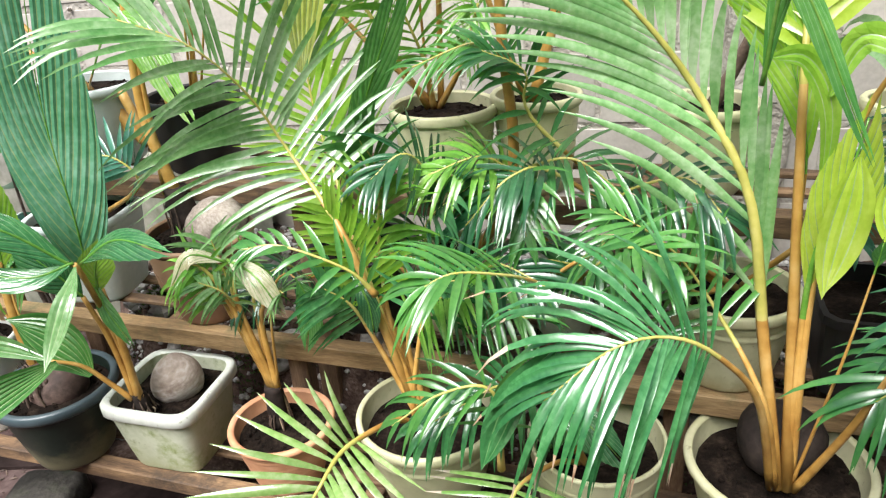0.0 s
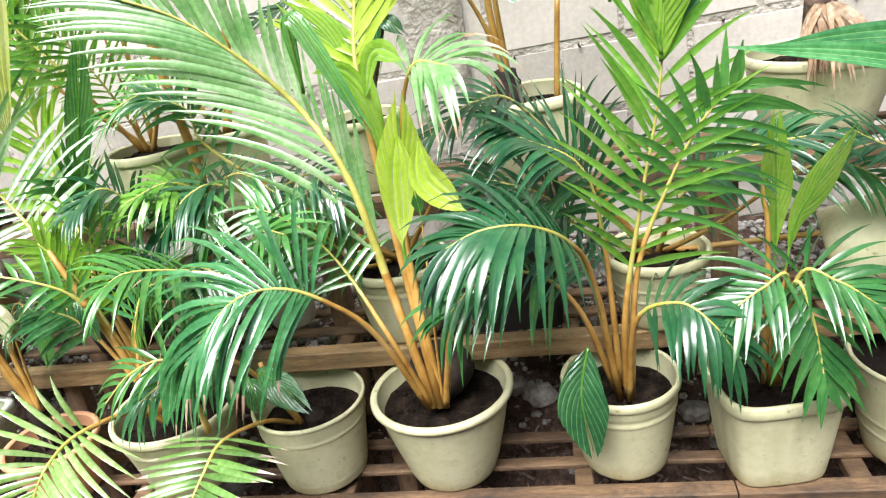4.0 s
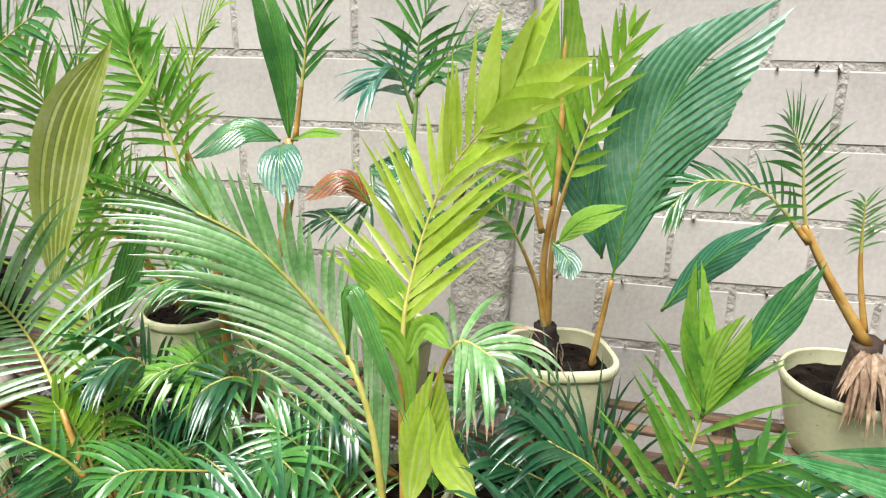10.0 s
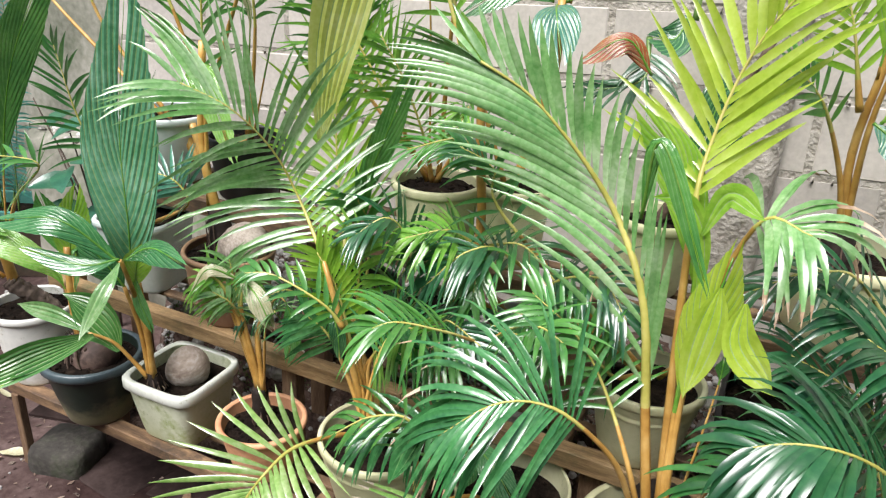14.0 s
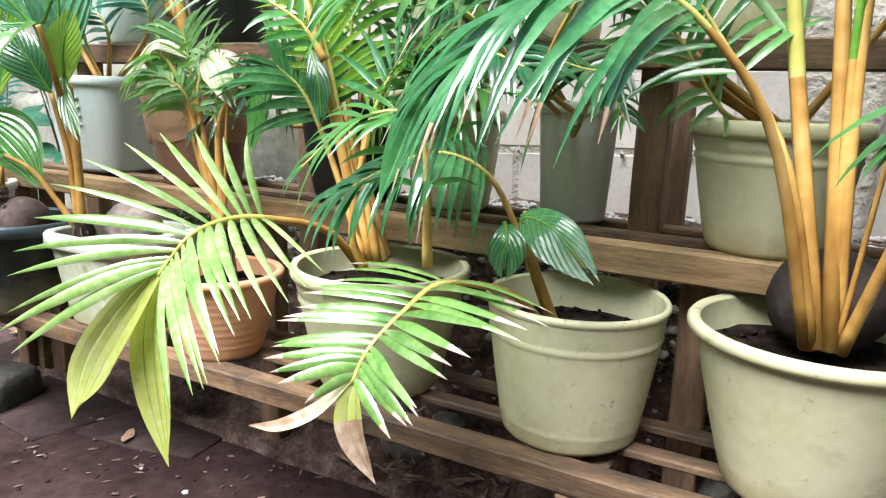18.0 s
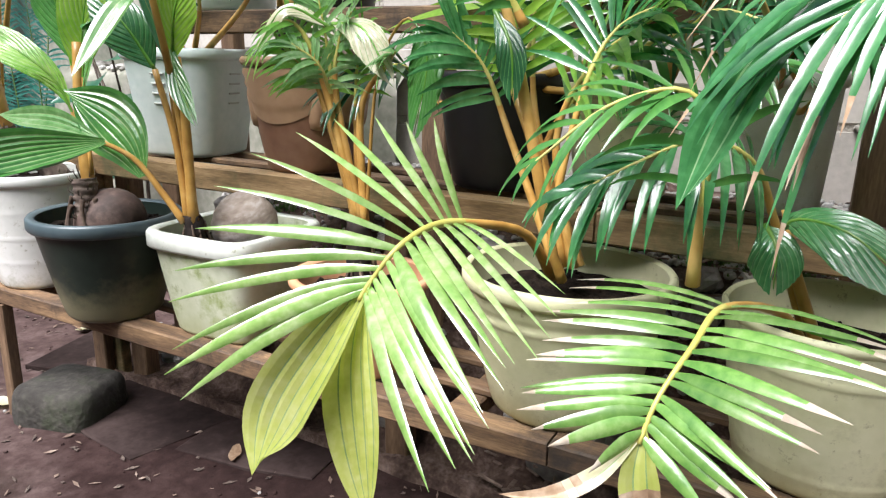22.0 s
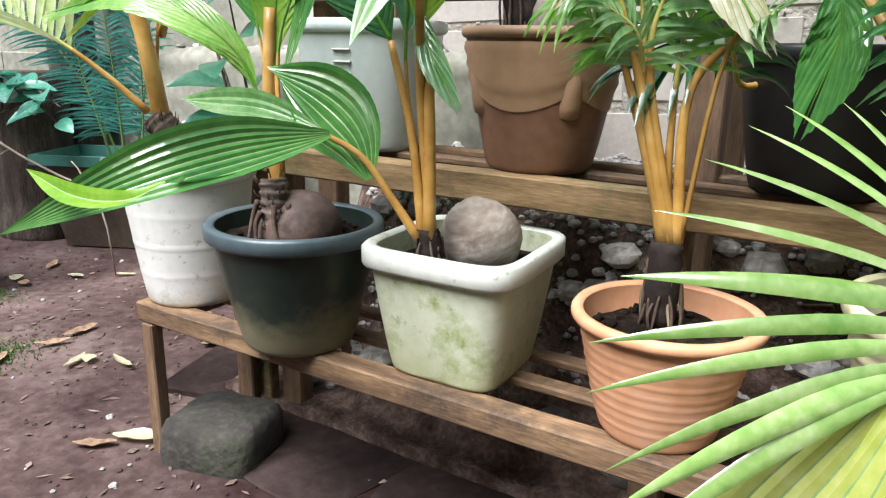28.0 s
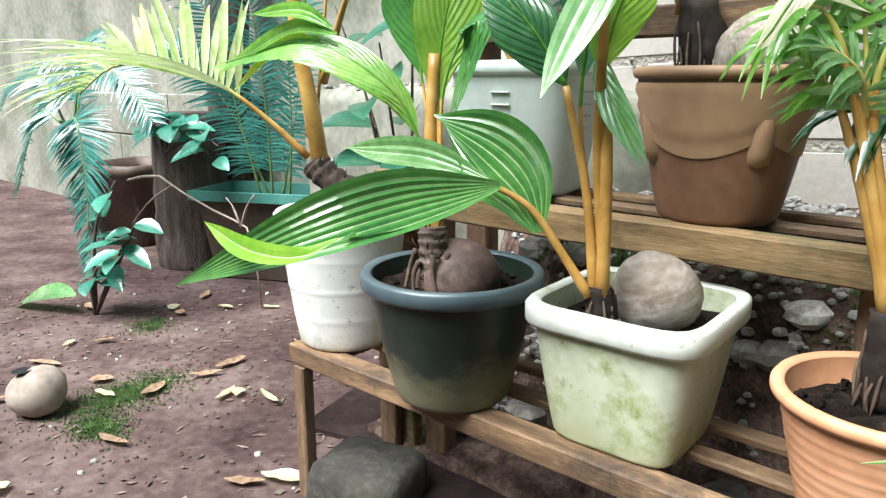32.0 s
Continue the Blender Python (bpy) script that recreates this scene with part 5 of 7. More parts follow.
frond(p, [(-0.285, -0.010, 0.490), (-0.328, -0.040, 0.616), (-0.349, -0.080, 0.676), (-0.389, -0.120, 0.698), (-0.437, -0.150, 0.677), (-0.484, -0.170, 0.648)], GLOSS, count=16, length=0.115, width=0.013, start=0.40, ang=(75, 25), droop=1.4, face=(0, -.55, .8), r=(.0055, .002))
blade(p, [(-0.280, -0.015, 0.490), (-0.321, -0.040, 0.610), (-0.273, -0.080, 0.626), (-0.215, -0.110, 0.588)], GLOSS, width=0.06, start=0.35, ribs=9, droop=0.3, face=(.1, -.7, .6), sides=(1, 1))
blade(p, [(-0.336, -0.050, 0.617), (-0.323, -0.070, 0.601), (-0.320, -0.080, 0.565)], GLOSS, width=0.05, ribs=7, droop=0.3)
bare_petiole(p, [(-0.275, -0.020, 0.490), (-0.307, -0.030, 0.575), (-0.322, -0.020, 0.628)], (.007,.004))
frond(p, [(-0.379, -0.150, 0.578), (-0.381, -0.170, 0.726), (-0.443, -0.190, 0.731), (-0.516, -0.200, 0.672)], MID, count=9, length=0.09, width=0.010, start=0.15, ang=(65, 25), droop=0.7)
frond(p, [(-0.360, 0.200, 0.730), (-0.350, 0.060, 0.767), (-0.379, -0.060, 0.840), (-0.436, -0.130, 0.876), (-0.480, -0.150, 0.858)], MID, r=(.005, .002), count=12, length=0.13, width=0.013, start=0.45, ang=(65, 25), droop=0.8, face=(0, -.4, .9))
frond(p, [(-0.330, 0.200, 0.730), (-0.340, 0.060, 0.779), (-0.277, -0.020, 0.861), (-0.223, -0.060, 0.896), (-0.172, -0.100, 0.901)], MID, r=(.005, .002), count=9, length=0.12, width=0.013, start=0.45, ang=(65, 25), droop=0.8, face=(0, -.4, .9))

p = seedling('small coconut seedling with orange stalks and shaggy stem base', (-.816,-.012,.465), 'coconut seedling', name='coconut_seedling')
fibre_skirt(p, (-.82,-.02,.468), (-.822,-.02,.555), .017, .015)
frond(p, [(-0.822, -0.020, 0.550), (-0.867, -0.025, 0.693), (-0.886, -0.030, 0.738), (-0.910, -0.050, 0.768)], YELGR, count=8, length=0.07, width=0.008, start=0.6, ang=(70, 30), droop=0.6, r=(.0065, .0018))
frond(p, [(-0.818, -0.020, 0.550), (-0.849, -0.020, 0.662), (-0.868, -0.020, 0.782), (-0.880, -0.020, 0.839)], PALEGR, count=9, length=0.085, width=0.009, start=0.5, ang=(70, 30), droop=0.6, r=(.0065, .0018))
frond(p, [(-0.825, -0.015, 0.550), (-0.831, -0.010, 0.646), (-0.829, -0.010, 0.744), (-0.815, -0.010, 0.792)], YELGR, count=9, length=0.085, width=0.008, start=0.55, ang=(70, 30), droop=0.6, r=(.006, .0018))
frond(p, [(-0.826, -0.020, 0.550), (-0.858, -0.020, 0.694), (-0.863, -0.040, 0.750), (-0.892, -0.060, 0.778)], PALEGR, count=9, length=0.075, width=0.009, start=0.45, ang=(75, 30), droop=0.7)
frond(p, [(-0.820, -0.020, 0.550), (-0.871, -0.030, 0.742), (-0.900, -0.050, 0.804), (-0.937, -0.070, 0.771)], YELGR, count=9, length=0.07, width=0.009, start=0.45, ang=(70, 30), droop=0.7)
frond(p, [(-0.815, -0.020, 0.550), (-0.854, -0.020, 0.714), (-0.847, -0.020, 0.783), (-0.821, -0.030, 0.815)], PALEGR, count=9, length=0.085, width=0.009, start=0.45, ang=(70, 30), droop=0.6)
frond(p, [(-0.812, -0.020, 0.550), (-0.816, -0.020, 0.697), (-0.770, -0.030, 0.754), (-0.745, -0.050, 0.769)], PALEGR, count=7, length=0.08, width=0.009, start=0.6, ang=(70, 30), droop=0.5)
blade(p, [(-0.861, -0.020, 0.798), (-0.905, -0.050, 0.820), (-0.932, -0.070, 0.777)], BLEACH, width=0.035, ribs=6, droop=0.3)
blade(p, [(-0.857, -0.020, 0.802), (-0.791, -0.050, 0.795), (-0.748, -0.060, 0.742)], BLEACH, width=0.045, ribs=6, droop=0.3)
blade(p, [(-0.810, -0.020, 0.550), (-0.785, -0.030, 0.735), (-0.731, -0.050, 0.805), (-0.697, -0.060, 0.762), (-0.713, -0.060, 0.681)], MID, width=0.055, start=0.6, ribs=8, droop=0.25)

p = seedling('coconut seedling with pleated leaves and a grey nut', (-1.057,0,.50), 'coconut seedling', name='coconut_seedling')
nut(p, (-1.043,0.000,.522), .049, PALEHUSK, 0.95, (22, -8))
fibre_skirt(p, (-1.06,-.075,.503), (-1.065,-.08,.545), .016, .012)
bare_petiole(p, [(-1.072, -0.088, 0.535), (-1.096, -0.100, 0.575), (-1.123, -0.120, 0.623), (-1.155, -0.150, 0.650)], (.0058,.003))
# the wider pale veins on both lobes also paint in the folds' sheen
paddle(p, [(-1.139, -0.150, 0.649), (-1.170, -0.250, 0.645), (-1.215, -0.330, 0.622), (-1.345, -0.380, 0.560)], MID, width=0.064, pleats=8, peak=0.42, face=(.6, -.6, .5), vein=0.16)
paddle(p, [(-1.169, -0.330, 0.622), (-1.190, -0.360, 0.610), (-1.247, -0.370, 0.609), (-1.309, -0.370, 0.623)], LIME, width=0.020, pleats=2)
paddle(p, [(-1.149, -0.150, 0.643), (-1.170, -0.220, 0.627), (-1.183, -0.310, 0.617)], MID, width=0.035, pleats=4)
paddle(p, [(-1.155, -0.150, 0.653), (-1.237, -0.160, 0.674), (-1.340, -0.170, 0.674)], PALEGR, width=0.036, pleats=4)
paddle(p, [(-1.116, -0.115, 0.599), (-1.136, -0.125, 0.650), (-1.175, -0.130, 0.684), (-1.232, -0.135, 0.707)], MID, width=0.085, pleats=8, peak=0.5, face=(.2, -.8, .6), vein=0.16)
bare_petiole(p, [(-1.068, -0.085, 0.535), (-1.086, -0.080, 0.645), (-1.110, -0.085, 0.742)], (.0058,.004))
bare_petiole(p, [(-1.060, -0.083, 0.535), (-1.064, -0.080, 0.676), (-1.071, -0.080, 0.759)], (.0075,.005))
bare_petiole(p, [(-1.058, -0.080, 0.535), (-1.074, -0.080, 0.676), (-1.045, -0.130, 0.813), (-1.043, -0.140, 0.839)], (.006,.004))
blade(p, [(-1.110, -0.085, 0.742), (-1.140, -0.100, 0.796), (-1.187, -0.110, 0.843)], GLOSS, width=0.075, ribs=9, droop=0.2)
blade(p, [(-1.058, -0.080, 0.535), (-1.101, -0.070, 0.713), (-1.080, -0.080, 0.883), (-1.095, -0.060, 1.069), (-1.072, -0.030, 1.323)], SHEEN, width=0.150, start=0.30, ribs=11, face=(.6, -.75, .2), pleat=0.12, cup=0.15)
blade(p, [(-1.074, -0.085, 0.754), (-1.048, -0.100, 0.811), (-1.023, -0.100, 0.858)], LIME, width=0.06, ribs=9, face=(.6, -.75, .2))
blade(p, [(-1.045, -0.140, 0.835), (-1.129, -0.190, 0.919), (-1.253, -0.230, 0.905)], GLOSS, width=0.07, ribs=8, droop=0.2)
blade(p, [(-1.044, -0.140, 0.841), (-1.084, -0.190, 0.838), (-1.182, -0.230, 0.863)], GLOSS, width=0.045, ribs=7, droop=0.3)
paddle(p, [(-1.032, -0.150, 0.841), (-1.003, -0.210, 0.820), (-1.011, -0.270, 0.740)], PALEGR, width=0.042, pleats=5)
blade(p, [(-1.029, -0.140, 0.842), (-0.921, -0.170, 0.904), (-0.827, -0.190, 0.904)], GLOSS, width=0.055, ribs=7, droop=0.3)
blade(p, [(-1.078, -0.085, 0.780), (-1.053, -0.100, 0.735), (-1.014, -0.110, 0.681)], MID, width=0.03, ribs=5, droop=0.2)

p = seedling('coconut seedling with yellow-green leaves sprouting from a reddish nut', (-1.258,-.04,.495), 'coconut seedling', name='coconut_seedling')
nut(p, (-1.252,-.035,.506), .054, HUSKRED, 0.9)
ringed_stem(p, [(-1.262, -.068, .490), (-1.266, -.066, .535), (-1.270, -.062, .572)], .019, .016)
for a in range(7):
    bare_petiole(p, [(-1.264 + .022 * math.cos(a * .9), -.068 + .020 * math.sin(a * .9), .545 - .01 * (a % 2)), (-1.266 + .030 * math.cos(a * .9), -.068 + .026 * math.sin(a * .9), .520), (-1.266 + .034 * math.cos(a * .9 + .2), -.068 + .032 * math.sin(a * .9 + .2), .496)], (.004, .002), FIBRE)
bare_petiole(p, [(-1.262, -0.060, 0.530), (-1.283, -0.050, 0.650), (-1.285, -0.040, 0.774)], (.011,.007))
blade(p, [(-1.262, -0.055, 0.550), (-1.309, -0.050, 0.688), (-1.350, -0.080, 0.752), (-1.438, -0.110, 0.790), (-1.588, -0.130, 0.768)], YELGR, width=0.075, start=0.22, ribs=11, droop=0.2, face=(0, -.5, .85))
paddle(p, [(-1.388, -0.100, 0.799), (-1.466, -0.115, 0.807), (-1.608, -0.130, 0.753)], YELGR, width=0.028, pleats=3)
paddle(p, [(-1.408, -0.100, 0.787), (-1.485, -0.110, 0.791), (-1.577, -0.125, 0.732)], YELL, width=0.026, pleats=3)
paddle(p, [(-1.396, -0.100, 0.806), (-1.449, -0.110, 0.829), (-1.530, -0.120, 0.828)], YELGR, width=0.024, pleats=3)
blade(p, [(-1.260, -0.055, 0.580), (-1.280, -0.040, 0.729), (-1.277, -0.030, 0.812), (-1.265, -0.010, 0.902)], LIME, width=0.085, start=0.3, ribs=9, face=(.6, -.75, .2))
blade(p, [(-1.260, -0.055, 0.580), (-1.265, -0.050, 0.718), (-1.227, -0.060, 0.788), (-1.194, -0.070, 0.800), (-1.220, -0.080, 0.714)], MID, width=0.05, start=0.3, ribs=8, droop=0.1)
blade(p, [(-1.260, -0.055, 0.580), (-1.302, -0.040, 0.728), (-1.319, -0.040, 0.812), (-1.332, -0.050, 0.885)], MID, width=0.07, start=0.4, ribs=9, face=(.6, -.75, .2))
shift(p, (-0.020, -0.022, 0.004))

p = seedling('coconut seedling with a knobbly leaning stem and drooping yellow frond', (-1.50,0,.51), 'coconut seedling', name='coconut_seedling')
ringed_stem(p, [(-1.470, 0.005, 0.535), (-1.500, -0.020, 0.582), (-1.530, -0.045, 0.612), (-1.549, -0.055, 0.632)], .019, .021)
bare_petiole(p, [(-1.536, -0.052, 0.622), (-1.551, -0.055, 0.717), (-1.566, -0.060, 0.798), (-1.570, -0.060, 0.880)], (.013,.010))
bare_petiole(p, [(-1.548, -0.046, 0.622), (-1.566, -0.050, 0.731), (-1.584, -0.050, 0.840)], (.010,.008))
frond(p, [(-1.556, -0.060, 0.640), (-1.600, -0.090, 0.690), (-1.650, -0.130, 0.739), (-1.727, -0.170, 0.772), (-1.836, -0.200, 0.770), (-1.930, -0.220, 0.728)], PALELIME, count=24, length=0.22, width=0.014, start=0.34, ang=(56, 24), droop=0.35, face=(0, -.3, .95), r=(.006, .002), lift=0.4, dry=0.3, dry_mat=BLEACH)
blade(p, [(-1.586, -0.030, 0.604), (-1.510, -0.040, 0.913), (-1.400, -0.050, 1.159), (-1.197, -0.070, 1.387)], MID, width=0.09, start=0.35, ribs=10, face=(.6, -.75, .2))
blade(p, [(-1.594, -0.030, 0.665), (-1.581, -0.030, 0.938), (-1.567, -0.030, 1.233)], TEAL, width=0.08, start=0.35, ribs=10, face=(.6, -.75, .2))
frond(p, [(-1.538, -0.040, 0.746), (-1.435, -0.070, 0.870), (-1.295, -0.100, 0.978), (-1.452, -0.120, 0.977)], MID, count=9, length=0.08, width=0.012, start=0.3, ang=(65, 25), droop=0.4)

p = seedling('coconut seedling with a tall feather frond and dark drooping fronds', (.319,0,.50), 'coconut seedling', name='coconut_seedling')
frond(p, [(0.330, -0.020, 0.510), (0.331, -0.050, 0.683), (0.363, -0.060, 0.876), (0.393, -0.060, 1.021), (0.410, -0.050, 1.150)], YELGR, count=17, length=0.18, width=0.012, start=0.36, ang=(55, 28), droop=0.22, face=(.05, -.95, .3), r=(.0085, .0025))
blade(p, [(0.400, -0.060, 1.080), (0.404, -0.060, 1.154), (0.429, -0.070, 1.229)], LIME, width=0.07, ribs=8, face=(0, -.95, .2))
blade(p, [(0.401, -0.060, 1.089), (0.383, -0.060, 1.172), (0.367, -0.050, 1.284)], LIME, width=0.05, ribs=7, face=(0, -.95, .2))
blade(p, [(0.413, -0.050, 1.101), (0.467, -0.040, 1.212), (0.512, -0.030, 1.295)], GLOSS, width=0.055, ribs=7, face=(0, -.95, .2))
frond(p, [(0.335, -0.020, 0.510), (0.353, -0.050, 0.757), (0.397, -0.070, 0.895), (0.446, -0.080, 0.994), (0.500, -0.090, 1.051)], MID, count=11, length=0.13, width=0.014, start=0.42, ang=(70, 35), droop=0.45, face=(.2, -.85, .5), side_scale=(.8, 1.1))
frond(p, [(0.315, -0.025, 0.510), (0.285, -0.080, 0.767), (0.256, -0.140, 0.860), (0.203, -0.180, 0.908), (0.140, -0.200, 0.916), (0.085, -0.210, 0.895)], DARK, count=17, length=0.17, width=0.016, start=0.42, ang=(72, 25), droop=1.2, face=(0, -.4, .9), r=(.007, .0022))
frond(p, [(0.320, 0.000, 0.520), (0.309, 0.000, 0.804), (0.281, -0.020, 0.934), (0.198, -0.040, 0.994)], DARK, count=15, length=0.16, width=0.013, start=0.38, ang=(65, 25), droop=0.8, face=(0, -.4, .9))
frond(p, [(0.330, -0.030, 0.510), (0.345, -0.080, 0.692), (0.402, -0.120, 0.741), (0.443, -0.150, 0.721), (0.477, -0.160, 0.668)], DARK, count=13, length=0.13, width=0.015, start=0.32, ang=(72, 25), droop=1.2, face=(0, -.4, .9))
frond(p, [(0.310, -0.010, 0.520), (0.262, -0.050, 0.700), (0.200, -0.085, 0.790), (0.120, -0.110, 0.800), (0.060, -0.125, 0.750)], MDARK, count=16, length=0.15, width=0.013, start=0.40, ang=(70, 25), droop=0.9, face=(0, -.4, .9))
frond(p, [(0.312, 0.000, 0.520), (0.290, -0.010, 0.720), (0.240, -0.020, 0.820), (0.165, -0.030, 0.860)], DTEAL, count=15, length=0.14, width=0.013, start=0.40, ang=(66, 25), droop=0.8, face=(0, -.4, .9))
blade(p, [(0.268, -0.100, 0.663), (0.251, -0.130, 0.594), (0.261, -0.140, 0.494)], DARK, width=0.085, ribs=8, droop=0.1, face=(0, -.95, .2))

p = seedling('low fan-leaved palm seedling with two upright lime spears', (.562,-.03,.51), 'palm seedling', name='palm_seedling')
blade(p, [(0.555, -0.030, 0.530), (0.560, -0.030, 0.782), (0.559, -0.030, 0.866), (0.558, -0.030, 0.975)], LIME, width=0.05, start=0.3, ribs=7, face=(0, -.97, .2))
blade(p, [(0.562, -0.030, 0.530), (0.581, -0.030, 0.778), (0.609, -0.030, 0.858), (0.660, -0.020, 0.934)], LIME, width=0.045, start=0.3, ribs=7, face=(0, -.97, .2))
bare_petiole(p, [(0.548, -0.030, 0.530), (0.550, -0.030, 0.783), (0.539, -0.030, 0.880)], (.005,.003))
frond(p, [(0.560, -0.035, 0.530), (0.573, -0.080, 0.735), (0.589, -0.120, 0.694), (0.603, -0.140, 0.593)], MDARK, count=11, length=0.12, width=0.016, start=0.35, ang=(70, 25), droop=0.5)
frond(p, [(0.555, -0.035, 0.530), (0.564, -0.080, 0.742), (0.522, -0.110, 0.749), (0.472, -0.130, 0.725)], MDARK, count=10, length=0.12, width=0.012, start=0.35, ang=(70, 25), droop=0.5)
frond(p, [(0.567, -0.035, 0.530), (0.578, -0.080, 0.745), (0.621, -0.110, 0.751), (0.670, -0.130, 0.718)], MDARK, count=10, length=0.11, width=0.012, start=0.35, ang=(70, 25), droop=0.5)

p = seedling('vigorous palm with thick green stalks and long glossy leaves', (1.05,-.03,.50), 'palm seedling', name='palm_seedling')
fibre_skirt(p, (1.05,-.035,.502), (1.03,-.05,.62), .028, .016)
bare_petiole(p, [(1.030, -0.050, 0.610), (0.995, -0.070, 0.727), (0.929, -0.110, 0.817)], (.014,.012))
frond(p, [(0.904, -0.100, 0.814), (0.912, -0.100, 0.959), (0.932, -0.070, 1.123), (0.946, -0.020, 1.304)], GLOSS, count=17, length=0.17, width=0.022, start=0.40, ang=(52, 35), droop=0.3, face=(.1, -.95, .25), r=(.010, .004), stem=GREENPET)
frond(p, [(0.918, -0.100, 0.811), (0.983, -0.110, 0.925), (1.073, -0.120, 1.024), (1.184, -0.120, 1.103)], GLOSS, count=14, length=0.16, width=0.016, start=0.35, ang=(55, 30), droop=0.3, face=(0, -.8, .5), r=(.015, .005), stem=GREENPET)
paddle(p, [(0.962, -0.100, 0.914), (0.804, -0.140, 1.009), (0.636, -0.160, 1.069), (0.464, -0.170, 1.105)], GLOSS, width=0.05, pleats=5, peak=0.4, face=(0, -.6, .8))
paddle(p, [(0.888, -0.050, 1.027), (0.694, -0.100, 1.082), (0.529, -0.130, 1.094)], GLOSS, width=0.04, pleats=4, peak=0.45, face=(0, -.6, .8))
paddle(p, [(0.849, -0.250, 0.906), (0.786, -0.280, 0.869), (0.732, -0.300, 0.826), (0.687, -0.300, 0.766)], GLOSS, width=0.085, pleats=6, peak=0.5, face=(-.1, -.85, .5), vein=0.1)
paddle(p, [(0.846, -0.250, 0.909), (0.749, -0.270, 0.938), (0.652, -0.280, 0.898)], MDARK, width=0.035, pleats=3)
paddle(p, [(0.846, -0.250, 0.909), (0.730, -0.280, 0.922), (0.674, -0.290, 0.896)], GLOSS, width=0.03, pleats=3)
paddle(p, [(0.848, -0.250, 0.906), (0.764, -0.280, 0.851), (0.698, -0.290, 0.794)], DARK, width=0.045, pleats=4, peak=0.5)
paddle(p, [(0.850, -0.250, 0.904), (0.825, -0.270, 0.833), (0.776, -0.280, 0.761)], GLOSS, width=0.042, pleats=4, peak=0.5)
paddle(p, [(0.851, -0.250, 0.903), (0.912, -0.270, 0.862), (0.982, -0.270, 0.765)], DARK, width=0.035, pleats=3, peak=0.45)
paddle(p, [(0.849, -0.250, 0.906), (0.950, -0.270, 0.877), (1.105, -0.280, 0.756)], GLOSS, width=0.030, pleats=3, peak=0.35)
paddle(p, [(0.851, -0.250, 0.903), (0.872, -0.270, 0.851), (0.911, -0.270, 0.777)], PALEGR, width=0.030, pleats=3)
blade(p, [(0.857, -0.050, 1.386), (0.717, -0.050, 1.455), (0.591, -0.050, 1.484)], DARK, width=0.05, ribs=8, stem=GREENPET)
blade(p, [(0.870, -0.030, 1.376), (0.784, -0.030, 1.447), (0.717, -0.030, 1.505)], LIME, width=0.08, ribs=8, stem=GREENPET)
frond(p, [(0.924, -0.050, 1.144), (0.829, -0.050, 1.311), (0.741, -0.050, 1.399)], DARK, count=9, length=0.13, width=0.016, start=0.2, ang=(50, 30), droop=0.3, stem=GREENPET)
frond(p, [(0.985, -0.080, 0.778), (1.056, -0.120, 0.809), (1.129, -0.140, 0.867), (1.216, -0.150, 0.867)], GLOSS, count=13, length=0.1, width=0.014, start=0.2, ang=(70, 40), droop=0.5, stem=GREENPET)
frond(p, [(1.081, 0.020, 0.706), (1.188, 0.020, 0.735), (1.280, 0.010, 0.748), (1.373, 0.000, 0.690)], DARK, count=14, length=0.13, width=0.013, start=0.15, ang=(70, 40), droop=0.7, stem=GREENPET)
frond(p, [(1.096, 0.030, 0.721), (1.206, 0.040, 0.859), (1.268, 0.040, 1.007), (1.294, 0.030, 1.157)], DARK, count=14, length=0.15, width=0.014, start=0.25, ang=(60, 30), droop=0.5, stem=GREENPET)
frond(p, [(0.993, -0.050, 0.760), (1.122, -0.030, 0.900), (1.264, -0.020, 0.946)], MDARK, count=12, length=0.14, width=0.013, start=0.2, ang=(60, 30), droop=0.4, stem=GREENPET)
frond(p, [(1.124, 0.050, 0.681), (1.199, 0.050, 0.717), (1.314, 0.040, 0.679), (1.418, 0.030, 0.590)], MID, count=12, length=0.1, width=0.012, start=0.1, ang=(70, 40), droop=0.7, stem=GREENPET)

p = seedling('tall coconut seedling on a big grey nut with matted roots', (-1.048,.175,.74), 'coconut seedling', name='coconut_seedling')
nut(p, (-1.0,.16,.775), .06, HUSK)
fibre_skirt(p, (-1.075,.17,.742), (-1.09,.175,.84), .03, .022)
bare_petiole(p, [(-1.090, 0.175, 0.830), (-1.113, 0.175, 0.935), (-1.117, 0.175, 1.026), (-1.089, 0.170, 1.217)], (.012,.008))
frond(p, [(-1.114, 0.175, 0.824), (-1.090, 0.170, 1.204), (-1.060, 0.150, 1.416), (-1.055, 0.120, 1.624)], MID, count=18, length=0.20, width=0.013, start=0.25, ang=(55, 28), droop=0.3, face=(0, -.9, .4))
frond(p, [(-1.090, 0.170, 1.073), (-1.144, 0.150, 1.277), (-1.231, 0.130, 1.453), (-1.318, 0.110, 1.588)], MID, count=14, length=0.16, width=0.014, start=0.35, ang=(55, 28), droop=0.3, face=(0, -.9, .4))
frond(p, [(-1.090, 0.170, 1.073), (-0.966, 0.150, 1.320), (-0.852, 0.130, 1.474), (-0.706, 0.110, 1.570)], MID, count=14, length=0.15, width=0.013, start=0.35, ang=(55, 28), droop=0.3, face=(0, -.9, .4))
blade(p, [(-1.067, 0.160, 1.332), (-1.045, 0.140, 1.496), (-0.993, 0.120, 1.665)], LIME, width=0.07, ribs=8, face=(.6, -.75, .2))

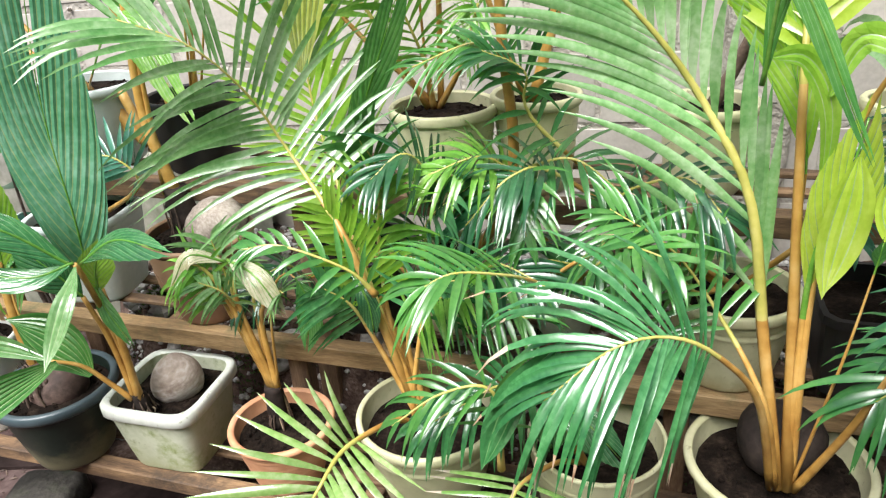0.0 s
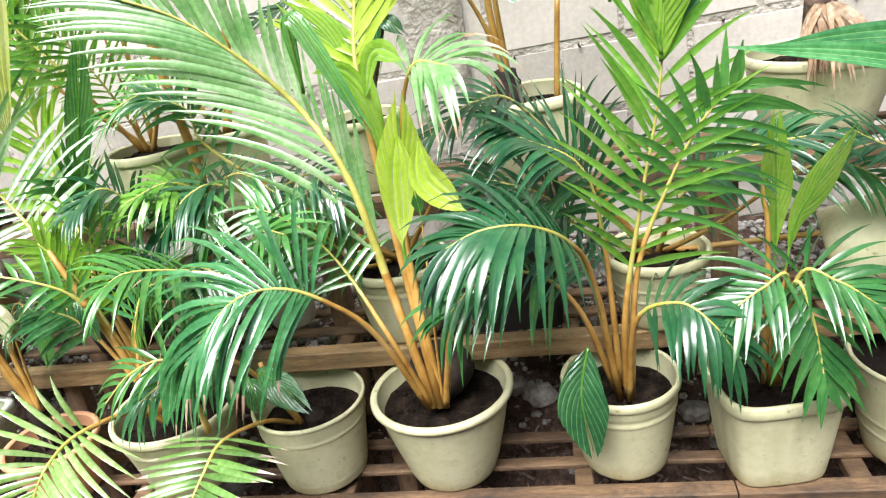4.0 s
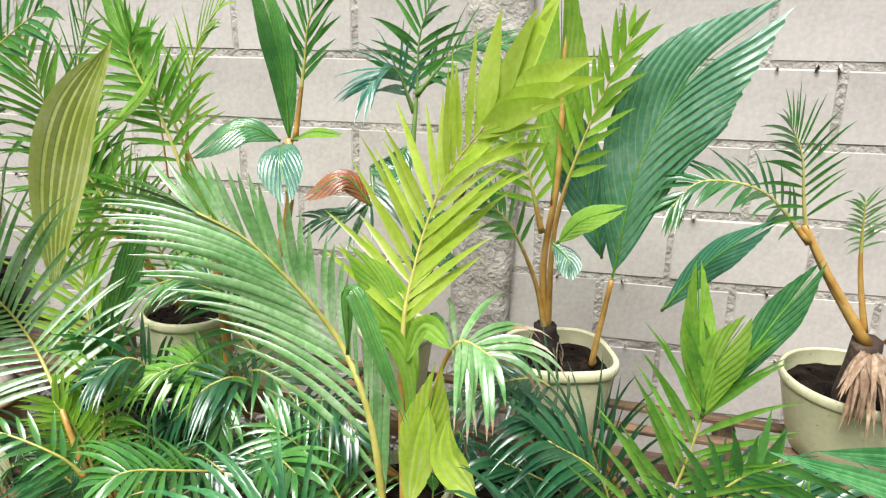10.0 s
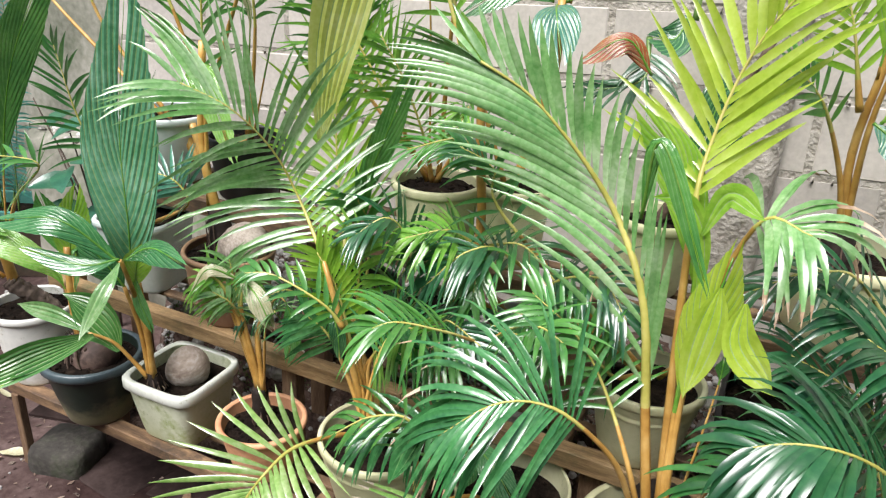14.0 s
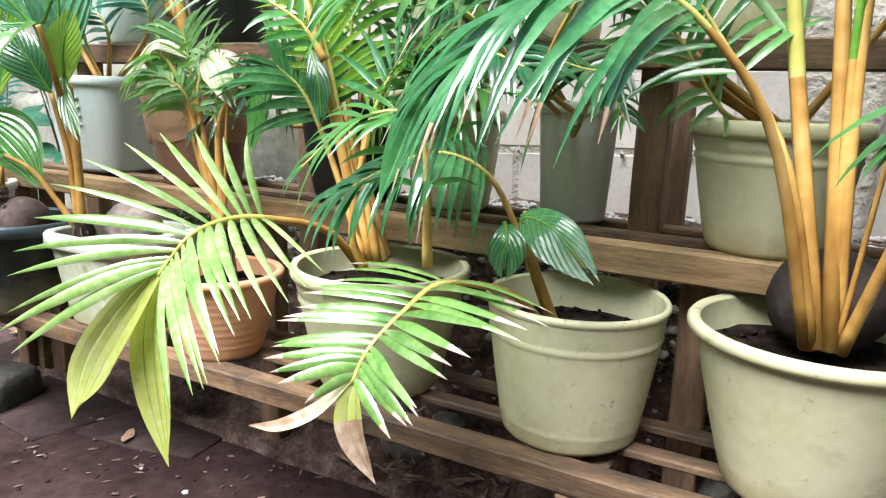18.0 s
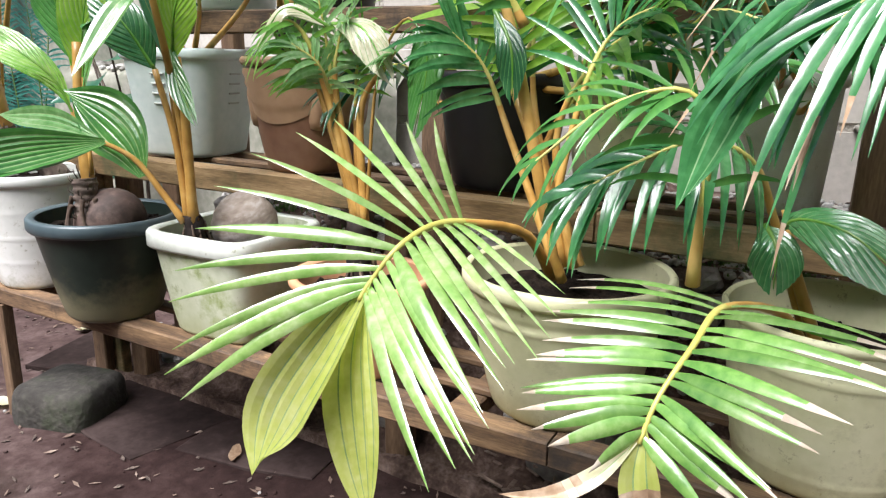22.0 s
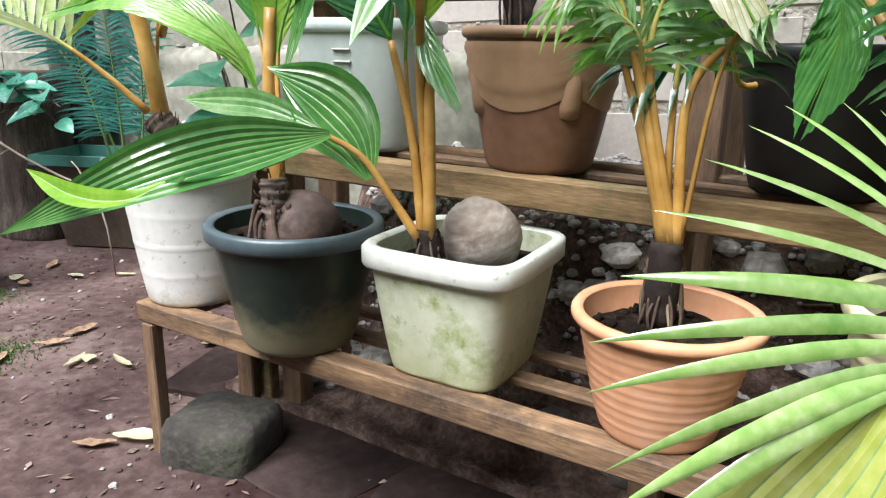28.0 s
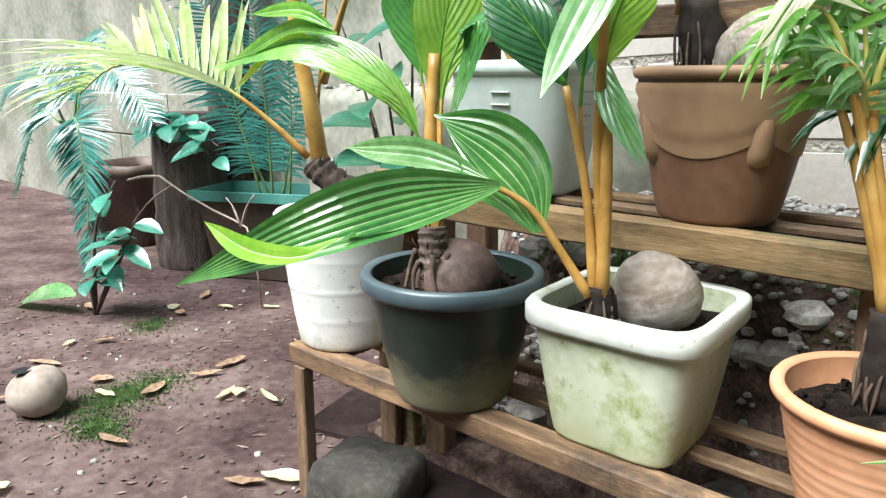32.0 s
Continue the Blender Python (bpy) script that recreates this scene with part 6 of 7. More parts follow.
p = seedling('leafy palm seedling with fine dark leaflets', (-1.345,.19,.74), 'palm seedling', name='palm_seedling')
frond(p, [(-1.320, 0.180, 0.750), (-1.125, 0.120, 0.858), (-1.135, 0.100, 0.919), (-1.207, 0.080, 0.938)], TEAL, count=11, length=0.1, width=0.011, start=0.35, ang=(65, 30), droop=0.4)
frond(p, [(-1.330, 0.180, 0.750), (-1.239, 0.120, 0.846), (-1.248, 0.100, 0.888), (-1.285, 0.080, 0.853)], TEAL, count=9, length=0.07, width=0.010, start=0.3, ang=(65, 30), droop=0.5)
blade(p, [(-1.350, 0.190, 0.750), (-1.353, 0.150, 0.889), (-1.188, 0.120, 1.135)], MDARK, width=0.07, start=0.3, ribs=9)
frond(p, [(-1.360, 0.190, 0.750), (-1.472, 0.150, 0.969), (-1.497, 0.120, 1.183)], MDARK, count=12, length=0.14, width=0.012, start=0.35, ang=(60, 28), droop=0.4)

p = seedling('coconut seedling with dark fronds in a black pot', (-.715,.19,.72), 'coconut seedling', name='coconut_seedling')
frond(p, [(-0.720, 0.170, 0.740), (-0.791, 0.120, 0.701), (-0.807, 0.060, 0.754), (-0.866, -0.000, 0.719)], DARK, count=12, length=0.12, width=0.013, start=0.4, ang=(65, 25), droop=0.8)
frond(p, [(-0.700, 0.180, 0.730), (-0.565, 0.100, 0.735), (-0.540, 0.060, 0.848), (-0.481, 0.030, 0.914)], DARK, count=12, length=0.12, width=0.012, start=0.4, ang=(65, 25), droop=0.7)
frond(p, [(-0.720, 0.180, 0.730), (-0.661, 0.120, 0.735), (-0.628, 0.100, 0.908), (-0.646, 0.080, 0.980)], MID, count=13, length=0.13, width=0.012, start=0.4, ang=(60, 25), droop=0.5)
frond(p, [(-0.700, 0.180, 0.730), (-0.466, 0.050, 0.786), (-0.410, 0.020, 0.813), (-0.339, 0.000, 0.792)], DARK, count=13, length=0.12, width=0.012, start=0.3, ang=(65, 25), droop=0.7)

p = seedling('palm seedling with arched fan fronds and a pale upright stalk', (-.545,.21,.72), 'palm seedling', name='palm_seedling')
bare_petiole(p, [(-0.500, 0.200, 0.720), (-0.417, 0.140, 0.915), (-0.429, 0.140, 1.118), (-0.433, 0.140, 1.235)], (.010,.008))
frond(p, [(-0.411, 0.130, 0.915), (-0.455, 0.090, 0.955), (-0.525, 0.050, 0.938)], YELGR, count=12, length=0.12, width=0.013, start=0.1, ang=(75, 25), droop=0.9, face=(0, -.4, .9))
frond(p, [(-0.413, 0.130, 0.917), (-0.388, 0.070, 0.930), (-0.375, 0.030, 0.857)], MID, count=10, length=0.10, width=0.014, start=0.1, ang=(60, 20), droop=0.5, face=(0, -.8, .5))
frond(p, [(-0.404, 0.130, 0.920), (-0.317, 0.100, 0.953), (-0.229, 0.070, 0.901)], MDARK, count=12, length=0.12, width=0.012, start=0.1, ang=(70, 25), droop=0.7, face=(0, -.4, .9))
blade(p, [(-0.428, 0.140, 1.148), (-0.441, 0.130, 1.254), (-0.473, 0.120, 1.324)], YELGR, width=0.05, start=0.1, ribs=8, face=(0, -.95, .2))
blade(p, [(-0.708, 0.100, 1.278), (-0.563, 0.120, 1.414), (-0.508, 0.120, 1.485)], LIME, width=0.04, ribs=7)
frond(p, [(-0.455, 0.140, 1.208), (-0.516, 0.140, 1.376), (-0.574, 0.140, 1.489), (-0.558, 0.130, 1.528)], YELGR, count=12, length=0.12, width=0.012, start=0.2, ang=(60, 28), droop=0.3, face=(0, -.9, .4))
frond(p, [(-0.419, 0.140, 1.068), (-0.462, 0.130, 1.114), (-0.565, 0.110, 1.081)], MID, count=13, length=0.10, width=0.008, start=0.1, ang=(65, 28), droop=0.5)

p = seedling('small palm seedling in a pale bucket', (-.345,.22,.725), 'palm seedling', name='palm_seedling')
frond(p, [(-0.345, 0.210, 0.730), (-0.327, 0.150, 0.712), (-0.279, 0.100, 0.776), (-0.238, 0.070, 0.735)], MID, count=9, length=0.06, width=0.008, start=0.4, ang=(70, 30), droop=0.6)
frond(p, [(-0.350, 0.210, 0.730), (-0.409, 0.150, 0.842), (-0.461, 0.120, 0.904), (-0.538, 0.100, 0.919)], MID, count=12, length=0.11, width=0.011, start=0.35, ang=(65, 25), droop=0.6)
frond(p, [(-0.345, 0.200, 0.730), (-0.509, 0.100, 0.890), (-0.557, 0.050, 0.969), (-0.599, 0.000, 0.944)], DARK, count=13, length=0.12, width=0.012, start=0.35, ang=(65, 25), droop=0.8, face=(0, -.4, .9))

p = seedling('coconut seedling with slender arching fronds', (-.08,.175,.725), 'coconut seedling', name='coconut_seedling')
frond(p, [(-0.090, 0.160, 0.730), (-0.136, 0.100, 0.751), (-0.196, 0.080, 0.841), (-0.268, 0.060, 0.884)], MID, count=14, length=0.11, width=0.012, start=0.3, ang=(65, 25), droop=0.6)
frond(p, [(-0.080, 0.170, 0.730), (-0.253, 0.120, 0.824), (-0.278, 0.080, 0.793), (-0.348, 0.050, 0.812)], MDARK, count=12, length=0.1, width=0.013, start=0.4, ang=(65, 25), droop=0.7)
frond(p, [(-0.060, 0.170, 0.730), (0.017, 0.120, 0.849), (0.043, 0.100, 0.896), (0.067, 0.080, 0.853)], TEAL, count=8, length=0.06, width=0.008, start=0.4, ang=(65, 25), droop=0.7)
frond(p, [(-0.090, 0.160, 0.730), (-0.326, 0.100, 0.920), (-0.398, 0.060, 0.940), (-0.465, 0.020, 0.870)], DARK, count=14, length=0.13, width=0.012, start=0.35, ang=(65, 25), droop=0.8, face=(0, -.4, .9))
frond(p, [(-0.070, 0.160, 0.730), (-0.251, 0.080, 0.885), (-0.168, 0.040, 0.954), (-0.107, -0.000, 0.913)], DARK, count=13, length=0.12, width=0.012, start=0.3, ang=(65, 25), droop=0.8, face=(0, -.4, .9))
frond(p, [(-0.080, 0.170, 0.730), (-0.370, 0.140, 0.982), (-0.392, 0.120, 1.074), (-0.452, 0.100, 1.110)], MDARK, count=13, length=0.11, width=0.011, start=0.3, ang=(65, 25), droop=0.6)

p = seedling('coconut seedling with a mass of dark arching fronds', (.405,.17,.68), 'coconut seedling', name='coconut_seedling')
frond(p, [(0.400, 0.160, 0.690), (0.297, 0.060, 0.864), (0.255, 0.030, 0.957), (0.158, 0.000, 1.009)], DARK, count=16, length=0.15, width=0.013, start=0.32, ang=(60, 25), droop=0.7, face=(0, -.4, .9))
frond(p, [(0.400, 0.160, 0.690), (0.282, 0.040, 0.801), (0.218, 0.000, 0.888), (0.119, -0.020, 0.935)], DARK, count=15, length=0.14, width=0.013, start=0.32, ang=(60, 25), droop=0.9, face=(0, -.4, .9))
frond(p, [(0.410, 0.160, 0.690), (0.442, 0.080, 0.829), (0.524, 0.050, 0.906), (0.639, 0.040, 0.923)], DARK, count=15, length=0.14, width=0.014, start=0.3, ang=(60, 25), droop=0.8, face=(0, -.4, .9))
frond(p, [(0.410, 0.170, 0.690), (0.863, 0.100, 0.748), (0.811, 0.080, 0.836), (0.693, 0.060, 0.917)], DARK, count=15, length=0.12, width=0.011, start=0.5, ang=(60, 25), droop=0.6, face=(0, -.4, .9))
frond(p, [(0.420, 0.170, 0.690), (0.499, 0.100, 0.763), (0.650, 0.100, 0.852), (0.748, 0.080, 0.824), (0.837, 0.060, 0.702)], MDARK, count=15, length=0.12, width=0.014, start=0.4, ang=(60, 25), droop=0.8, face=(0, -.4, .9))
frond(p, [(0.400, 0.170, 0.690), (0.212, 0.080, 0.998), (0.132, 0.050, 1.037), (0.052, 0.020, 0.997)], DARK, count=13, length=0.12, width=0.012, start=0.3, ang=(65, 25), droop=0.8, face=(0, -.4, .9))

p = seedling('coconut seedling with orange stalks and pleated leaves against the wall', (.196,.285,.965), 'coconut seedling', name='coconut_seedling')
fibre_skirt(p, (.17,.27,.968), (.165,.29,1.04), .03, .02)
bare_petiole(p, [(0.165, 0.285, 1.030), (0.150, 0.280, 1.169), (0.161, 0.270, 1.347), (0.146, 0.270, 1.645)], (.0075,.005))
blade(p, [(0.155, 0.270, 1.276), (0.153, 0.270, 1.451), (0.135, 0.260, 1.661)], LIME, width=0.10, start=0.1, ribs=9, face=(0, -.95, .2))
frond(p, [(0.165, 0.280, 1.030), (0.139, 0.270, 1.128), (0.090, 0.240, 1.235), (0.033, 0.220, 1.294)], MID, count=8, length=0.08, width=0.014, start=0.55, ang=(60, 25), droop=0.3)
frond(p, [(0.170, 0.285, 1.030), (0.165, 0.270, 1.237), (0.202, 0.250, 1.411), (0.260, 0.220, 1.582)], LIME, count=9, length=0.10, width=0.018, start=0.5, ang=(45, 20), droop=0.1)
frond(p, [(0.143, 0.260, 1.226), (0.106, 0.250, 1.345), (0.076, 0.240, 1.410)], LIME, count=8, length=0.09, width=0.012, start=0.2, ang=(55, 25), droop=0.2)
blade(p, [(0.173, 0.240, 1.216), (0.212, 0.220, 1.266), (0.272, 0.200, 1.298)], LIME, width=0.06, ribs=7)
blade(p, [(0.164, 0.240, 1.215), (0.194, 0.220, 1.195), (0.203, 0.200, 1.168)], TEAL, width=0.05, ribs=7)
blade(p, [(0.260, 0.280, 1.000), (0.277, 0.270, 1.170), (0.296, 0.260, 1.371), (0.355, 0.250, 1.510), (0.452, 0.245, 1.606)], SHEEN, width=0.185, start=0.24, ribs=12, face=(0, -.9, .4), pleat=0.12, cup=0.15, stem=GREENPET)
blade(p, [(0.254, 0.300, 1.178), (0.207, 0.300, 1.316), (0.162, 0.300, 1.448)], TEAL, width=0.10, start=0, ribs=9, face=(0, -.95, .2), stem=GREENPET)
blade(p, [(0.353, 0.150, 1.147), (0.410, 0.120, 1.249), (0.473, 0.100, 1.314)], DTEAL, width=0.06, ribs=8)
bare_petiole(p, [(0.260, 0.280, 0.980), (0.258, 0.260, 0.998), (0.273, 0.240, 1.159)], (.007,.005))

p = seedling('half-dead coconut seedling with dry fibres spilling over its bowl', (.733,.335,.965), 'coconut seedling', name='coconut_seedling')
bare_petiole(p, [(0.720, 0.310, 0.960), (0.712, 0.280, 1.030), (0.706, 0.262, 1.095)], (.035,.026), FIBRE)
dry_skirt(p, (.703,.245,1.085), [(0.711, 0.200, 0.977)][0])
bare_petiole(p, [(0.705, 0.260, 1.090), (0.627, 0.260, 1.196), (0.566, 0.250, 1.289)], (.011,.006))
frond(p, [(0.686, 0.260, 1.117), (0.578, 0.250, 1.269), (0.541, 0.240, 1.397), (0.511, 0.230, 1.452)], MID, count=12, length=0.10, width=0.008, start=0.4, ang=(65, 28), droop=0.3)
frond(p, [(0.579, 0.250, 1.259), (0.493, 0.240, 1.339), (0.396, 0.230, 1.349), (0.350, 0.220, 1.301)], MDARK, count=15, length=0.09, width=0.011, start=0.1, ang=(60, 30), droop=0.4)
frond(p, [(0.697, 0.260, 1.112), (0.671, 0.260, 1.207), (0.655, 0.250, 1.281), (0.645, 0.240, 1.341)], PALEGR, count=9, length=0.05, width=0.006, start=0.55, ang=(65, 30), droop=0.4)
bare_petiole(p, [(0.738, 0.270, 1.093), (0.767, 0.250, 1.170), (0.804, 0.220, 1.241)], (.006,.004))
blade(p, [(0.808, 0.220, 1.246), (0.742, 0.200, 1.293), (0.669, 0.180, 1.352)], LIME, width=0.05, ribs=7)
blade(p, [(0.803, 0.220, 1.246), (0.828, 0.200, 1.276), (0.851, 0.200, 1.305)], PALEGR, width=0.04, ribs=6, torn=0.5)

p = seedling('palm seedling with broad undivided glossy leaves', (.985,.29,.965), 'palm seedling', name='palm_seedling')
blade(p, [(0.985, 0.280, 0.970), (0.988, 0.240, 1.016), (0.883, 0.200, 1.117), (0.762, 0.160, 1.246)], YELGR, width=0.13, start=0.2, ribs=10, face=(-.2, -.85, .4))
blade(p, [(0.990, 0.280, 0.970), (0.995, 0.250, 1.034), (0.962, 0.240, 1.157), (0.890, 0.220, 1.292)], TEAL, width=0.11, start=0.25, ribs=10, face=(0, -.95, .2))
blade(p, [(1.000, 0.280, 0.970), (1.004, 0.220, 0.935), (1.024, 0.200, 0.935), (1.038, 0.180, 0.866)], LIME, width=0.05, start=0.3, ribs=7)
bare_petiole(p, [(0.990, 0.290, 0.970), (1.049, 0.280, 1.069), (1.052, 0.280, 1.157)], (.01,.007))
frond(p, [(1.020, 0.300, 0.970), (1.041, 0.250, 1.134), (0.953, 0.200, 1.344), (0.885, 0.180, 1.461)], DARK, count=11, length=0.13, width=0.016, start=0.3, ang=(50, 28), droop=0.3)

p = seedling('palm seedling with fine feathery fronds', (-.585,.27,.975), 'palm seedling', name='palm_seedling')
frond(p, [(-0.580, 0.260, 0.980), (-0.578, 0.220, 1.071), (-0.619, 0.200, 1.189), (-0.659, 0.180, 1.269)], YELGR, count=15, length=0.12, width=0.008, start=0.3, ang=(62, 25), droop=0.5)
frond(p, [(-0.570, 0.260, 0.980), (-0.502, 0.220, 1.085), (-0.473, 0.180, 1.161), (-0.487, 0.140, 1.092)], YELGR, count=14, length=0.09, width=0.008, start=0.35, ang=(62, 25), droop=0.6)
frond(p, [(-0.590, 0.260, 0.980), (-0.671, 0.220, 1.153), (-0.777, 0.200, 1.331), (-0.836, 0.180, 1.505)], YELGR, count=17, length=0.16, width=0.011, start=0.3, ang=(55, 25), droop=0.4)
frond(p, [(-0.580, 0.270, 0.980), (-0.759, 0.250, 1.181), (-0.776, 0.240, 1.372), (-0.706, 0.220, 1.592)], MID, count=17, length=0.16, width=0.011, start=0.3, ang=(55, 25), droop=0.4)
blade(p, [(-0.590, 0.270, 0.980), (-0.598, 0.250, 1.353), (-0.631, 0.240, 1.481), (-0.680, 0.220, 1.632)], YELGR, width=0.05, start=0.4, ribs=8)
frond(p, [(-0.570, 0.270, 0.980), (-0.547, 0.250, 1.303), (-0.512, 0.240, 1.498), (-0.421, 0.220, 1.616)], LIME, count=12, length=0.12, width=0.011, start=0.4, ang=(45, 22), droop=0.3)

p = seedling('palm seedling with strap leaves rising from a pleated crown', (-.405,.28,.985), 'palm seedling', name='palm_seedling')
bare_petiole(p, [(-0.410, 0.280, 0.990), (-0.360, 0.300, 1.208), (-0.357, 0.300, 1.349)], (.010,.008))
blade(p, [(-0.356, 0.300, 1.344), (-0.362, 0.280, 1.493), (-0.405, 0.260, 1.666)], MID, width=0.06, ribs=9, face=(.3, -.9, .2))
frond(p, [(-0.345, 0.300, 1.345), (-0.325, 0.300, 1.484), (-0.307, 0.290, 1.575), (-0.244, 0.280, 1.662)], MID, count=11, length=0.12, width=0.012, start=0.25, ang=(40, 22), droop=0.2)
blade(p, [(-0.366, 0.280, 1.346), (-0.423, 0.240, 1.373), (-0.496, 0.200, 1.324)], GLOSS, width=0.08, ribs=9, droop=0.3)
blade(p, [(-0.360, 0.280, 1.341), (-0.340, 0.220, 1.331), (-0.311, 0.180, 1.263)], TEAL, width=0.09, ribs=9, droop=0.3)
blade(p, [(-0.343, 0.280, 1.348), (-0.287, 0.250, 1.373), (-0.223, 0.220, 1.377)], LIME, width=0.03, ribs=6, droop=0.2)
frond(p, [(-0.420, 0.270, 0.990), (-0.525, 0.220, 1.318), (-0.569, 0.200, 1.433), (-0.610, 0.180, 1.521)], YELGR, count=13, length=0.11, width=0.010, start=0.35, ang=(55, 25), droop=0.3)

p = seedling('dark-leaved shrub palm with a withered russet leaf', (-.13,.30,.975), 'palm seedling', name='palm_seedling')
bare_petiole(p, [(-0.130, 0.300, 0.970), (-0.087, 0.300, 1.068), (-0.040, 0.300, 1.204), (0.003, 0.300, 1.321)], (.012,.006), FIBRE)
blade(p, [(-0.043, 0.300, 1.160), (-0.054, 0.260, 1.235), (-0.079, 0.240, 1.090)], DARK, width=0.07, ribs=7)
blade(p, [(-0.075, 0.280, 1.154), (-0.035, 0.250, 1.164), (-0.008, 0.240, 1.141)], DARK, width=0.04, ribs=6)
blade(p, [(-0.173, 0.250, 1.245), (-0.216, 0.220, 1.301), (-0.276, 0.200, 1.265)], RUSSET, width=0.06, ribs=7, droop=0.3)
frond(p, [(-0.138, 0.400, 1.327), (-0.138, 0.420, 1.436), (-0.135, 0.420, 1.554), (-0.095, 0.400, 1.646)], MID, count=11, length=0.13, width=0.013, start=0.35, ang=(60, 28), droop=0.3, stem=GREENPET)
frond(p, [(-0.142, 0.420, 1.402), (-0.177, 0.380, 1.489), (-0.220, 0.340, 1.447)], TEAL, count=10, length=0.12, width=0.012, start=0.15, ang=(55, 25), droop=0.4, stem=GREENPET)
frond(p, [(-0.138, 0.420, 1.436), (-0.054, 0.400, 1.527), (0.041, 0.380, 1.543)], MDARK, count=11, length=0.12, width=0.012, start=0.15, ang=(55, 25), droop=0.4, stem=GREENPET)
blade(p, [(-0.146, 0.380, 1.340), (-0.161, 0.360, 1.297), (-0.201, 0.340, 1.297)], DARK, width=0.09, ribs=8)
frond(p, [(-0.204, 0.350, 1.295), (-0.197, 0.300, 1.227), (-0.293, 0.280, 1.198)], DARK, count=10, length=0.1, width=0.012, start=0.15, ang=(55, 25), droop=0.5, stem=GREENPET)

p = seedling('coconut seedling with an orange stalk in a white bucket', (-1.36,.30,.99), 'coconut seedling', name='coconut_seedling')
bare_petiole(p, [(-1.300, 0.280, 0.990), (-1.215, 0.280, 0.888), (-1.251, 0.280, 0.997)], (.014,.010))
bare_petiole(p, [(-1.290, 0.290, 0.990), (-1.251, 0.280, 0.904), (-1.278, 0.280, 0.999)], (.013,.010))
blade(p, [(-1.330, 0.290, 0.990), (-1.239, 0.200, 1.041), (-1.091, 0.150, 1.159), (-0.963, 0.100, 1.007)], YELGR, width=0.07, start=0.4, ribs=9)
frond(p, [(-1.360, 0.300, 0.990), (-1.696, 0.280, 1.255), (-1.783, 0.250, 1.393), (-1.749, 0.220, 1.543)], MID, count=13, length=0.15, width=0.012, start=0.35, ang=(60, 28), droop=0.3)
frond(p, [(-1.340, 0.300, 0.990), (-1.545, 0.280, 1.256), (-1.428, 0.250, 1.404), (-1.253, 0.220, 1.524)], YELGR, count=13, length=0.15, width=0.012, start=0.35, ang=(60, 28), droop=0.3)

p = seedling('young coconut palm with upright stalks in a black pot', (-1.10,.30,.98), 'coconut seedling', name='coconut_seedling')
bare_petiole(p, [(-1.100, 0.290, 0.980), (-1.126, 0.280, 0.904), (-1.136, 0.270, 1.015)], (.012,.009))
frond(p, [(-1.090, 0.300, 0.980), (-1.039, 0.280, 1.242), (-1.026, 0.260, 1.398), (-0.910, 0.240, 1.522)], MID, count=13, length=0.13, width=0.012, start=0.35, ang=(60, 28), droop=0.4)
blade(p, [(-1.080, 0.300, 0.980), (-0.994, 0.260, 1.172), (-0.924, 0.220, 1.277), (-0.861, 0.200, 1.323)], MID, width=0.06, start=0.3, ribs=8)
blade(p, [(-1.100, 0.300, 0.980), (-1.042, 0.260, 1.192), (-1.018, 0.240, 1.277), (-1.027, 0.220, 1.341)], BLEACH, width=0.02, start=0.3, ribs=5)

# ---- the corner beyond the stand's end ----
EX = random.Random(21)


def build_trough():
    t = thing("planter_trough", "weathered brown plastic trough with a teal rim", "planter", (-2.66, 0.655, GZ), 26)
    rings = [[Vector((sx * w / 2, sy * d / 2, z)) for sx, sy in ((-1, -1), (1, -1), (1, 1), (-1, 1))] for w, d, z in ((0.38, 0.16, 0), (0.46, 0.21, 0.26))]
    v, f = ring_surface(rings, True, False)
    part("body", mesh("body", v, f, False), OLDBROWN, t)
    lip = [[Vector((sx * w / 2, sy * d / 2, z)) for sx, sy in ((-1, -1), (1, -1), (1, 1), (-1, 1))] for w, d, z in ((0.46, 0.21, 0.255), (0.50, 0.25, 0.26), (0.50, 0.25, 0.29), (0.47, 0.22, 0.29), (0.45, 0.20, 0.24))]
    v, f = ring_surface(lip)
    part("rim", mesh("rim", v, f, False), TEALRIM, t, "teal plastic rim")
    part("soil", mesh("soil", *ring_surface([[Vector((sx * w / 2, sy * w / 5, 0.25)) for sx, sy in ((-1, -1), (1, -1), (1, 1), (-1, 1))] for w in (0.45, 0.05)], False, True), smooth=False), SOIL, t)


TEALRIM = material("teal_plastic", [(0.05, 0.20, 0.17), (0.10, 0.30, 0.25)], rough=0.5, bump=0.05)
BARK = material("grey_bark", [(0.045, 0.033, 0.026), (0.10, 0.075, 0.06), (0.19, 0.15, 0.12)], rough=0.9, scale=6, fine=40, bump=0.9, bump_scale=0.02, streak=(6, 6, 1.0), vary=0.2)
TWIG = material("pale_twig", [(0.22, 0.17, 0.13), (0.40, 0.33, 0.27)], rough=0.85, bump=0.3)
CYCAD = leaf_material("cycad_leaf", (0.025, 0.15, 0.12), (0.055, 0.25, 0.20), (0.12, 0.38, 0.32), rough=0.3)
BROAD = leaf_material("broad_leaf", (0.03, 0.18, 0.12), (0.07, 0.30, 0.20), (0.16, 0.45, 0.33), rough=0.32)
SHELL = material("coconut_shell", [(0.20, 0.165, 0.13), (0.33, 0.28, 0.23), (0.45, 0.40, 0.34)], rough=0.85, scale=10, fine=60, bump=0.5)
build_trough()


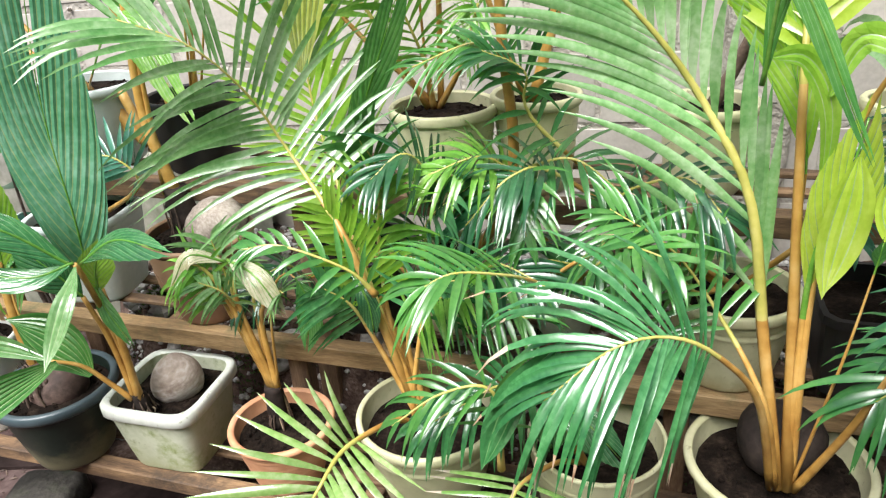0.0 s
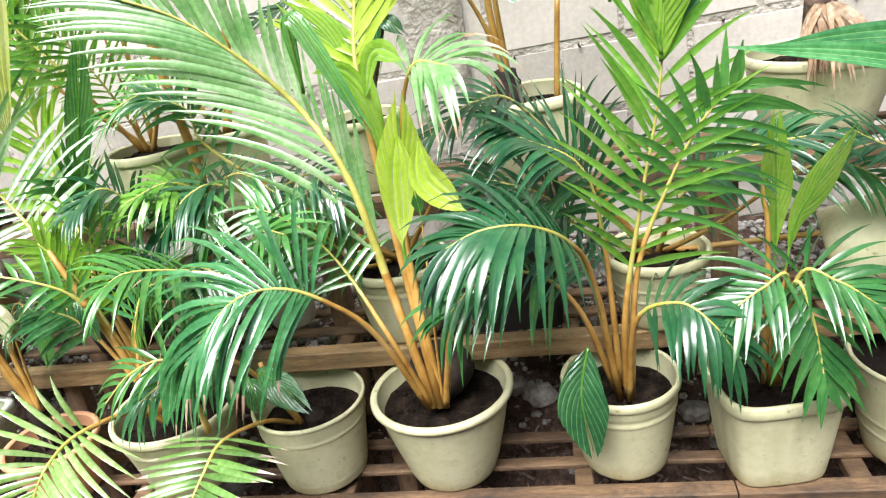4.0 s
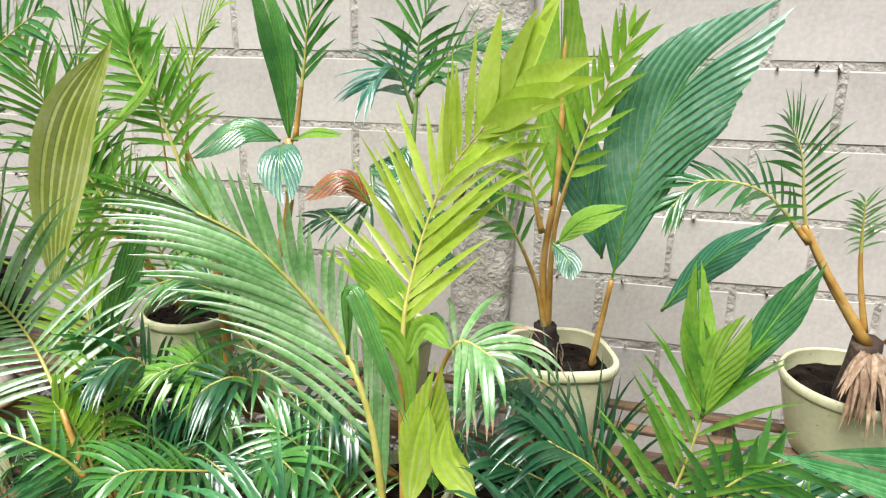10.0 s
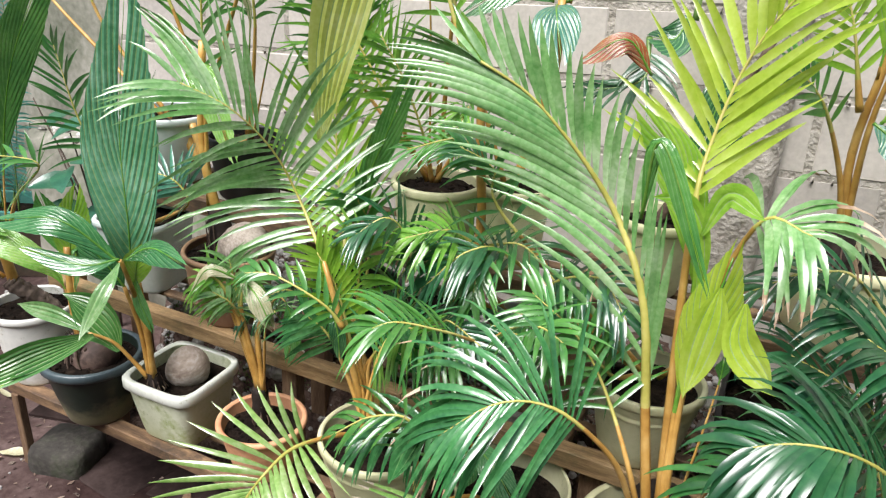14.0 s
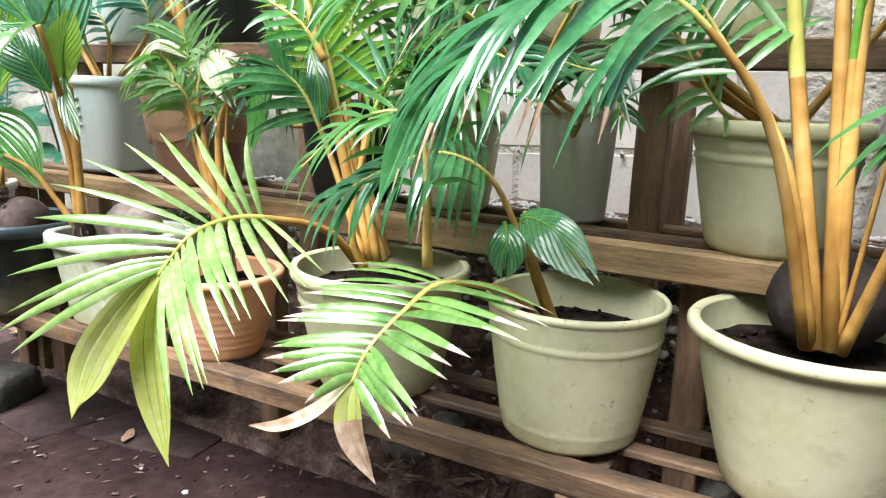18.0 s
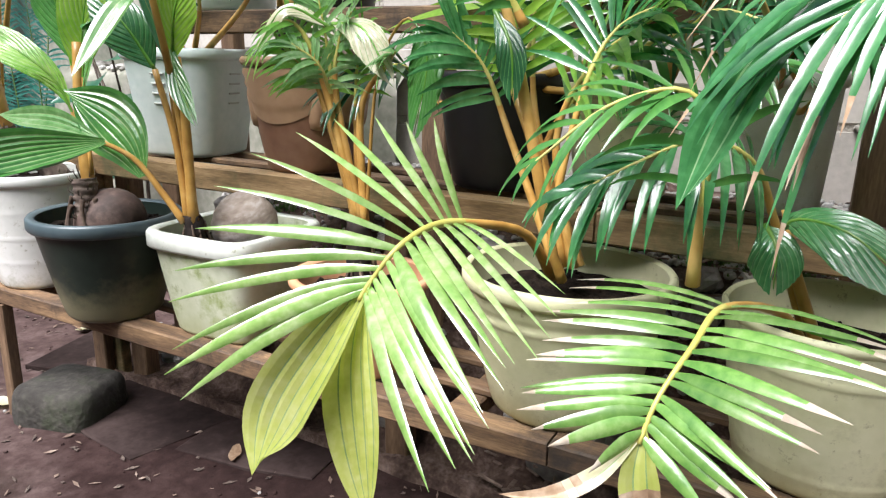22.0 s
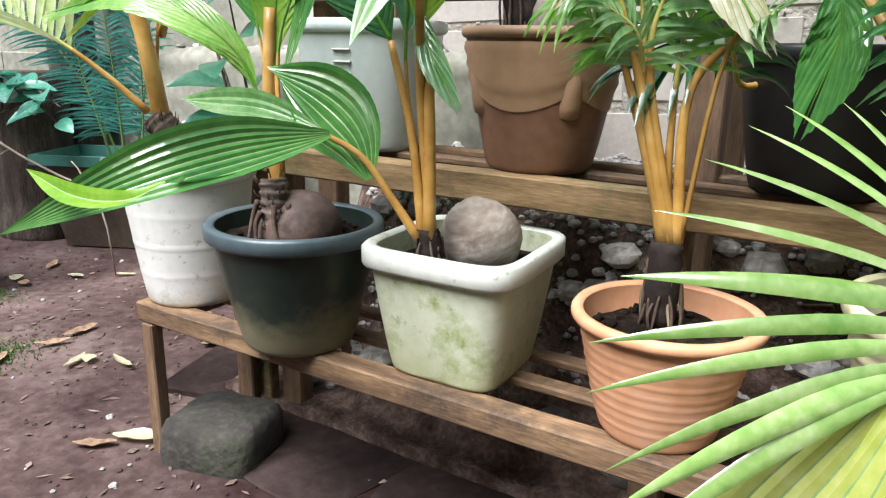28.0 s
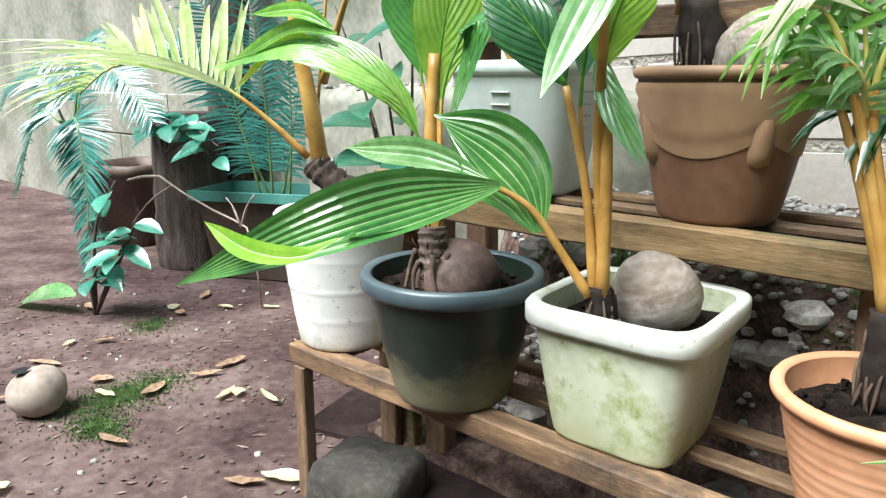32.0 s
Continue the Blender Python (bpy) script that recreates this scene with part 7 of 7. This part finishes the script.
def bark_post(name, label, a, b, r, seed, taper=0.85):
    rr = random.Random(seed)
    o = thing(name, label, "wooden post", a)
    n = 16
    d = Vector(b) - Vector(a)
    rings = []
    for i in range(n + 1):
        c = d * (i / n)
        q = r * (1 + (taper - 1) * i / n)
        rings.append([c + Vector((math.cos(2 * math.pi * k / 14), math.sin(2 * math.pi * k / 14) * 0.8, 0)) * q * (1 + 0.16 * noise.noise(Vector((k * 1.3, i * 0.35, seed)))) for k in range(14)])
    v, f = ring_surface(rings, True, True)
    part("trunk", mesh("trunk", v, f), BARK, o)
    return o


bark_post("wooden_post", "split grey weathered post standing in the earth", (-3.02, 0.70, GZ - 0.02), (-2.88, 0.72, 2.1), 0.09, 4)
bark_post("wooden_post", "dark broken stump beside the trough", (-3.03, 0.54, GZ - 0.02), (-3.03, 0.57, 0.64), 0.135, 9, 1.08)
bark_post("wooden_post", "rough brown tree trunk at the end of the stand", (1.52, 0.36, GZ - 0.02), (1.40, 0.42, 2.3), 0.085, 14)
bark_post("wooden_post", "thin crooked stem with peeling reddish bark", (1.40, 0.20, GZ - 0.02), (1.36, 0.30, 1.0), 0.03, 17, 0.6)


def cycad(label, at, fronds):
    p = thing("cycad", label, "cycad", at, 0, "cycads in the corner")
    for pts, L, n in fronds:
        frond(p, pts, CYCAD, count=int(n * 1.9), length=L * 1.1, width=0.0085, start=0.12, ang=(75, 45), droop=0.35, face=(0.2, -0.6, 0.75), r=(0.005, 0.002), stem=GREENPET, lift=0.1)


cycad("blue-green cycad with drooping comb-like fronds", (-2.95, 0.14, GZ + 0.35), [
    ([(-2.92, 0.14, 0.63), (-2.80, 0.11, 0.64), (-2.755, 0.10, 0.50), (-2.77, 0.09, 0.24)], 0.11, 34),
    ([(-2.96, 0.13, 0.63), (-3.04, 0.11, 0.66), (-3.16, 0.10, 0.56), (-3.31, 0.10, 0.40)], 0.10, 28),
    ([(-2.95, 0.16, 0.62), (-2.88, 0.18, 0.78), (-2.70, 0.20, 0.76), (-2.58, 0.22, 0.64)], 0.09, 26),
    ([(-2.98, 0.15, 0.62), (-3.10, 0.14, 0.76), (-3.28, 0.12, 0.74), (-3.42, 0.10, 0.62)], 0.10, 24),
    ([(-2.96, 0.17, 0.62), (-3.02, 0.24, 0.80), (-3.12, 0.30, 0.88), (-3.24, 0.34, 0.86)], 0.09, 22)])
cycad("tall cycad with thin dark stalks rising from the trough", (-2.66, 0.65, GZ + 0.25), [
    ([(-2.72, 0.64, 0.36), (-2.76, 0.60, 0.62), (-2.78, 0.54, 0.92), (-2.92, 0.42, 1.20)], 0.11, 28),
    ([(-2.66, 0.64, 0.36), (-2.64, 0.62, 0.64), (-2.62, 0.58, 0.94), (-2.60, 0.51, 1.22)], 0.11, 28),
    ([(-2.60, 0.66, 0.36), (-2.54, 0.64, 0.62), (-2.46, 0.58, 0.90), (-2.34, 0.50, 1.14)], 0.11, 26),
    ([(-2.70, 0.66, 0.36), (-2.80, 0.60, 0.64), (-2.92, 0.50, 0.84), (-3.02, 0.40, 0.80)], 0.11, 26),
    ([(-2.64, 0.66, 0.36), (-2.56, 0.68, 0.68), (-2.50, 0.68, 1.02), (-2.48, 0.66, 1.37)], 0.11, 26)])


def broad_leaf(p, at, d, L, W, mat, rr):
    """An oval leaf with a folded midrib."""
    d = Vector(d).normalized()
    S = d.cross(Vector((0, -0.5, 0.8))).normalized()
    N = S.cross(d)
    v, f = [], []
    m = 8
    for i in range(m + 1):
        s = i / m
        w = W * math.sin(math.pi * min(0.985, 0.03 + s * 0.96)) ** 0.8 * (1 + 0.07 * rr.uniform(-1, 1))
        c = Vector(at) + d * L * s - Vector((0, 0, 1)) * L * 0.35 * s * s
        for q, h in ((-1, 0.22), (-0.5, 0.06), (0, 0.0), (0.5, 0.06), (1, 0.22)):
            v.append(c + S * w / 2 * q + N * w * h * 0.6)
        if i < m:
            k = 5 * i
            f += [(k + j, k + j + 1, k + j + 6, k + j + 5) for j in range(4)]
    part("leaf", mesh("leaf", v, f), mat, p)


def shrub(label, base, tips, mat, seed, leaf=(0.10, 0.055), per=9, name="shrub"):
    rr = random.Random(seed)
    p = thing(name, label, "shrub", base, 0)
    for t in tips:
        e = Vector(t) - Vector(base)
        c = spline([Vector((0, 0, 0)), e * 0.5 + Vector((rr.uniform(-.03, .03), rr.uniform(-.03, .03), 0.06)), e], 8)
        part("branch", mesh("branch", *tube(c, [0.006 - 0.004 * i / 7 for i in range(8)], 6)), BARK, p)
        for k in range(per):
            q = c[min(7, 3 + int(5 * k / per))]
            an = rr.uniform(0, 6.28)
            broad_leaf(p, q, (math.cos(an), math.sin(an) - 0.3, rr.uniform(-.3, .5)), leaf[0] * rr.uniform(.7, 1.2), leaf[1] * rr.uniform(.7, 1.2), mat, rr)
    return p


shrub("glossy blue-green broad-leaved creeper on the stump", (-2.93, 0.425, 0.52), [(-2.88, 0.40, 0.63), (-2.78, 0.41, 0.59), (-2.60, 0.42, 0.56), (-2.58, 0.42, 0.49), (-3.02, 0.38, 0.57)], BROAD, 5, (0.10, 0.07), 4)
shrub("low glossy green plant at the path's edge", (-2.70, 0.06, GZ), [(-2.55, 0.10, 0.34), (-2.62, 0.10, 0.26), (-2.66, 0.08, 0.20), (-2.52, 0.12, 0.40), (-2.62, 0.12, 0.49)], BROAD, 6, (0.095, 0.055), 4)
shrub("dark leafy undergrowth under the tree", (1.62, 0.15, GZ), [(1.36, 0.02, 0.62), (1.46, -0.02, 0.50), (1.52, 0.10, 0.80), (1.40, 0.20, 0.95), (1.62, 0.0, 0.62), (1.34, 0.12, 0.40)], DARK, 7, (0.11, 0.05), 9)
shrub("leafy undergrowth hanging from the tree", (1.45, 0.40, 1.2), [(1.30, 0.20, 1.10), (1.42, 0.14, 1.28), (1.52, 0.20, 1.45), (1.32, 0.30, 1.45)], MDARK, 8, (0.12, 0.035), 9)
shrub("dark monstera-like plant behind the pale pots", (-1.92, 0.52, GZ), [(-1.95, 0.46, 0.83), (-1.86, 0.48, 0.98), (-2.10, 0.46, 0.92), (-2.02, 0.46, 0.77)], DTEAL, 12, (0.13, 0.09), 3)


def twig(label, pts, forks, r=0.004):
    p = thing("twig", label, "twig", pts[0])
    o = Vector(pts[0])
    part("stem", mesh("stem", *tube(spline([Vector(q) - o for q in pts], 10), [r * (1 - 0.06 * i) for i in range(10)], 6)), TWIG, p)
    for a, b in forks:
        part("fork", mesh("fork", *tube(spline([Vector(a) - o, (Vector(a) + Vector(b)) / 2 - o + Vector((0, 0, 0.015)), Vector(b) - o], 6), [r * 0.7] * 3 + [r * 0.4] * 3, 5)), TWIG, p)


twig("pale dead twig leaning on the stump", [(-3.12, 0.38, 0.42), (-2.89, 0.37, 0.455), (-2.79, 0.38, 0.42), (-2.57, 0.40, 0.36), (-2.44, 0.40, 0.33), (-2.40, 0.40, GZ)], [((-2.82, 0.38, 0.43), (-3.08, 0.36, 0.28)), ((-2.48, 0.40, 0.34), (-2.53, 0.39, 0.42)), ((-2.48, 0.40, 0.34), (-2.40, 0.40, 0.44))], 0.005)
twig("bare pale sticks under the tree", [(1.30, 0.10, GZ), (1.30, 0.06, 0.36), (1.36, 0.02, 0.62)], [((1.30, 0.06, 0.36), (1.18, 0.02, 0.42)), ((1.30, 0.08, 0.30), (1.42, 0.02, 0.14))], 0.006)

big = thing("ground_leaf", "large pale-veined leaf lying at the path's edge", "leaf", (-2.72, 0.02, GZ + 0.03))
broad_leaf(big, (0, 0, 0.03), (-1, -0.25, 0.05), 0.30, 0.075, PALEGR, EX)

# dark box pot in the far corner
dp = thing("planter_box", "old dark brown square planter box", "planter", (-3.52, 0.60, GZ), 15)
v, f = ring_surface([outline(w, z, 32, 7) for w, z in ((0.12, 0), (0.155, 0.28), (0.165, 0.285), (0.165, 0.32), (0.148, 0.32), (0.145, 0.26))], True)
part("body", mesh("body", v, f), OLDBROWN, dp)
part("soil", mesh("soil", *soil_disc(0.145, 7)), SOIL, dp, loc=(0, 0, 0.26))

# ---- ground clutter ----


def slab(label, at, size, rz, seed, tilt=0):
    rr = random.Random(seed)
    o = thing("paving_slab", label, "stone slab", at, rz, "broken slabs under the bench")
    w, d, h = size
    pts = [(-w / 2, -d / 2), (0.05 * w, -d / 2 * 1.06), (w / 2, -d / 2 * 0.9), (w / 2 * 1.04, d / 2), (-0.1 * w, d / 2 * 1.05), (-w / 2 * 0.95, d / 2)]
    rings = [[Vector((x * k, y * k, z)) for x, y in pts] for k, z in ((1, 0), (1, h * 0.8), (0.97, h))]
    v, f = ring_surface(rings, False, True)
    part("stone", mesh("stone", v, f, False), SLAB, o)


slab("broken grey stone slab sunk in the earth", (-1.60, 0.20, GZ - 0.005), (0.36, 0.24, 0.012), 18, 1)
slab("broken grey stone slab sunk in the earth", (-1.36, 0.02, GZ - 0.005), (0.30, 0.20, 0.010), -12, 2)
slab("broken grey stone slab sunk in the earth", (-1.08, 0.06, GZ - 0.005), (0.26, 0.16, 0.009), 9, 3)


def rock(label, at, r, squash, seed, mat=None):
    rr = random.Random(seed)
    o = thing("rock", label, "rock", at, rr.uniform(0, 360))
    v, f = pebble(r, rr, squash, 10)
    part("stone", mesh("stone", [p + Vector((0, 0, r * squash * 0.7)) for p in v], f), mat or SLAB, o)


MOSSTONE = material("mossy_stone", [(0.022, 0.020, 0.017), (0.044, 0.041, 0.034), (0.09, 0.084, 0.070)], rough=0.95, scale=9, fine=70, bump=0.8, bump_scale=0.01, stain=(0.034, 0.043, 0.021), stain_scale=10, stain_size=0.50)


def prop_block(label, at, size, rz, seed):
    rr = random.Random(seed)
    o = thing("stone_block", label, "stone block", at, rz)
    w, d, h = size
    rings = []
    for z, k in ((0, 1.0), (0.3, 1.03), (0.75, 0.99), (0.93, 0.94), (1.0, 0.84)):
        rings.append([p * k * (1 + 0.05 * noise.noise(Vector((p.x * 30, p.y * 30, z * 4 + seed)))) * Vector((1, 1, 0)).length / 1.4142 + Vector((0, 0, z * h)) for p in (Vector((q.x * w, q.y * d, 0)) for q in outline(0.5, 0, 28, 7))])
    v, f = ring_surface(rings, False, True)
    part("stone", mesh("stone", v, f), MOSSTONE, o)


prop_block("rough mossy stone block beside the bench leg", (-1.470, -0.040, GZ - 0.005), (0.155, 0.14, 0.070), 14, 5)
rock("pale mossy stone behind the bench", (-0.60, 0.20, GZ + 0.02), 0.07, 0.7, 7, STONE)
rock("pale mossy stone behind the bench", (-0.90, 0.20, GZ + 0.03), 0.06, 0.8, 8, STONE)

sh = thing("coconut_shell", "old empty coconut shell with a dark hole", "coconut shell", (-2.17, -0.27, GZ + 0.045))
nut(sh, (-2.17, -0.27, GZ + 0.045), 0.055, SHELL, 0.85, (20, 10), "dry greyish coconut shell")
part("hole", mesh("hole", *ring_surface([outline(0.018, 0, 12), outline(0.004, -0.003, 12)], False, True)), BLACKPOT, sh, loc=(-0.01, -0.02, 0.047))


def dry_leaf(at, L, W, rz, seed, mat):
    rr = random.Random(seed)
    o = thing("fallen_leaf", "curled dry brown leaf on the earth" if mat is DRY else "pale dry leaf on the earth", "fallen leaf", at, rz, "fallen leaves")
    v, f = [], []
    c = rr.uniform(0.1, 0.5)
    for i in range(7):
        s = i / 6
        w = W * math.sin(math.pi * (0.04 + 0.93 * s)) ** 0.8
        z = 0.006 + L * c * (s - 0.5) ** 2
        for q in (-1, 0, 1):
            v.append(Vector((L * (s - 0.5), w / 2 * q, z + abs(q) * w * rr.uniform(0.1, 0.35))))
        if i < 6:
            k = 3 * i
            f += [(k, k + 1, k + 4, k + 3), (k + 1, k + 2, k + 5, k + 4)]
    part("blade", mesh("blade", v, f), mat, o)


for k in range(46):
    if k < 32:
        x, y = EX.uniform(-2.9, -1.55), EX.uniform(-0.45, 0.42)
    else:
        x, y = EX.uniform(-1.55, 0.2), EX.uniform(-0.45, 0.02)
    dry_leaf((x, y, ground_height(x, y)), EX.uniform(0.035, 0.09), EX.uniform(0.016, 0.034), EX.uniform(0, 360), k, DRY if EX.random() < 0.6 else BLEACH)


def scatter(name, label, cat, n, area, size, mat, seed, flat=0.7):
    rr = random.Random(seed)
    ps = []
    for k in range(n):
        x, y = rr.uniform(area[0], area[1]), rr.uniform(area[2], area[3])
        v, f = pebble(rr.uniform(*size), rr, flat, 5)
        o = Vector((x, y, ground_height(x, y) + 0.001))
        ps.append(([p + o for p in v], f))
    ob = new(name, mesh(name, *join(*ps), smooth=False))
    ob.data.materials.append(mat)
    tagged(ob, label, cat, kind="stuff")


scatter("soil_clods", "small crumbs and clods of dark earth", "soil", 1800, (-3.2, 0.6, -0.75, 0.5), (0.001, 0.005), GROUND, 31)
scatter("pebbles", "small grey pebbles strewn on the earth", "pebbles", 150, (-3.2, 0.6, -0.7, 0.5), (0.002, 0.008), GRAVEL, 32)


def litter(n, area, seed, mat, name, label):
    """Small torn flakes of leaf and bark lying flat."""
    rr = random.Random(seed)
    ps = []
    for k in range(n):
        x, y = rr.uniform(area[0], area[1]), rr.uniform(area[2], area[3])
        o = Vector((x, y, ground_height(x, y) + 0.003))
        a, L, W = rr.uniform(0, 6.28), rr.uniform(0.006, 0.026), rr.uniform(0.002, 0.010)
        d, e = Vector((math.cos(a), math.sin(a), rr.uniform(-.1, .2))), Vector((-math.sin(a), math.cos(a), rr.uniform(-.2, .2)))
        ps.append(([o - d * L / 2, o + e * W * rr.uniform(.3, .7), o + d * L / 2, o - e * W * rr.uniform(.3, .7)], [(0, 3, 2, 1)]))
    ob = new(name, mesh(name, *join(*ps), smooth=False))
    ob.data.materials.append(mat)
    tagged(ob, label, "leaf litter", kind="stuff")


litter(750, (-3.1, -0.2, -0.7, 0.45), 51, CHIP, "leaf_litter", "small torn brown flakes of leaf and bark on the earth")
litter(700, (-3.1, -0.2, -0.7, 0.45), 52, BARK, "bark_litter", "dark rotting bark flakes strewn on the earth")


def moss_patch(seed, cx, cy, rx, ry, n):
    rr = random.Random(seed)
    ps = []
    for k in range(n):
        a, q = rr.uniform(0, 6.28), abs(rr.gauss(0, 0.5))
        x, y = cx + rx * q * math.cos(a), cy + ry * q * math.sin(a)
        for b in range(3):
            an = rr.uniform(0, 6.28)
            h = rr.uniform(0.002, 0.007)
            o = Vector((x, y, ground_height(x, y)))
            s = Vector((math.cos(an), math.sin(an), 0)) * 0.0016
            ps.append(([o - s, o + s, o + Vector((rr.uniform(-.003, .003), rr.uniform(-.003, .003), h))], [(0, 1, 2)]))
    return ps


mo = new("moss", mesh("moss", *join(*moss_patch(1, -2.13, -0.12, 0.10, 0.17, 3800), *moss_patch(2, -2.02, -0.22, 0.09, 0.06, 1500), *moss_patch(3, -2.5, 0.12, 0.10, 0.08, 700)), smooth=False))
mo.data.materials.append(MOSS)
tagged(mo, "bright green patches of moss on damp earth", "moss", kind="stuff")

# black crate on the middle tier
cr = thing("crate", "black plastic seedling crate on the middle tier", "crate", (0.145, 0.19, D2))
v, f = ring_surface([outline(w, z, 40, 9) for w, z in ((0.085, 0), (0.095, 0.125), (0.101, 0.128), (0.101, 0.142), (0.092, 0.142), (0.09, 0.11))], True)
part("body", mesh("body", v, f, False), BLACKPOT, cr)
part("soil", mesh("soil", *soil_disc(0.09, 9)), SOIL, cr, loc=(0, 0, 0.11))
